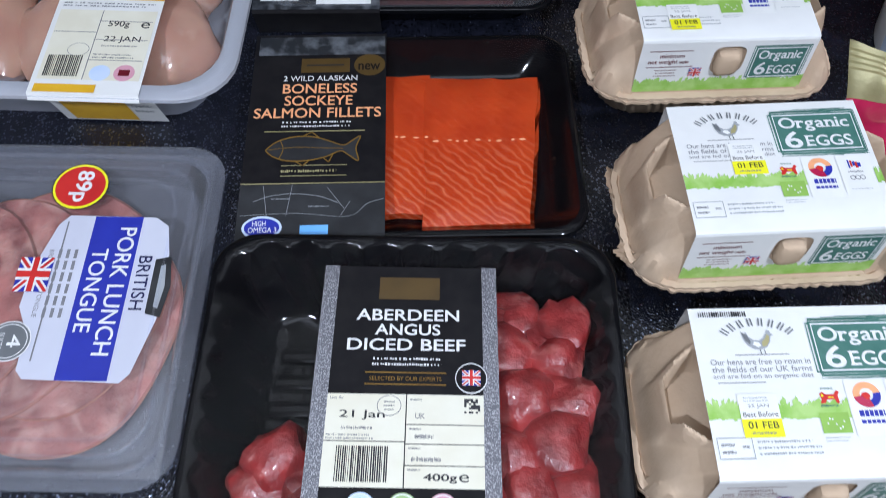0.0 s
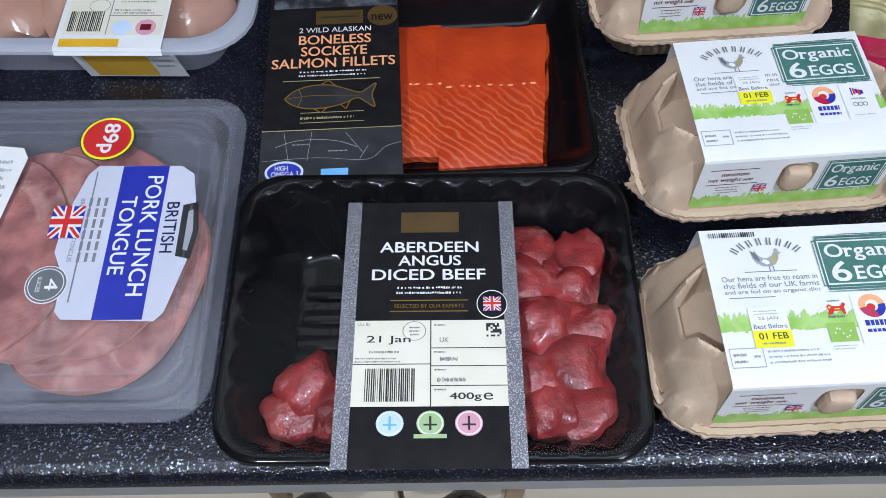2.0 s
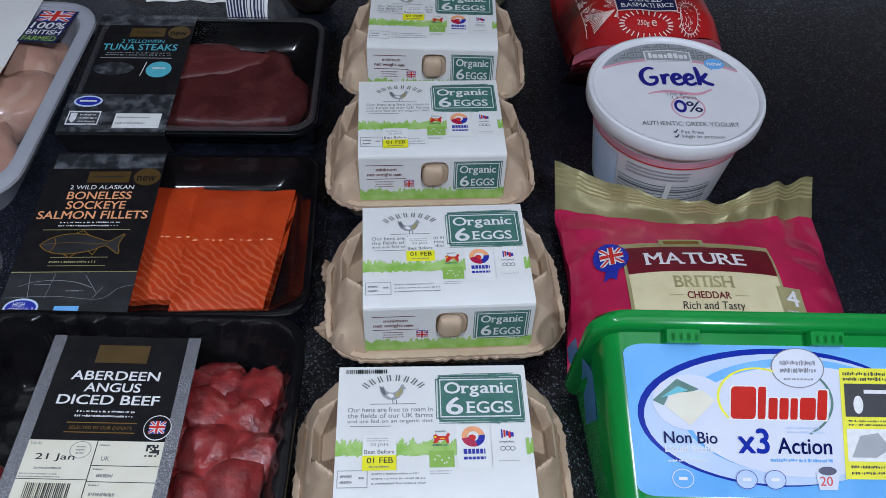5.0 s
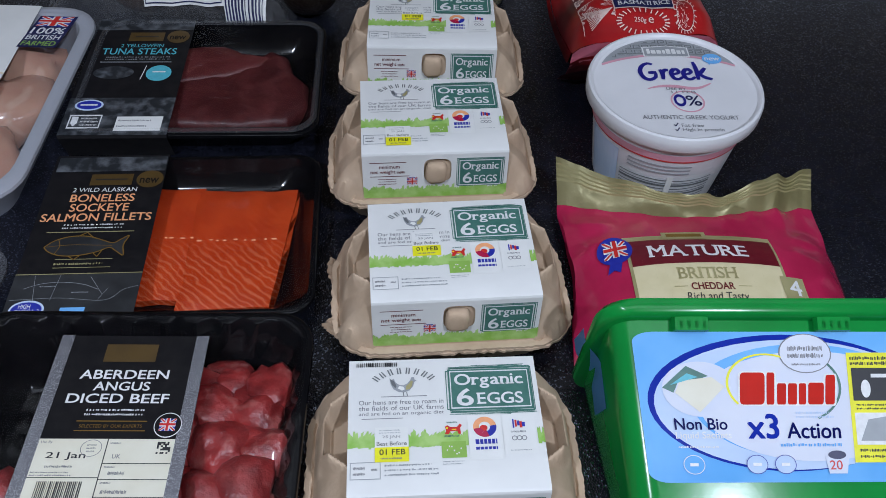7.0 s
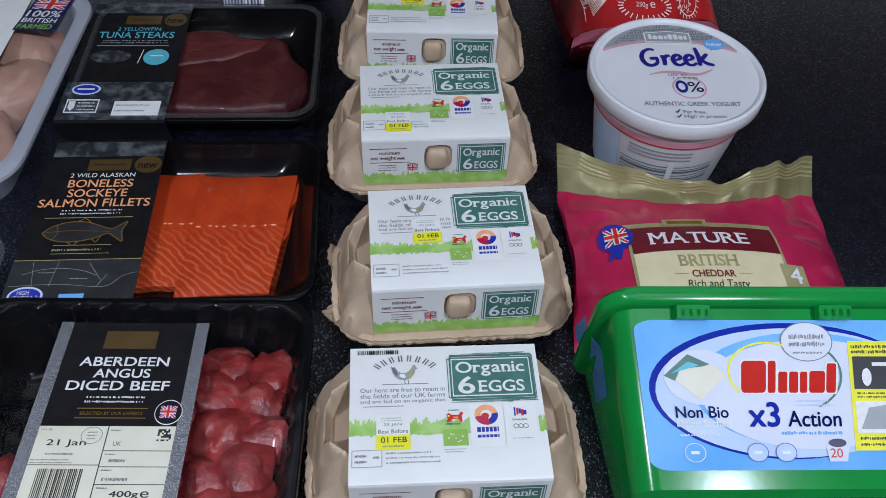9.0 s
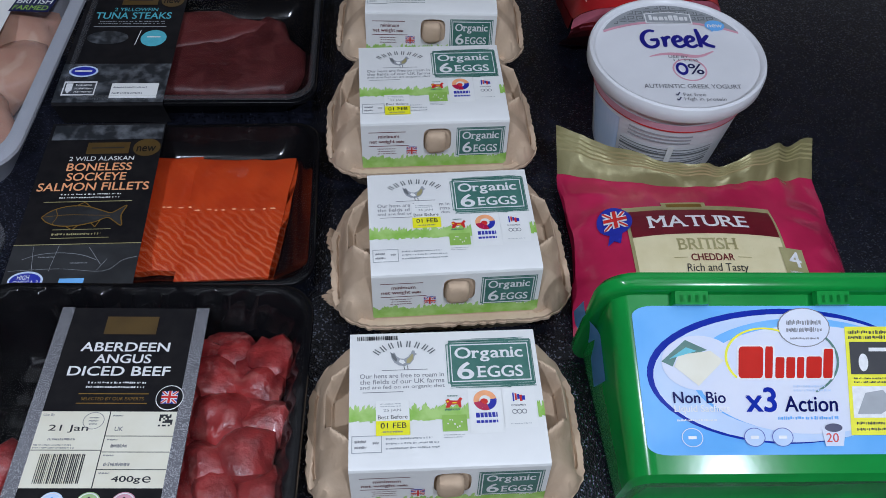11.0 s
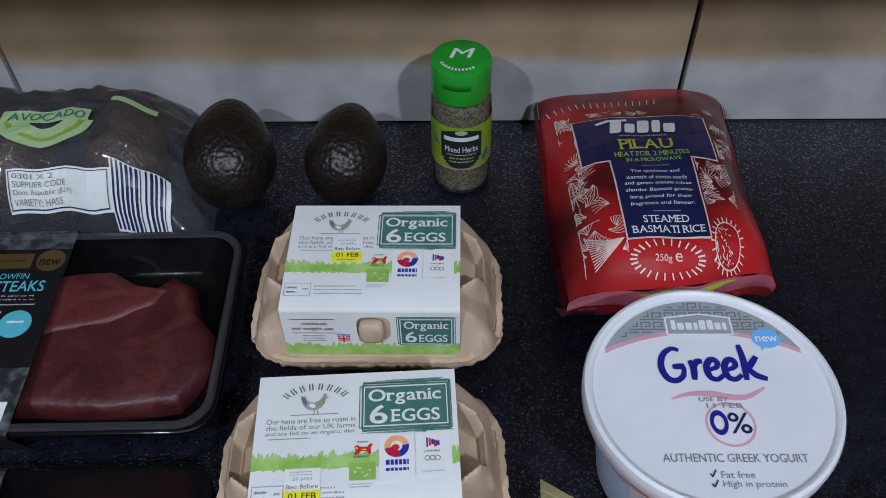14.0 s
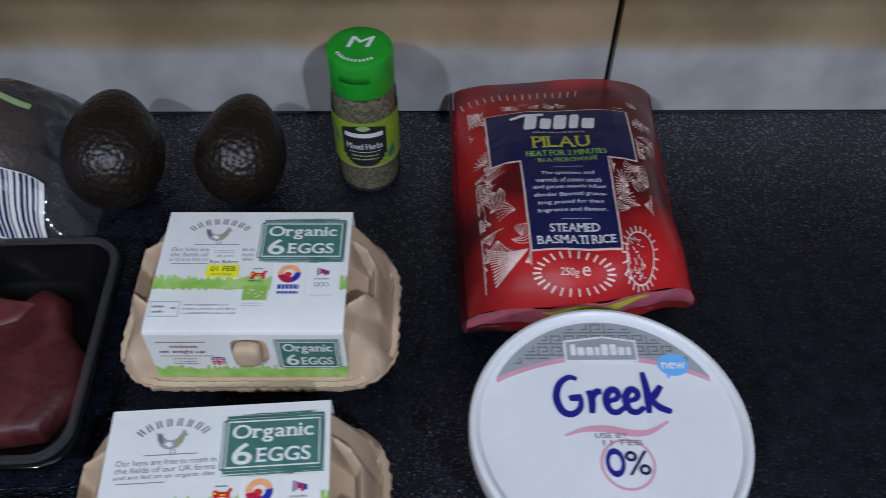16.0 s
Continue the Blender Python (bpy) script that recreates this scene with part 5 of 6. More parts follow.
p.oval(PALEBLUE, 0.60, 0.068, 0.095, 0.026, 2, "round_mark")
p.oval(PINK, 0.82, 0.070, 0.095, 0.027, 2, "round_mark")
p.rect(MAROON, 0.77, 0.060, 0.87, 0.080, 3, "round_mark")
p.bars(TEXTGREY, 0.06, 0.295, 0.97, 0.315, 2, 8, 2)
p.rect(AMBER, 0.0, 0.325, 1.0, 0.60, 1, "flag_print")
for a, b in ((0.0, 0.36), (0.64, 1.0)):
    p.rect(TEXTWHITE, a, 0.33, b, 0.595, 2, "flag_print")
    p.poly(AMBER, [(a, 0.34), (a + 0.1, 0.34), (b, 0.43), (b, 0.46)] if a == 0 else [(b, 0.34), (a, 0.46), (a, 0.43), (b - 0.1, 0.34)], 3, "flag_print")
p.rect(AMBER, 0.05, 0.004, 0.60, 0.030, 1, "yellow_band")
p.done()
q = Print(sl, lambda u, v, h: (sx0 + (sx1 - sx0) * u, -d + 0.0235 - 0.0115 * v - h - 0.0003, 0.004 + 0.035 * v))
q.rect(AMBER, 0.10, 0.0, 0.72, 0.95, 1, "yellow_band")
q.bars(MIDGREY, 0.76, 0.3, 0.97, 0.9, 3, 3)
q.done()
p = Print(chicken, lambda u, v, h: (0.062 + 0.030 * u + 0.006 * (v - 0.5), 0.055 + 0.042 * v, CH + 0.0012 + h))
p.rect(NAVY, 0, 0, 1, 1, 1, "origin_sticker")
p.flag(0.08, 0.66, 0.92, 0.97, 2)
p.text("100%", TEXTWHITE, 0.06, 0.42, 0.94, 0.62, 0.02)
p.text("BRITISH", TEXTWHITE, 0.06, 0.24, 0.94, 0.38, 0.02)
p.text("FARMED", LIME, 0.06, 0.05, 0.94, 0.19, 0.02)
p.done()

# ---- washing tub, lying on its back ----
tub = thing("washing_tub", "green plastic laundry sachet tub lying with its label up", "plastic tub", pose(0.398, 0, 0))
# rings from the base (towards the room) to the mouth (towards the wall)


def tub_ring(y0, z0, y1, z1, half, r, n=6):
    """A rounded rectangle across the tub, from its underside point to its upper point."""
    h = math.hypot(y1 - y0, z1 - z0)
    out = []
    for x, t in rrect(2 * half, h, r, n):
        k = t / h + 0.5
        out.append((x, y0 + (y1 - y0) * k, z0 + (z1 - z0) * k))
    return out


rings = [tub_ring(0.030, 0.006, 0.0225, 0.044, 0.072, 0.010), tub_ring(0.0275, 0.0015, 0.0185, 0.050, 0.080, 0.012), tub_ring(0.028, 0.0005, 0.0205, 0.0555, 0.083, 0.013)]
for k in (0.25, 0.5, 0.75, 1.04):
    rings.append(tub_ring(0.028 + 0.092 * k, 0.0005, 0.0205 + 0.0775 * k, 0.0555 + 0.0400 * k, 0.083 + 0.0065 * k, 0.013))
part("body", loft(rings), TUBGREEN, tub, "glossy green tapered tub")
part("lid", loft([tub_ring(0.1200, 0.0, 0.1005, 0.1000, 0.0930, 0.016), tub_ring(0.1202, 0.0, 0.1007, 0.1030, 0.0958, 0.018), tub_ring(0.1212, 0.0, 0.1017, 0.1040, 0.0967, 0.018), tub_ring(0.1248, 0.0, 0.1058, 0.1065, 0.0967, 0.018), tub_ring(0.1270, 0.001, 0.1085, 0.1065, 0.0945, 0.018), tub_ring(0.1285, 0.004, 0.1110, 0.1020, 0.0915, 0.016)]), TUBGREEN, tub, "green snap lid with a raised rim")


def tub_face(x, v, h):
    """A point of the upper, label side: v runs from the base to the mouth."""
    n = Vector((0, -0.459, 0.888))
    q = Vector((x, 0.0205 + 0.0775 * v, 0.0557 + 0.0400 * v)) + n * h
    return (q.x, q.y, q.z)


for x in (-0.050, 0.024):
    bm = bmesh.new()
    pts = [(x + a, 1.010 + b) for a, b in rrect(0.019, 0.09, 0.0045, 4)]
    vs0 = [bm.verts.new(tub_face(a, b, 0.003)) for a, b in pts]
    vs1 = [bm.verts.new(tub_face(a, b, 0.0062)) for a, b in [(x + (a - x) * 0.9, 1.010 + (b - 1.010) * 0.9) for a, b in pts]]
    bm.faces.new(vs1)
    for i in range(len(pts)):
        j = (i + 1) % len(pts)
        bm.faces.new((vs0[i], vs0[j], vs1[j], vs1[i]))
    c = part("clip", bm, TUBGREEN, tub, "moulded lid clip with ribs")
    for k in range(4):
        r0 = x - 0.006 + 0.004 * k
        part("rib", surface(lambda u, v: Vector(tub_face(r0 + 0.0014 * u, 0.985 + 0.04 * v, 0.0066)), 1, 1, 0.0006), TUBGREEN, c)
lx0, lx1 = -0.080, 0.080
side = lambda v: 1.0 + 0.07 * (v - 0.5)
lab_place = lambda u, v, h: tub_face((lx0 + (lx1 - lx0) * u) * side(v) * 0.97, 0.105 + 0.865 * v, 0.0006 + h)
bm = bmesh.new()
bm.faces.new([bm.verts.new(lab_place(x + 0.5, y + 0.5, 0)) for x, y in rrect(1.0, 1.0, 0.07, 6)])
lab = part("label", bm, SKY, tub, "sky-blue glossy printed label", smooth=False)
p = Print(lab, lambda u, v, h: lab_place(u - 0.052, v + 0.025, h))
p.oval(TUBBLUE, 0.54, 0.50, 0.462, 0.455, 1, "oval_print", 48)
p.oval(PALEBLUE, 0.556, 0.487, 0.458, 0.432, 2, "oval_print", 48)
p.oval(SKY, 0.60, 0.505, 0.38, 0.385, 3, "oval_print", 48)
p.oval(LILAC, 0.62, 0.475, 0.375, 0.365, 4, "oval_print", 48)
p.oval(LILAC, 0.255, 0.585, 0.125, 0.185, 5, "oval_print", 32)
p.ring(YELLOW, 0.475, 0.615, 0.135, 0.21, 0.94, 6, "swirl", 60, 220, 18)
p.ring(GREENSIGN, 0.555, 0.60, 0.165, 0.25, 0.95, 6, "swirl", -60, 40, 14)
p.poly(GREENSIGN, [(0.130, 0.595), (0.215, 0.740), (0.285, 0.672), (0.235, 0.640), (0.185, 0.635), (0.165, 0.560)], 6, "sachet_print")
p.poly(CREAMPAPER, [(0.170, 0.560), (0.190, 0.640), (0.295, 0.665), (0.335, 0.600), (0.245, 0.430)], 7, "sachet_print")
p.poly(CYAN, [(0.155, 0.61), (0.215, 0.69), (0.25, 0.665), (0.19, 0.63)], 7, "sachet_print")
for m, g, lev in ((TEXTWHITE, 0.006, 6.4), (TUBRED, 0.0, 7.2)):
    for u, w, tall in ((0.384, 0.082, 1.0), (0.472, 0.026, 1.0), (0.505, 0.030, 0.66), (0.541, 0.030, 0.66), (0.577, 0.024, 0.66), (0.608, 0.052, 0.68), (0.666, 0.032, 0.92)):
        hgt = 0.215 * tall
        p.poly(m, [(u + w / 2 + (w + 2 * g) * x + 0.05 * hgt * y, 0.480 + hgt / 2 + (hgt + 3 * g) * y) for x, y in rrect(1.0, 1.0, 0.14, 3)], lev, "brand_mark")
p.text("Non Bio", TUBNAVY, 0.155, 0.315, 0.330, 0.392, 0.02, 7)
p.text("Liquid Sachets", TEXTWHITE, 0.155, 0.245, 0.340, 0.303, 0.016, 7)
p.bars(TEXTWHITE, 0.160, 0.190, 0.30, 0.218, 1, 4, 7)
p.text("x3", TUBBLUE, 0.395, 0.255, 0.500, 0.420, 0.03, 7)
p.text("Action", TUBNAVY, 0.525, 0.256, 0.705, 0.362, 0.02, 7)
p.bars(SKY, 0.500, 0.200, 0.715, 0.232, 1, 4, 7, fill=0.7)
p.bars(PALEBLUE, 0.56, 0.385, 0.69, 0.440, 2, 6, 7, fill=0.6)
for u in (0.205, 0.415, 0.510):
    p.ring(BLUE if u > 0.3 else TEXTWHITE, u, 0.090, 0.036, 0.062, 0.93, 7, "round_mark")
    p.oval(PALEBLUE if u > 0.3 else SKY, u, 0.090, 0.033, 0.057, 6, "round_mark")
    p.rect(TEXTWHITE, u - 0.014, 0.08, u + 0.014, 0.10, 8, "round_mark")
p.poly(LILAC, [(0.655, 0.03), (0.715, 0.03), (0.725, 0.14), (0.645, 0.14)], 7, "wash_mark")
p.oval(NAVY, 0.685, 0.15, 0.030, 0.028, 7, "wash_mark")
p.text("20", RED, 0.658, 0.055, 0.700, 0.115, 0.01, 8)
p.oval(TEXTGREY, 0.610, 0.825, 0.087, 0.135, 6, "seal")
p.oval(LILAC, 0.610, 0.825, 0.083, 0.129, 7, "seal")
p.bars(TEXTGREY, 0.550, 0.785, 0.670, 0.885, 2, 4, 8, align="centre", fill=0.7)
p.bars(TEXTGREY, 0.56, 0.735, 0.66, 0.765, 1, 4, 8, align="centre")
p.rect(YELLOW, 0.745, 0.10, 0.93, 0.83, 6, "warning_panel")
p.bars(TEXTBLACK, 0.755, 0.74, 0.915, 0.81, 2, 4, 7, fill=0.7)
p.rect(TEXTBLACK, 0.757, 0.505, 0.918, 0.725, 7, "warning_panel")
p.oval(TEXTWHITE, 0.80, 0.585, 0.016, 0.060, 8, "warning_panel")
p.rect(TEXTWHITE, 0.82, 0.66, 0.90, 0.685, 8, "warning_panel")
p.bars(TEXTBLACK, 0.765, 0.44, 0.91, 0.49, 2, 5, 7)
p.rect(TEXTWHITE, 0.757, 0.215, 0.918, 0.425, 7, "warning_panel")
p.poly(MIDGREY, [(0.77, 0.24), (0.80, 0.38), (0.86, 0.40), (0.90, 0.30), (0.85, 0.24)], 8, "warning_panel")
p.bars(TEXTBLACK, 0.765, 0.12, 0.91, 0.20, 2, 6, 7)
p.done()
# seal tape over the left side
bm = surface(lambda u, v: Vector((-0.0973 + 0.0072 * ease(0.15, 0.45, v) + 0.0020 * v, 0.119 - 0.042 * v + 0.012 * u, 0.066 - 0.016 * v - 0.028 * u)), 2, 16, 0.0004)
part("seal_tape", bm, SKY, tub, "blue paper seal tape on the side")

# ---- cheddar bag ----
ched = thing("cheese_bag", "raspberry foil bag of grated cheddar with a gold crimped seal", "food bag", pose(0.399, 0.185, 0, 0, 0, -2))
HW = 0.0945


def crease(x, y, z):
    return 1 - 2.4 * abs(noise.noise(Vector((x, y, z))))


BAGEND = 0.086


def bag_top(x, y):
    """Height of the bag's upper side over local x and y; the body runs from -0.055 to BAGEND."""
    a = min(1.0, abs(x) / HW)
    b = min(1.0, max(0.0, (y + 0.055) / (BAGEND + 0.055)))
    rise = 1 - max(0.0, 1 - b / 0.35) ** 4
    fall = 1 - 0.72 * ease(0.42, 1.05, b)
    body = max(0.0, 1 - a ** 3.2) ** 0.7 * rise * fall
    loose = max(ease(0.50, 0.85, a), ease(0.045, 0.072, y))
    folds = 0.0026 * crease(x * 48, y * 13, 1) * ease(0.035, 0.075, y) + 0.0030 * crease(x * 20, y * 34, 5) * ease(0.5, 0.8, a)
    soft = 0.0016 * noise.noise(Vector((x * 28, y * 40, 3))) + 0.0008 * noise.noise(Vector((x * 75, y * 60, 8)))
    return 0.0070 + 0.0265 * body + folds * (0.25 + 0.75 * (1 - a ** 6)) + soft * (0.3 + loose)


def bag_point(u, v, h=0.0):
    # the pot behind presses the middle of the back edge in
    end = BAGEND - 0.023 * max(0.0, 1 - abs(2 * u - 0.90) ** 1.6)
    y = -0.055 + (end + 0.055) * v
    w = 1 - 0.055 * math.sin(math.pi * v) ** 2 - 0.03 * (v - 0.5) + 0.012 * noise.noise(Vector((v * 7, u * 2, 4)))
    x = (-1 + 2 * u) * HW * w + 0.004 * (1 - v)
    return Vector((x, y, bag_top(x, y) + h))


part("bag", surface(lambda u, v: bag_point(u, v), 90, 70), MAGENTA, ched, "raspberry-red foil bag")
part("bag_back", surface(lambda u, v: Vector((bag_point(u, v).x, bag_point(u, v).y, 0.0008 + 0.006 * (2 * abs(u - 0.5)) ** 6)), 20, 12), MAGENTA, ched, "foil underside")


def fin(u, v):
    e = 2 * u - 1
    base = bag_point(u, 1.0)
    x = base.x * (1.0 + 0.02 * v)
    run = 0.009 + 0.018 * abs(e) ** 1.4
    lift = 0.012 + (0.010 if e < 0 else 0.003) * abs(e) ** 1.6
    fold = 0.0022 * crease(u * 7, v * 0.7, 2) + 0.0010 * math.sin(u * 23 + 2 * v)
    bend = -0.0040 * math.exp(-((u - 0.60) / 0.05) ** 2)
    z = base.z + lift * v + (fold + bend) * min(1.0, 2.5 * v)
    return Vector((x, base.y - 0.001 + run * v, max(z, 0.0025) + 0.0004))


part("gold_seal", surface(fin, 90, 10, 0.0005), PALEGOLD, ched, "crimped dull-gold seal")
for k in range(4):
    part("crimp_line", surface(lambda u, v: fin(u, 0.50 + 0.11 * k + 0.045 * v) + Vector((0, 0, 0.0011 * math.sin(math.pi * v))), 90, 4), PALEGOLD, ched)


def ched_place(u, v, h):
    """u and v are metres in the room."""
    q = ched.matrix_world.inverted() @ Vector((u, v + 0.0022 * (1 - ((u - 0.396) / 0.05) ** 2), 0)) + Vector((-0.002, 0.0035, 0))
    return (q.x, q.y, bag_top(q.x, q.y) + h + 0.0006)


def grid_rect(p, material, u0, v0, u1, v1, level, name, nu=10, nv=6):
    for i in range(nu):
        for j in range(nv):
            a, b, c, e = u0 + (u1 - u0) * i / nu, u0 + (u1 - u0) * (i + 1) / nu, v0 + (v1 - v0) * j / nv, v0 + (v1 - v0) * (j + 1) / nv
            p.poly(material, [(a, c), (b, c), (b, e), (a, e)], level, name)


bpy.context.view_layer.update()
p = Print(ched, ched_place, 0.0003)
grid_rect(p, PALEGOLD, 0.3470, 0.1425, 0.4470, 0.2185, 1, "gold_border", 14, 10)
grid_rect(p, CHEDDARCREAM, 0.3490, 0.1440, 0.4450, 0.1900, 2, "cream_panel", 14, 8)
grid_rect(p, MAROON, 0.3490, 0.1885, 0.4450, 0.2130, 3, "maroon_band", 14, 5)
grid_rect(p, PALEGOLD, 0.3740, 0.2140, 0.4040, 0.2215, 3, "brand_tag", 6, 2)
grid_rect(p, GOLD, 0.3770, 0.2160, 0.4010, 0.2195, 4, "brand_tag", 6, 1)
p.text("MATURE", TEXTWHITE, 0.3605, 0.1945, 0.4265, 0.2060, 0.016, 5, serif=True)
p.text("BRITISH", PALEGOLD, 0.3760, 0.1750, 0.4145, 0.1845, 0.012, 4, serif=True)
p.text("CHEDDAR", MAROON, 0.3830, 0.1662, 0.4105, 0.1718, 0.02, 4)
p.rect(PALEGOLD, 0.3720, 0.1688, 0.3805, 0.1693, 4)
p.rect(PALEGOLD, 0.4130, 0.1688, 0.4215, 0.1693, 4)
p.text("Rich and Tasty", TEXTBLACK, 0.3790, 0.1560, 0.4175, 0.1640, 0.0, 4, slant=0.02)
grid_rect(p, PALEGOLD, 0.4420, 0.1570, 0.4570, 0.1800, 4, "strength_mark", 2, 3)
p.text("4", TEXTWHITE, 0.4460, 0.1650, 0.4540, 0.1775, 0.02, 5)
p.bars(TEXTWHITE, 0.4445, 0.1590, 0.4545, 0.1625, 1, 3, 5)
p.oval(BLUE, 0.3400, 0.2060, 0.0115, 0.0125, 4, "rosette")
p.poly(BLUE, [(0.336, 0.197), (0.333, 0.186), (0.3375, 0.189), (0.341, 0.186), (0.344, 0.197)], 4, "rosette")
p.flag(0.3325, 0.1985, 0.3475, 0.2135, 5)
p.rect(PAPER, 0.3370, 0.1330, 0.3560, 0.1490, 4, "barcode_label")
p.barcode(TEXTBLACK, 0.3375, 0.1335, 0.3555, 0.1485, 3, 5, 12)
p.rect(PAPER, 0.4360, 0.1390, 0.4660, 0.1530, 5, "date_sticker")
p.bars(TEXTBLACK, 0.4385, 0.1410, 0.4630, 0.1510, 2, 3, 6, fill=0.5)
for i, m in enumerate((GOLD, PINK, RED, RED)):
    p.oval(m, 0.385 + 0.011 * i, 0.1465, 0.0045, 0.0022, 4, "round_mark")
p.done()

# ---- yogurt pot ----
pot = thing("yogurt_pot", "white plastic tub of Greek yogurt with a printed lid", "yogurt pot", pose(0.3885, 0.3190, 0))
LZ = 0.082
part("body", lathe([(0.0420, 0.0), (0.0454, 0.001), (0.0463, 0.004), (0.0549, 0.066), (0.0559, LZ - 0.010), (0.0535, LZ - 0.008)], 56), WHITEPLASTIC, pot, "white tapered plastic pot")
part("lid", lathe([(0.0568, LZ - 0.0115), (0.0606, LZ - 0.0110), (0.0616, LZ - 0.0095), (0.0619, LZ - 0.002), (0.0611, LZ + 0.0004), (0.0594, LZ + 0.0012), (0.0579, LZ + 0.0006), (0.0569, LZ - 0.0012), (0.0554, LZ - 0.0016), (0.0286, LZ - 0.0016), (0.0048, LZ - 0.0016)], 72), WHITEPLASTIC, pot, "white snap lid with a rolled rim")
wrap = lambda u, v, h: ((0.0463 + 0.0086 * (0.06 * v) / 0.062 + 0.0006 + h) * math.sin(u), -(0.0463 + 0.0086 * (0.06 * v) / 0.062 + 0.0006 + h) * math.cos(u), 0.005 + 0.060 * v)
p = Print(pot, wrap)
p.rect(PINK, -2.2, 0.86, 2.2, 0.97, 1, "pink_band", 60)
p.rect(RED, -2.2, 0.855, 2.2, 0.875, 2, "pink_band", 60)
p.rect(PALEBLUE, -1.45, 0.05, -0.85, 0.80, 1, "side_panel", 10)
for k in range(9):
    p.rect(KEYGREY, -0.80, 0.12 + 0.05 * k, 0.55, 0.12 + 0.05 * k + 0.012 + 0.02 * (k % 3 == 0), 1, "barcode", 20)
p.rect(PAPER, -0.12, 0.10, -0.04, 0.60, 2, "side_panel", 2)
for k in range(3):
    p.rect(MIDGREY, -0.70, 0.64 + 0.06 * k, 0.15, 0.665 + 0.06 * k, 1, "small_print", 14)
p.done()
R = 0.0545
p = Print(pot, lambda u, v, h: (u - 0.3870, v - 0.3190, LZ - 0.0015 + h))
cx, cy = 0.3870, 0.3190
TOUCH = (0.105 ** 2 - R ** 2 - 0.0685 ** 2) / (2 * 0.0685)
END, HALF = math.asin(TOUCH / R), math.acos((TOUCH + 0.0685) / 0.105)
XE = R * math.cos(END) - 0.0002
for i in range(28):
    xa, xb = -XE + 2 * XE * i / 28, -XE + 2 * XE * (i + 1) / 28
    hi = [math.sqrt(R * R - x * x) for x in (xa, xb)]
    lo = [-0.0685 + math.sqrt(0.105 ** 2 - x * x) for x in (xa, xb)]
    p.poly(MIDGREY, [(cx + xa, cy + lo[0]), (cx + xb, cy + lo[1]), (cx + xb, cy + hi[1]), (cx + xa, cy + hi[0])], 2, "key_band")
    p.poly(PINK, [(cx + xa, cy + lo[0] - 0.0025), (cx + xb, cy + lo[1] - 0.0025), (cx + xb, cy + lo[1]), (cx + xa, cy + lo[0])], 2, "pink_edge")
CELL, w = 0.0064, 0.0007
for row in range(5):
    for i in range(17):
        u0, v0 = cx - 0.0544 + CELL * i, cy + 0.0240 + 0.0061 * row
        for a, b, c, e in ((0, 0, CELL, w), (0, 0, w, 0.005), (0, 0.005 - w, 0.0050, 0.005), (0.0050 - w, 0.0018, 0.0050, 0.005), (0.0020, 0.0018, 0.0050, 0.0018 + w)):
            if all(math.hypot(u0 + du - cx, v0 + dv - cy) < R - 0.0008 and v0 + dv > cy - 0.0685 + math.sqrt(0.105 ** 2 - (u0 + du - cx) ** 2) + 0.0004 for du in (a, c) for dv in (b, e)):
                p.rect(KEYGREY, u0 + a, v0 + b, u0 + c, v0 + e, 3, "key_print")
p.poly(TEXTWHITE, [(0.3705, 0.3518), (0.4045, 0.3518), (0.4045, 0.3632), (0.3890, 0.3655), (0.3705, 0.3632)], 4, "brand_plate")
p.poly(MIDGREY, [(0.3715, 0.3527), (0.4035, 0.3527), (0.4035, 0.3622), (0.3890, 0.3645), (0.3715, 0.3622)], 5, "brand_plate")
brand_blocks(p, TEXTWHITE, 0.3735, 0.3550, 0.4015, 0.3610, 8, 6, "brand_plate", 0, (0, 4, 5))
p.oval(SKY, 0.4200, 0.3500, 0.0072, 0.0060, 4, "new_mark")
p.poly(SKY, [(0.416, 0.347), (0.4165, 0.3425), (0.4195, 0.346)], 4, "new_mark")
p.text("new", TEXTWHITE, 0.4145, 0.3478, 0.4255, 0.3512, 0.02, 5)
for line in (((0.215, 0.86), (0.14, 0.90), (0.055, 0.74), (0.02, 0.45), (0.06, 0.17), (0.14, 0.10), (0.215, 0.22), (0.235, 0.44)), ((0.13, 0.44), (0.245, 0.46)), ((0.30, 0.60), (0.325, 0.42), (0.315, 0.12)), ((0.318, 0.36), (0.36, 0.56), (0.42, 0.58)),
             ((0.46, 0.36), (0.55, 0.44), (0.555, 0.58), (0.50, 0.62), (0.45, 0.44), (0.465, 0.20), (0.53, 0.13), (0.60, 0.24)), ((0.635, 0.36), (0.72, 0.44), (0.725, 0.58), (0.67, 0.62), (0.62, 0.44), (0.635, 0.20), (0.70, 0.13), (0.77, 0.24)), ((0.80, 1.0), (0.815, 0.60), (0.805, 0.12)), ((0.815, 0.36), (0.87, 0.48), (0.945, 0.70)), ((0.84, 0.42), (0.90, 0.24), (1.0, 0.14))):
    pts = [(0.3638 + 0.0515 * x, 0.3228 + 0.0232 * y) for x, y in smooth_line(line)]
    for k, (a, b) in enumerate(zip(pts, pts[1:])):
        swell = 0.0021 + 0.0013 * math.sin(math.pi * (k + 0.5) / len(pts))
        p.stroke(DEEPBLUE, [(a[0] - (b[0] - a[0]) * 0.15, a[1] - (b[1] - a[1]) * 0.15), (b[0] + (b[0] - a[0]) * 0.15, b[1] + (b[1] - a[1]) * 0.15)], swell, 3, "lettering")
sweep = smooth_line([(0.367, 0.3150), (0.376, 0.3178), (0.386, 0.3180), (0.396, 0.3160), (0.404, 0.3165), (0.4130, 0.3215)])
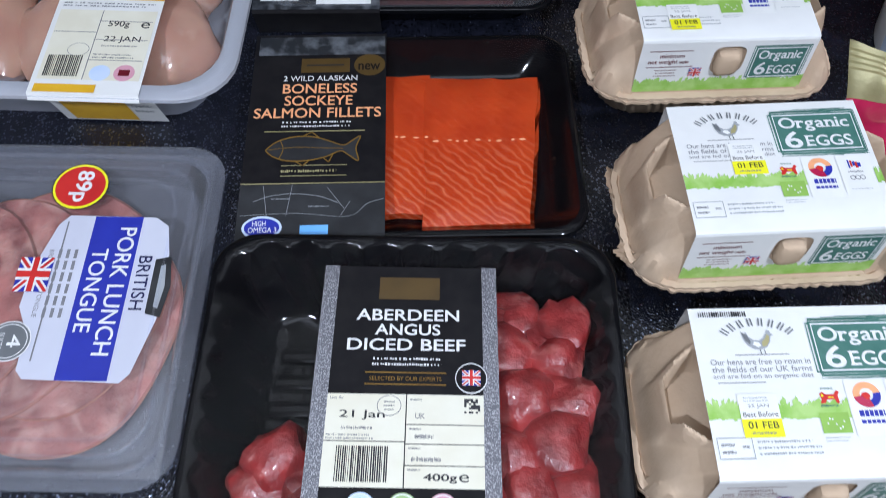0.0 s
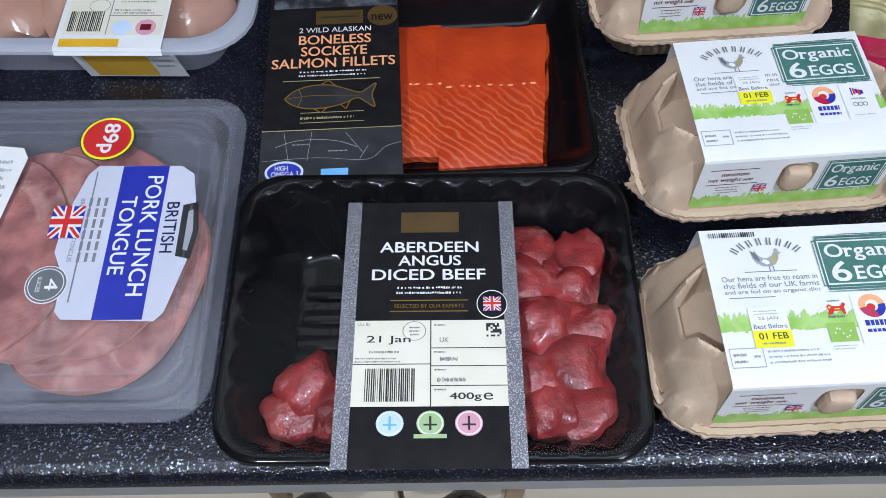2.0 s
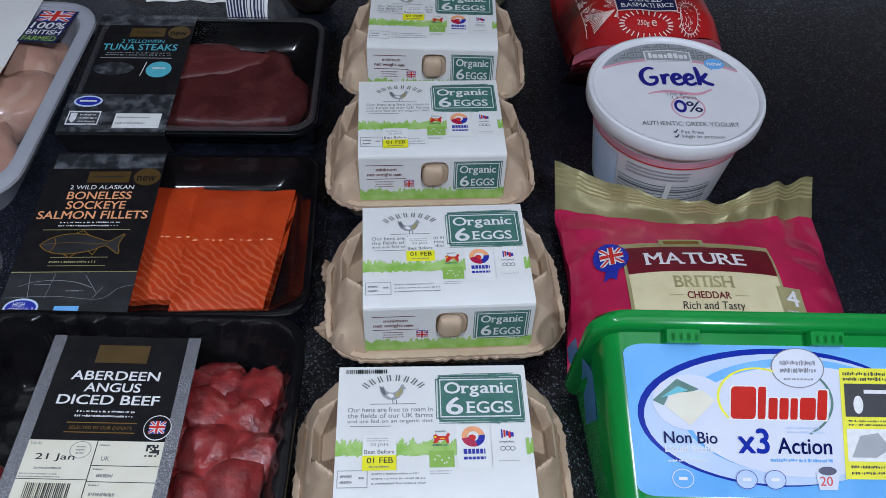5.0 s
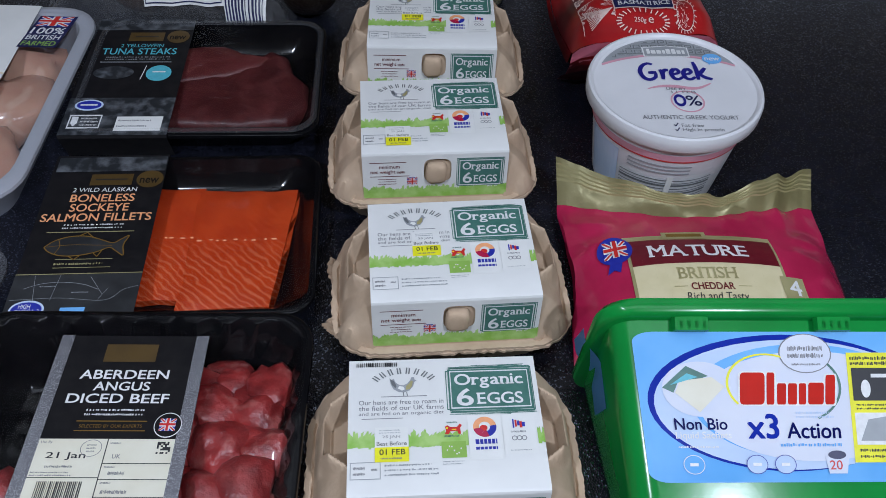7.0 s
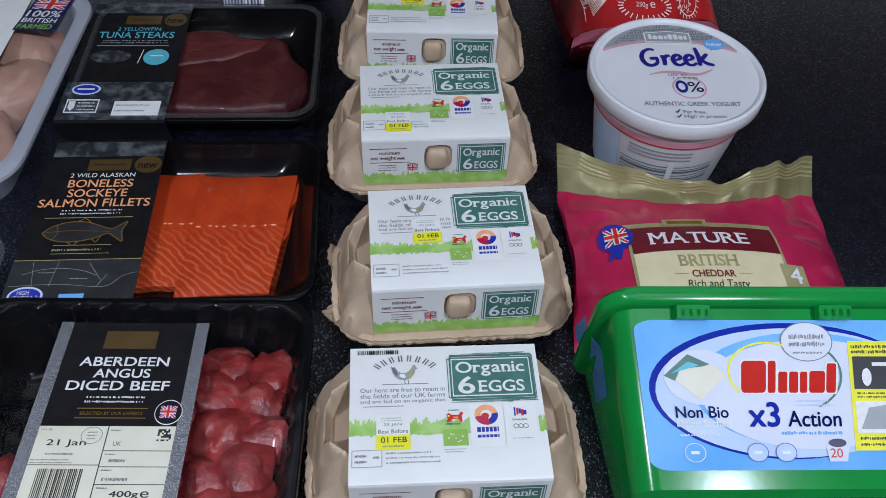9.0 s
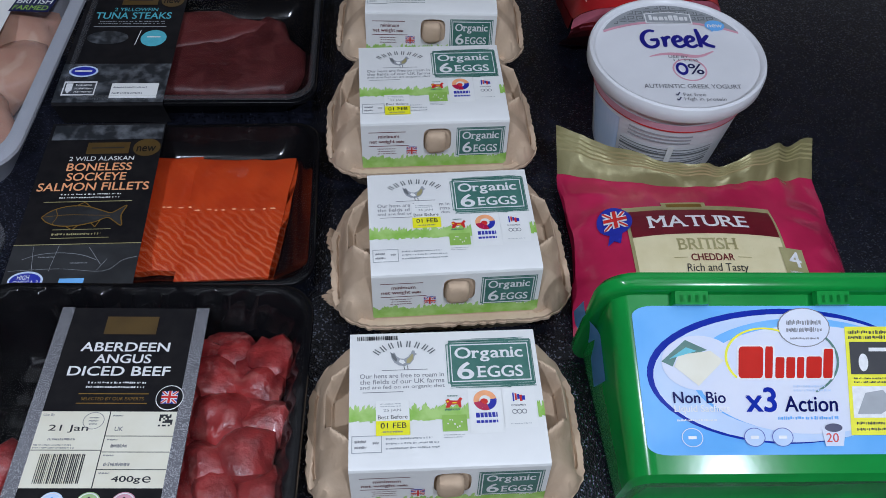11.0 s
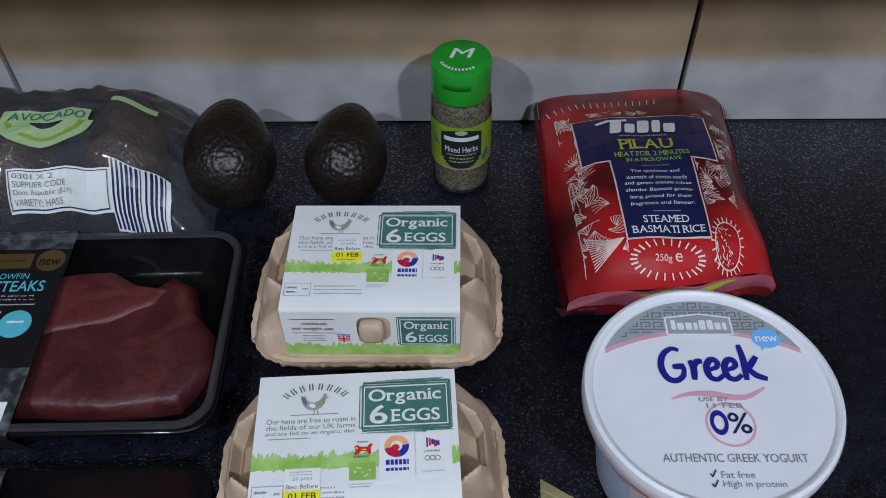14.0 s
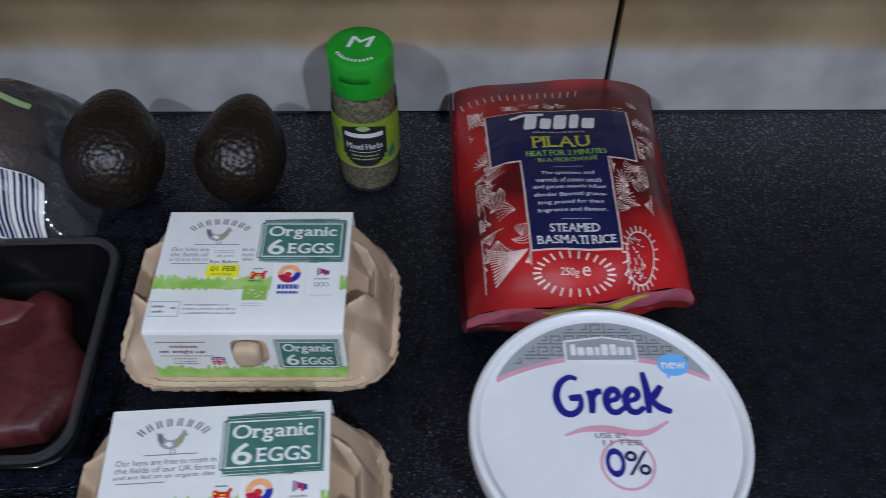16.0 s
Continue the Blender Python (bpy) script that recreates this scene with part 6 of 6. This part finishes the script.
for k, (a, b) in enumerate(zip(sweep, sweep[1:])):
    p.stroke(PINK, [a, b], 0.0008 + 0.0026 * math.sin(math.pi * (k + 0.5) / len(sweep)), 1)
p.ring(PINK, 0.3925, 0.3015, 0.0118, 0.0118, 0.90, 1, n=40)
p.ring(DEEPBLUE, 0.3872, 0.3022, 0.0042, 0.0066, 0.58, 3, "lettering")
p.text("%", NAVY, 0.3915, 0.2965, 0.4020, 0.3075, 0.01, 3)
p.text("USE BY", TEXTGREY, 0.3800, 0.3135, 0.3940, 0.3160, 0.0, 4, slant=0.02)
p.text("11 FEB", TEXTGREY, 0.3830, 0.3100, 0.4000, 0.3125, 0.0, 4)
p.text("AUTHENTIC GREEK YOGURT", TEXTGREY, 0.3580, 0.2820, 0.4240, 0.2862, 0.004, 3)
p.text("Fat free", TEXTGREY, 0.3830, 0.2742, 0.3980, 0.2775, 0.0, 3)
p.text("High in protein", TEXTGREY, 0.3830, 0.2690, 0.4110, 0.2730, 0.0, 3)
for v in (0.2744, 0.2695):
    p.stroke(NAVY, [(0.3780, v + 0.002), (0.3790, v + 0.0005), (0.3810, v + 0.0038)], 0.0007, 3)
p.done()

# ---- rice pouch ----
rice = thing("rice_pouch", "red foil rice pouch with a navy panel lying on its back", "food pouch", pose(0, 0, 0))


def pouch_foot(u):
    return 0.3950 + 0.020 * u - 0.010 * math.sin(math.pi * u)


def pouch(u, v, h=0.0):
    """u across, v from the foot (towards the room) to the top seal."""
    x0, x1 = 0.3290 - 0.004 * v, 0.4530 + 0.006 * v
    y0, y1 = pouch_foot(u), 0.594
    a = abs(2 * u - 1)
    full = (1 - a ** 4) ** 0.7
    mid = 0.066 + 0.012 * ease(0.0, 0.14, v) - 0.036 * v ** 1.2 + 0.006 * math.sin(math.pi * v)
    edge = (0.052 - 0.010 * u) * max(0.0, 1 - v * 1.8) ** 1.4 + 0.031 * min(1.0, v * 1.5)
    sag = 0.0022 * math.sin(u * 7 + 3) * v ** 3 + 0.0012 * noise.noise(Vector((u * 7, v * 9, 2)))
    return Vector((x0 + (x1 - x0) * u, y0 + (y1 - y0) * v, edge + (mid - edge) * full + sag + h))


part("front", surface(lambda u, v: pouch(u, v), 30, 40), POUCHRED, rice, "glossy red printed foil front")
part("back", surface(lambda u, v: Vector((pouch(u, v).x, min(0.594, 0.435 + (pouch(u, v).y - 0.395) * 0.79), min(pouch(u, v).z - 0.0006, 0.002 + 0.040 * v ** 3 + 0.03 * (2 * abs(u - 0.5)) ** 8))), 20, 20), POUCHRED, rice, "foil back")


def gusset(u, v, h=0.0):
    """The folded bottom: a lip that swells towards the room, then tucks under."""
    foot = pouch(u, 0)
    out = 0.0055 * math.sin(math.pi * min(1.0, v * 1.15)) * (0.55 + 0.45 * math.sin(math.pi * u)) + 0.002 * noise.noise(Vector((u * 8, v * 5, 6)))
    return Vector((foot.x + (u - 0.5) * 0.004 * v, foot.y - out - h + 0.034 * v ** 1.5, foot.z * (1 - v) - 0.0004 + 0.002 * v + 0.5 * h))


part("gusset", surface(lambda u, v: gusset(u, v), 24, 16), PINKFOIL, rice, "folded pale pink bottom gusset")
for s in (0, 1):
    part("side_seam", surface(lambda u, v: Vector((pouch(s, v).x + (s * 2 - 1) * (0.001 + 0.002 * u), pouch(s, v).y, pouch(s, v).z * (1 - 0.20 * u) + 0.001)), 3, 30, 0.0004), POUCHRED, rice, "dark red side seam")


def pl(x, y, h):
    yy = 0.512 + (y - 0.512) * (1.12 if y < 0.512 else 1.0)
    run = (yy - 0.39) / 0.204
    spot = 0.3290 - 0.004 * run + (x + 0.0035 + 0.02 * (0.5 - y) - 0.3290) / 0.1245 * (0.111 + 0.023 * run)
    u = (spot - 0.3290 + 0.004 * run) / (0.124 + 0.010 * run)
    foot = pouch_foot(u)
    return pouch(u, max(0.0, (yy - foot) / (0.594 - foot)), h + 0.0006)


p = Print(rice, pl, 0.0003)
grid_rect(p, POUCHLINE, 0.3430, 0.4960, 0.4295, 0.5490, 1, "panel_outline", 10, 6)
grid_rect(p, POUCHLINE, 0.3600, 0.4300, 0.4120, 0.4960, 1, "panel_outline", 8, 8)
grid_rect(p, NAVY, 0.3440, 0.4970, 0.4285, 0.5480, 2, "navy_panel", 10, 6)
grid_rect(p, NAVY, 0.3610, 0.4310, 0.4110, 0.4970, 2, "navy_panel", 8, 8)
brand_blocks(p, TEXTWHITE, 0.3660, 0.5250, 0.4075, 0.5420, 5, 4, "brand_mark", 0.15, (0, 2, 3))
p.stroke(TEXTWHITE, [(0.358, 0.5395), (0.366, 0.5425), (0.378, 0.5425)], 0.003, 4, "brand_mark")
p.bars(MIDGREY, 0.3700, 0.5190, 0.4020, 0.5230, 1, 4, 4)
p.text("PILAU", YELLOWFOIL, 0.3680, 0.5060, 0.4030, 0.5165, 0.012, 4, serif=True)
p.text("HEAT FOR 2 MINUTES", LIME, 0.3640, 0.4990, 0.4110, 0.5035, 0.006, 4, serif=True)
p.text("IN A MICROWAVE", LIME, 0.3705, 0.4935, 0.4050, 0.4970, 0.006, 4, serif=True)
p.rect(MIDGREY, 0.379, 0.4885, 0.396, 0.4890, 4)
for k, line in enumerate(("The spiciness and", "warmth of cumin seeds", "and garam masala infuse", "slender Basmati grains-", "long prized for their", "fragrance and flavour.")):
    w = 0.0009 * len(line)
    p.text(line, LILAC, 0.3862 - w, 0.4815 - 0.0056 * k, 0.3862 + w, 0.4850 - 0.0056 * k, 0.0, 4, slant=0.01)
p.rect(MIDGREY, 0.379, 0.4490, 0.396, 0.4495, 4)
p.text("STEAMED", TEXTWHITE, 0.3720, 0.4410, 0.4000, 0.4462, 0.008, 4, serif=True)
p.text("BASMATI RICE", TEXTWHITE, 0.3640, 0.4335, 0.4085, 0.4388, 0.008, 4, serif=True)
p.text("250g", POUCHLINE, 0.3760, 0.4175, 0.3865, 0.4215, 0.004, 4)
p.text("e", POUCHLINE, 0.3885, 0.4185, 0.3930, 0.4225, 0.0, 4)
rnd = random.Random(9)
for k in range(26):
    a = 2 * math.pi * k / 26
    p.stroke(POUCHLINE, [(0.384 + 0.019 * math.cos(a), 0.4195 + 0.0062 * math.sin(a)), (0.384 + 0.0235 * math.cos(a), 0.4195 + 0.0098 * math.sin(a))], 0.0009, 3, "line_drawing")
for k in range(22):
    a = 2 * math.pi * k / 22
    p.stroke(POUCHLINE, [(0.422 + 0.0085 * math.cos(a), 0.4290 + 0.013 * math.sin(a)), (0.422 + 0.0110 * math.cos(a), 0.4290 + 0.0165 * math.sin(a))], 0.0007, 3, "line_drawing")
p.ring(POUCHLINE, 0.422, 0.4290, 0.0085, 0.0130, 0.93, 3, "line_drawing")
for k in range(46):
    u = 0.420 + rnd.uniform(-0.006, 0.006)
    v = 0.4290 + rnd.uniform(-0.010, 0.008)
    p.stroke(POUCHLINE, [(u, v), (u + rnd.uniform(-0.002, 0.002), v + rnd.uniform(-0.002, 0.002))], 0.0005, 3, "line_drawing")


def fronds(x0, x1, y0, y1, n, seed, size):
    """Fans of fine curved strokes, as in a line drawing of leaves."""
    r = random.Random(seed)
    for _ in range(n):
        x, y, a, bend = r.uniform(x0, x1), r.uniform(y0, y1), r.uniform(0, 6.3), r.uniform(-0.5, 0.5)
        for j in range(r.randint(4, 7)):
            b, pts = a + 0.28 * j, [(x, y)]
            for _ in range(3):
                b += bend
                q = (min(x1, max(x0, pts[-1][0] + size * math.cos(b))), min(y1, max(y0, pts[-1][1] + size * math.sin(b))))
                if math.dist(pts[-1], q) > 3e-4:
                    pts.append(q)
            if len(pts) > 2:
                p.stroke(POUCHLINE, smooth_line(pts, 3), 0.00040, 3, "line_drawing")


fronds(0.3340, 0.3425, 0.495, 0.560, 12, 3, 0.0030)
fronds(0.3345, 0.3590, 0.450, 0.494, 15, 4, 0.0036)
fronds(0.3345, 0.3600, 0.415, 0.448, 11, 5, 0.0036)
fronds(0.4130, 0.4330, 0.448, 0.496, 15, 6, 0.0034)
fronds(0.4310, 0.4430, 0.500, 0.560, 12, 7, 0.0030)
fronds(0.3500, 0.4280, 0.551, 0.558, 7, 8, 0.0024)
for k in range(16):
    u = 0.332 + 0.0045 * k
    p.stroke(POUCHLINE, [(u, 0.5655), (u - 0.0015 + 0.0002 * k, 0.5735)], 0.0005, 3, "line_drawing")
for k in range(14):
    p.stroke(POUCHLINE, [(0.3360 + 0.0003 * k, 0.4400 - 0.0018 * k), (0.347, 0.4320 - 0.0008 * k), (0.3585, 0.4315)], 0.0006, 3, "line_drawing")
p.done()
g = Print(rice, lambda u, v, h: gusset(u, v, 0.0006 + h))
for i in range(10):
    ua, ub = 0.30 + 0.045 * i, 0.345 + 0.045 * i
    va, vb = (0.03 + 0.09 * math.sin(math.pi * k / 10) for k in (i, i + 1))
    g.poly(YELLOWFOIL, [(ua, 0.02), (ub, 0.02), (ub, vb), (ua, va)], 1, "yellow_fold")
for i in range(16):
    for j in range(5):
        g.rect(POUCHRED, i / 16, 0.19 + 0.16 * j, (i + 1) / 16, 0.35 + 0.16 * j, 1, "red_fold")
g.done()

# ---- herb jar ----
jar = thing("herb_jar", "glass jar of mixed herbs with a bright green cap", "spice jar", pose(0.2685, 0.550, 0))
gl = part("glass", lathe([(0.0170, 0.0), (0.0195, 0.0015), (0.0205, 0.004), (0.0205, 0.073), (0.0195, 0.078), (0.0178, 0.081), (0.0178, 0.086)], 48), GLASS, jar, "clear glass jar")
gl.visible_shadow = False
part("herbs", lathe([(0.0160, 0.0025), (0.0186, 0.004), (0.0190, 0.008), (0.0190, 0.072), (0.0175, 0.078), (0.010, 0.0785), (0.001, 0.079)], 32), HERBS, jar, "dried green-brown mixed herbs")
part("cap", lathe([(0.0188, 0.0805), (0.0196, 0.081), (0.0198, 0.083), (0.0200, 0.1030), (0.0193, 0.1052), (0.0180, 0.1060), (0.010, 0.1062), (0.0005, 0.1062)], 48), CAPGREEN, jar, "bright green screw cap")
part("cap_flap", surface(lambda u, v: Vector(((0.0202 + 0.0006 * math.sin(math.pi * v)) * math.sin(-0.6 + 0.9 * u), -(0.0202 + 0.0006 * math.sin(math.pi * v)) * math.cos(-0.6 + 0.9 * u), 0.094 + 0.004 * v)), 10, 4, 0.0004), CAPGREEN, jar, "thumb lip of the flip cap")
p = Print(jar, lambda u, v, h: (u, v, 0.1064 + h))
p.text("M", TEXTWHITE, -0.0060, -0.0015, 0.0075, 0.0085, 0.012, 1, slant=0.25)
for k in range(11):
    a = radians(205 + 9.5 * k)
    p.poly(TEXTWHITE, [(r * math.cos(b), r * math.sin(b)) for r, b in ((0.0128, a), (0.0150, a), (0.0150, a + 0.10), (0.0128, a + 0.10))], 1, "small_print")
p.done()
cyl = lambda u, v, h: ((0.0208 + h) * math.sin(u), -(0.0208 + h) * math.cos(u), v)
lb = part("label", surface(lambda u, v: Vector(cyl(-1.9 + 3.8 * u, 0.026 + 0.038 * v, 0)), 40, 2), LABELGREEN, jar, "leaf-green wrap-round label")
p = Print(lb, cyl)
p.rect(PALEGOLD, -1.9, 0.0260, 1.9, 0.0275, 1, "print", 40)
for i in range(16):
    ua, ub = -0.70 + 1.4 * i / 16, -0.70 + 1.4 * (i + 1) / 16
    um = abs(ua + ub) / 2
    p.poly(TEXTBLACK, [(ua, 0.0275 + 0.010 * um ** 3 / 0.34), (ub, 0.0275 + 0.010 * um ** 3 / 0.34), (ub, 0.0618 - 0.008 * um ** 2), (ua, 0.0618 - 0.008 * um ** 2)], 1, "dark_panel")
p.rect(TEXTWHITE, -0.58, 0.0525, 0.58, 0.0560, 3, "brand_mark", 12)
p.oval(AVOGREEN, 0.0, 0.0600, 0.20, 0.0020, 3, "leaf_print")
p.text("Mixed Herbs", TEXTWHITE, -0.55, 0.0425, 0.55, 0.0475, 0.01, 3)
p.rect(TEXTWHITE, -0.50, 0.0400, 0.50, 0.0404, 3, "print", 8)
p.bars(AVOGREEN, -0.42, 0.0325, 0.42, 0.0385, 2, 4, 3, align="centre")
p.poly(GREENSIGN, [(0.70, 0.034), (0.95, 0.042), (0.85, 0.036), (1.05, 0.033), (0.80, 0.030)], 2, "leaf_print")
p.poly(GREENSIGN, [(-0.75, 0.044), (-1.05, 0.058), (-0.95, 0.050), (-1.1, 0.046)], 2, "leaf_print")
p.done()


# ---- avocados ----
def avocado_mesh(length, width, seed):
    """A pear-shaped fruit: blunt round end at the origin's side, narrow stem end along +y."""
    bm = bmesh.new()
    bmesh.ops.create_icosphere(bm, subdivisions=4, radius=1)
    for v in bm.verts:
        d = v.co.normalized()
        t = (d.y + 1) / 2
        r = width / 2 * (1 - 0.34 * t ** 2.2) * (1 + 0.025 * noise.noise(d * 1.6 + Vector((seed, 0, 0))) + 0.006 * noise.noise(d * 14 + Vector((seed, 3, 0))))
        s = math.sqrt(max(0.0, 1 - d.y * d.y))
        k = s ** 0.9
        n = Vector((d.x, 0, d.z))
        n = n.normalized() if n.length > 1e-6 else Vector((0, 0, 0))
        v.co = n * (r * k) + Vector((0, d.y * length / 2, 0))
    return bm


def avocado(x, y, z, length, width, seed, turn, tilt, label, parent=None, material=None):
    if parent is None:
        ob = thing("avocado", label, "avocado", pose(x, y, z, tilt, 0, turn), "loose avocados")
        part("skin", avocado_mesh(length, width, seed), material or AVO, ob, "pebbled dark skin")
        part("stem_scar", blob(0, length / 2 - 0.001, 0, 0.0035, 0.0022, 0.0035, seed, 0.2, sub=2), TANWOOD, ob, "dry brown stem stub")
        return ob
    ob = part("avocado", avocado_mesh(length, width, seed), material or AVOBROWN, parent, label)
    ob.matrix_basis = pose(x, y, z, tilt, 0, turn)
    return ob


avocado(0.1075, 0.5400, 0.0340, 0.080, 0.067, 2, 4, 20, "dark ripe avocado lying loose on the worktop")
avocado(0.1885, 0.5420, 0.0315, 0.074, 0.061, 6, -6, 22, "slimmer dark avocado lying loose on the worktop")

bag = thing("avocado_bag", "clear plastic bag holding two avocados with green label", "food bag", pose(0, 0, 0))
avocado(0.0370, 0.5400, 0.0360, 0.088, 0.060, 11, 6, 18, "brown-green avocado in the bag", bag)
avocado(-0.0480, 0.5330, 0.0340, 0.088, 0.060, 15, 50, 8, "brown-green avocado in the bag", bag)


def pillow(u, v, top, calm=1.0):
    x = -0.125 + 0.222 * u
    y = 0.476 + 0.124 * v
    a, b = abs(2 * u - 1), abs(2 * v - 1)
    full = (1 - a ** 3.0) ** 0.7 * (1 - b ** 2.6) ** 0.7
    h = 0.068 * full + calm * 0.003 * noise.noise(Vector((x * 60, y * 60, 2))) * (0.4 + full) + calm * 0.0016 * noise.noise(Vector((x * 150, y * 130, 5)))
    h += calm * 0.0035 * max(0.0, 1 - 3.2 * abs(noise.noise(Vector((x * 34 + y * 20, y * 46 - x * 12, 9))))) * (0.3 + 0.7 * full)
    hump = 0.010 * math.exp(-((x - 0.040) / 0.03) ** 2) + 0.006 * math.exp(-((x + 0.05) / 0.03) ** 2)
    return Vector((x + 0.004 * noise.noise(Vector((y * 50, 1, 1))), y + 0.004 * noise.noise(Vector((x * 50, 7, 1))), max(0.0015, 0.002 + h + hump * full) if top else 0.0012))


ob = part("film", surface(lambda u, v: pillow(u, v, True), 110, 70), BAG, bag, "crinkled clear plastic film", smooth=True)
ob.visible_shadow = False
bx = lambda x, y, h: tuple(pillow((x + 0.125) / 0.222, (y - 0.476) / 0.124, True, 0.25) + Vector((0, -h - 0.0012, h + 0.0022)))
p = Print(bag, bx, 0.0003)
grid_rect(p, PAPER, -0.0250, 0.4835, 0.0420, 0.4990, 2, "white_label", 14, 5)
for v in (0.4843, 0.4978):
    grid_rect(p, NAVY, -0.0238, v, 0.0405, v + 0.0004, 4, "label_border", 14, 1)
for u in (-0.0238, 0.0401):
    grid_rect(p, NAVY, u, 0.4843, u + 0.0005, 0.4982, 4, "label_border", 1, 5)
for k, (line, w) in enumerate((("0301 X 2", 0.026), ("SUPPLIER CODE", 0.034), ("Dom. Republic (JUY)", 0.038), ("VARIETY: HASS", 0.031))):
    p.text(line, TEXTGREY, -0.0215, 0.4948 - 0.0031 * k, -0.0215 + w, 0.4970 - 0.0031 * k, 0.0, 5)
grid_rect(p, PAPER, 0.0420, 0.4790, 0.0760, 0.5040, 2, "barcode_label", 8, 5)
r = random.Random(5)
for k in range(12):
    u = 0.0430 + 0.0027 * k
    grid_rect(p, NAVY, u, 0.4795, u + r.uniform(0.0006, 0.0018), 0.5035, 3, "barcode", 1, 5)
for k in range(16):
    a0, a1 = radians(185 + 10.5 * k), radians(185 + 10.5 * (k + 1))
    p.poly(AVOGREEN, [(-0.002 + rr * 1.0 * math.cos(a), 0.5300 + rr * 0.62 * math.sin(a)) for rr, a in ((0.033, a0), (0.033, a1), (0.012, a1), (0.012, a0))], 2, "green_label")
    p.poly(LABELGREEN, [(-0.002 + rr * 1.0 * math.cos(a), 0.5300 + rr * 0.62 * math.sin(a)) for rr, a in ((0.0265, a0), (0.0265, a1), (0.023, a1), (0.023, a0))], 3, "green_label")
grid_rect(p, AVOGREEN, -0.031, 0.5270, 0.027, 0.5370, 3, "green_label", 12, 3)
p.text("AVOCADO", GREENSIGN, -0.027, 0.5290, 0.024, 0.5352, 0.012, 5)
grid_rect(p, AVOGREEN, 0.036, 0.5470, 0.062, 0.5520, 3, "green_label", 6, 2)
grid_rect(p, PAPER, -0.0830, 0.5040, -0.0520, 0.5250, 3, "brand_label", 6, 4)
grid_rect(p, AVOGREEN, -0.0760, 0.5120, -0.0580, 0.5180, 4, "brand_label", 5, 2)
grid_rect(p, PAPER, -0.0500, 0.5080, -0.0400, 0.5220, 3, "leaf_sticker", 3, 3)
grid_rect(p, CAPGREEN, -0.0475, 0.5120, -0.0425, 0.5180, 4, "leaf_sticker", 2, 2)
p.done()

# ---- wall tiles ----
bm_cache = {}


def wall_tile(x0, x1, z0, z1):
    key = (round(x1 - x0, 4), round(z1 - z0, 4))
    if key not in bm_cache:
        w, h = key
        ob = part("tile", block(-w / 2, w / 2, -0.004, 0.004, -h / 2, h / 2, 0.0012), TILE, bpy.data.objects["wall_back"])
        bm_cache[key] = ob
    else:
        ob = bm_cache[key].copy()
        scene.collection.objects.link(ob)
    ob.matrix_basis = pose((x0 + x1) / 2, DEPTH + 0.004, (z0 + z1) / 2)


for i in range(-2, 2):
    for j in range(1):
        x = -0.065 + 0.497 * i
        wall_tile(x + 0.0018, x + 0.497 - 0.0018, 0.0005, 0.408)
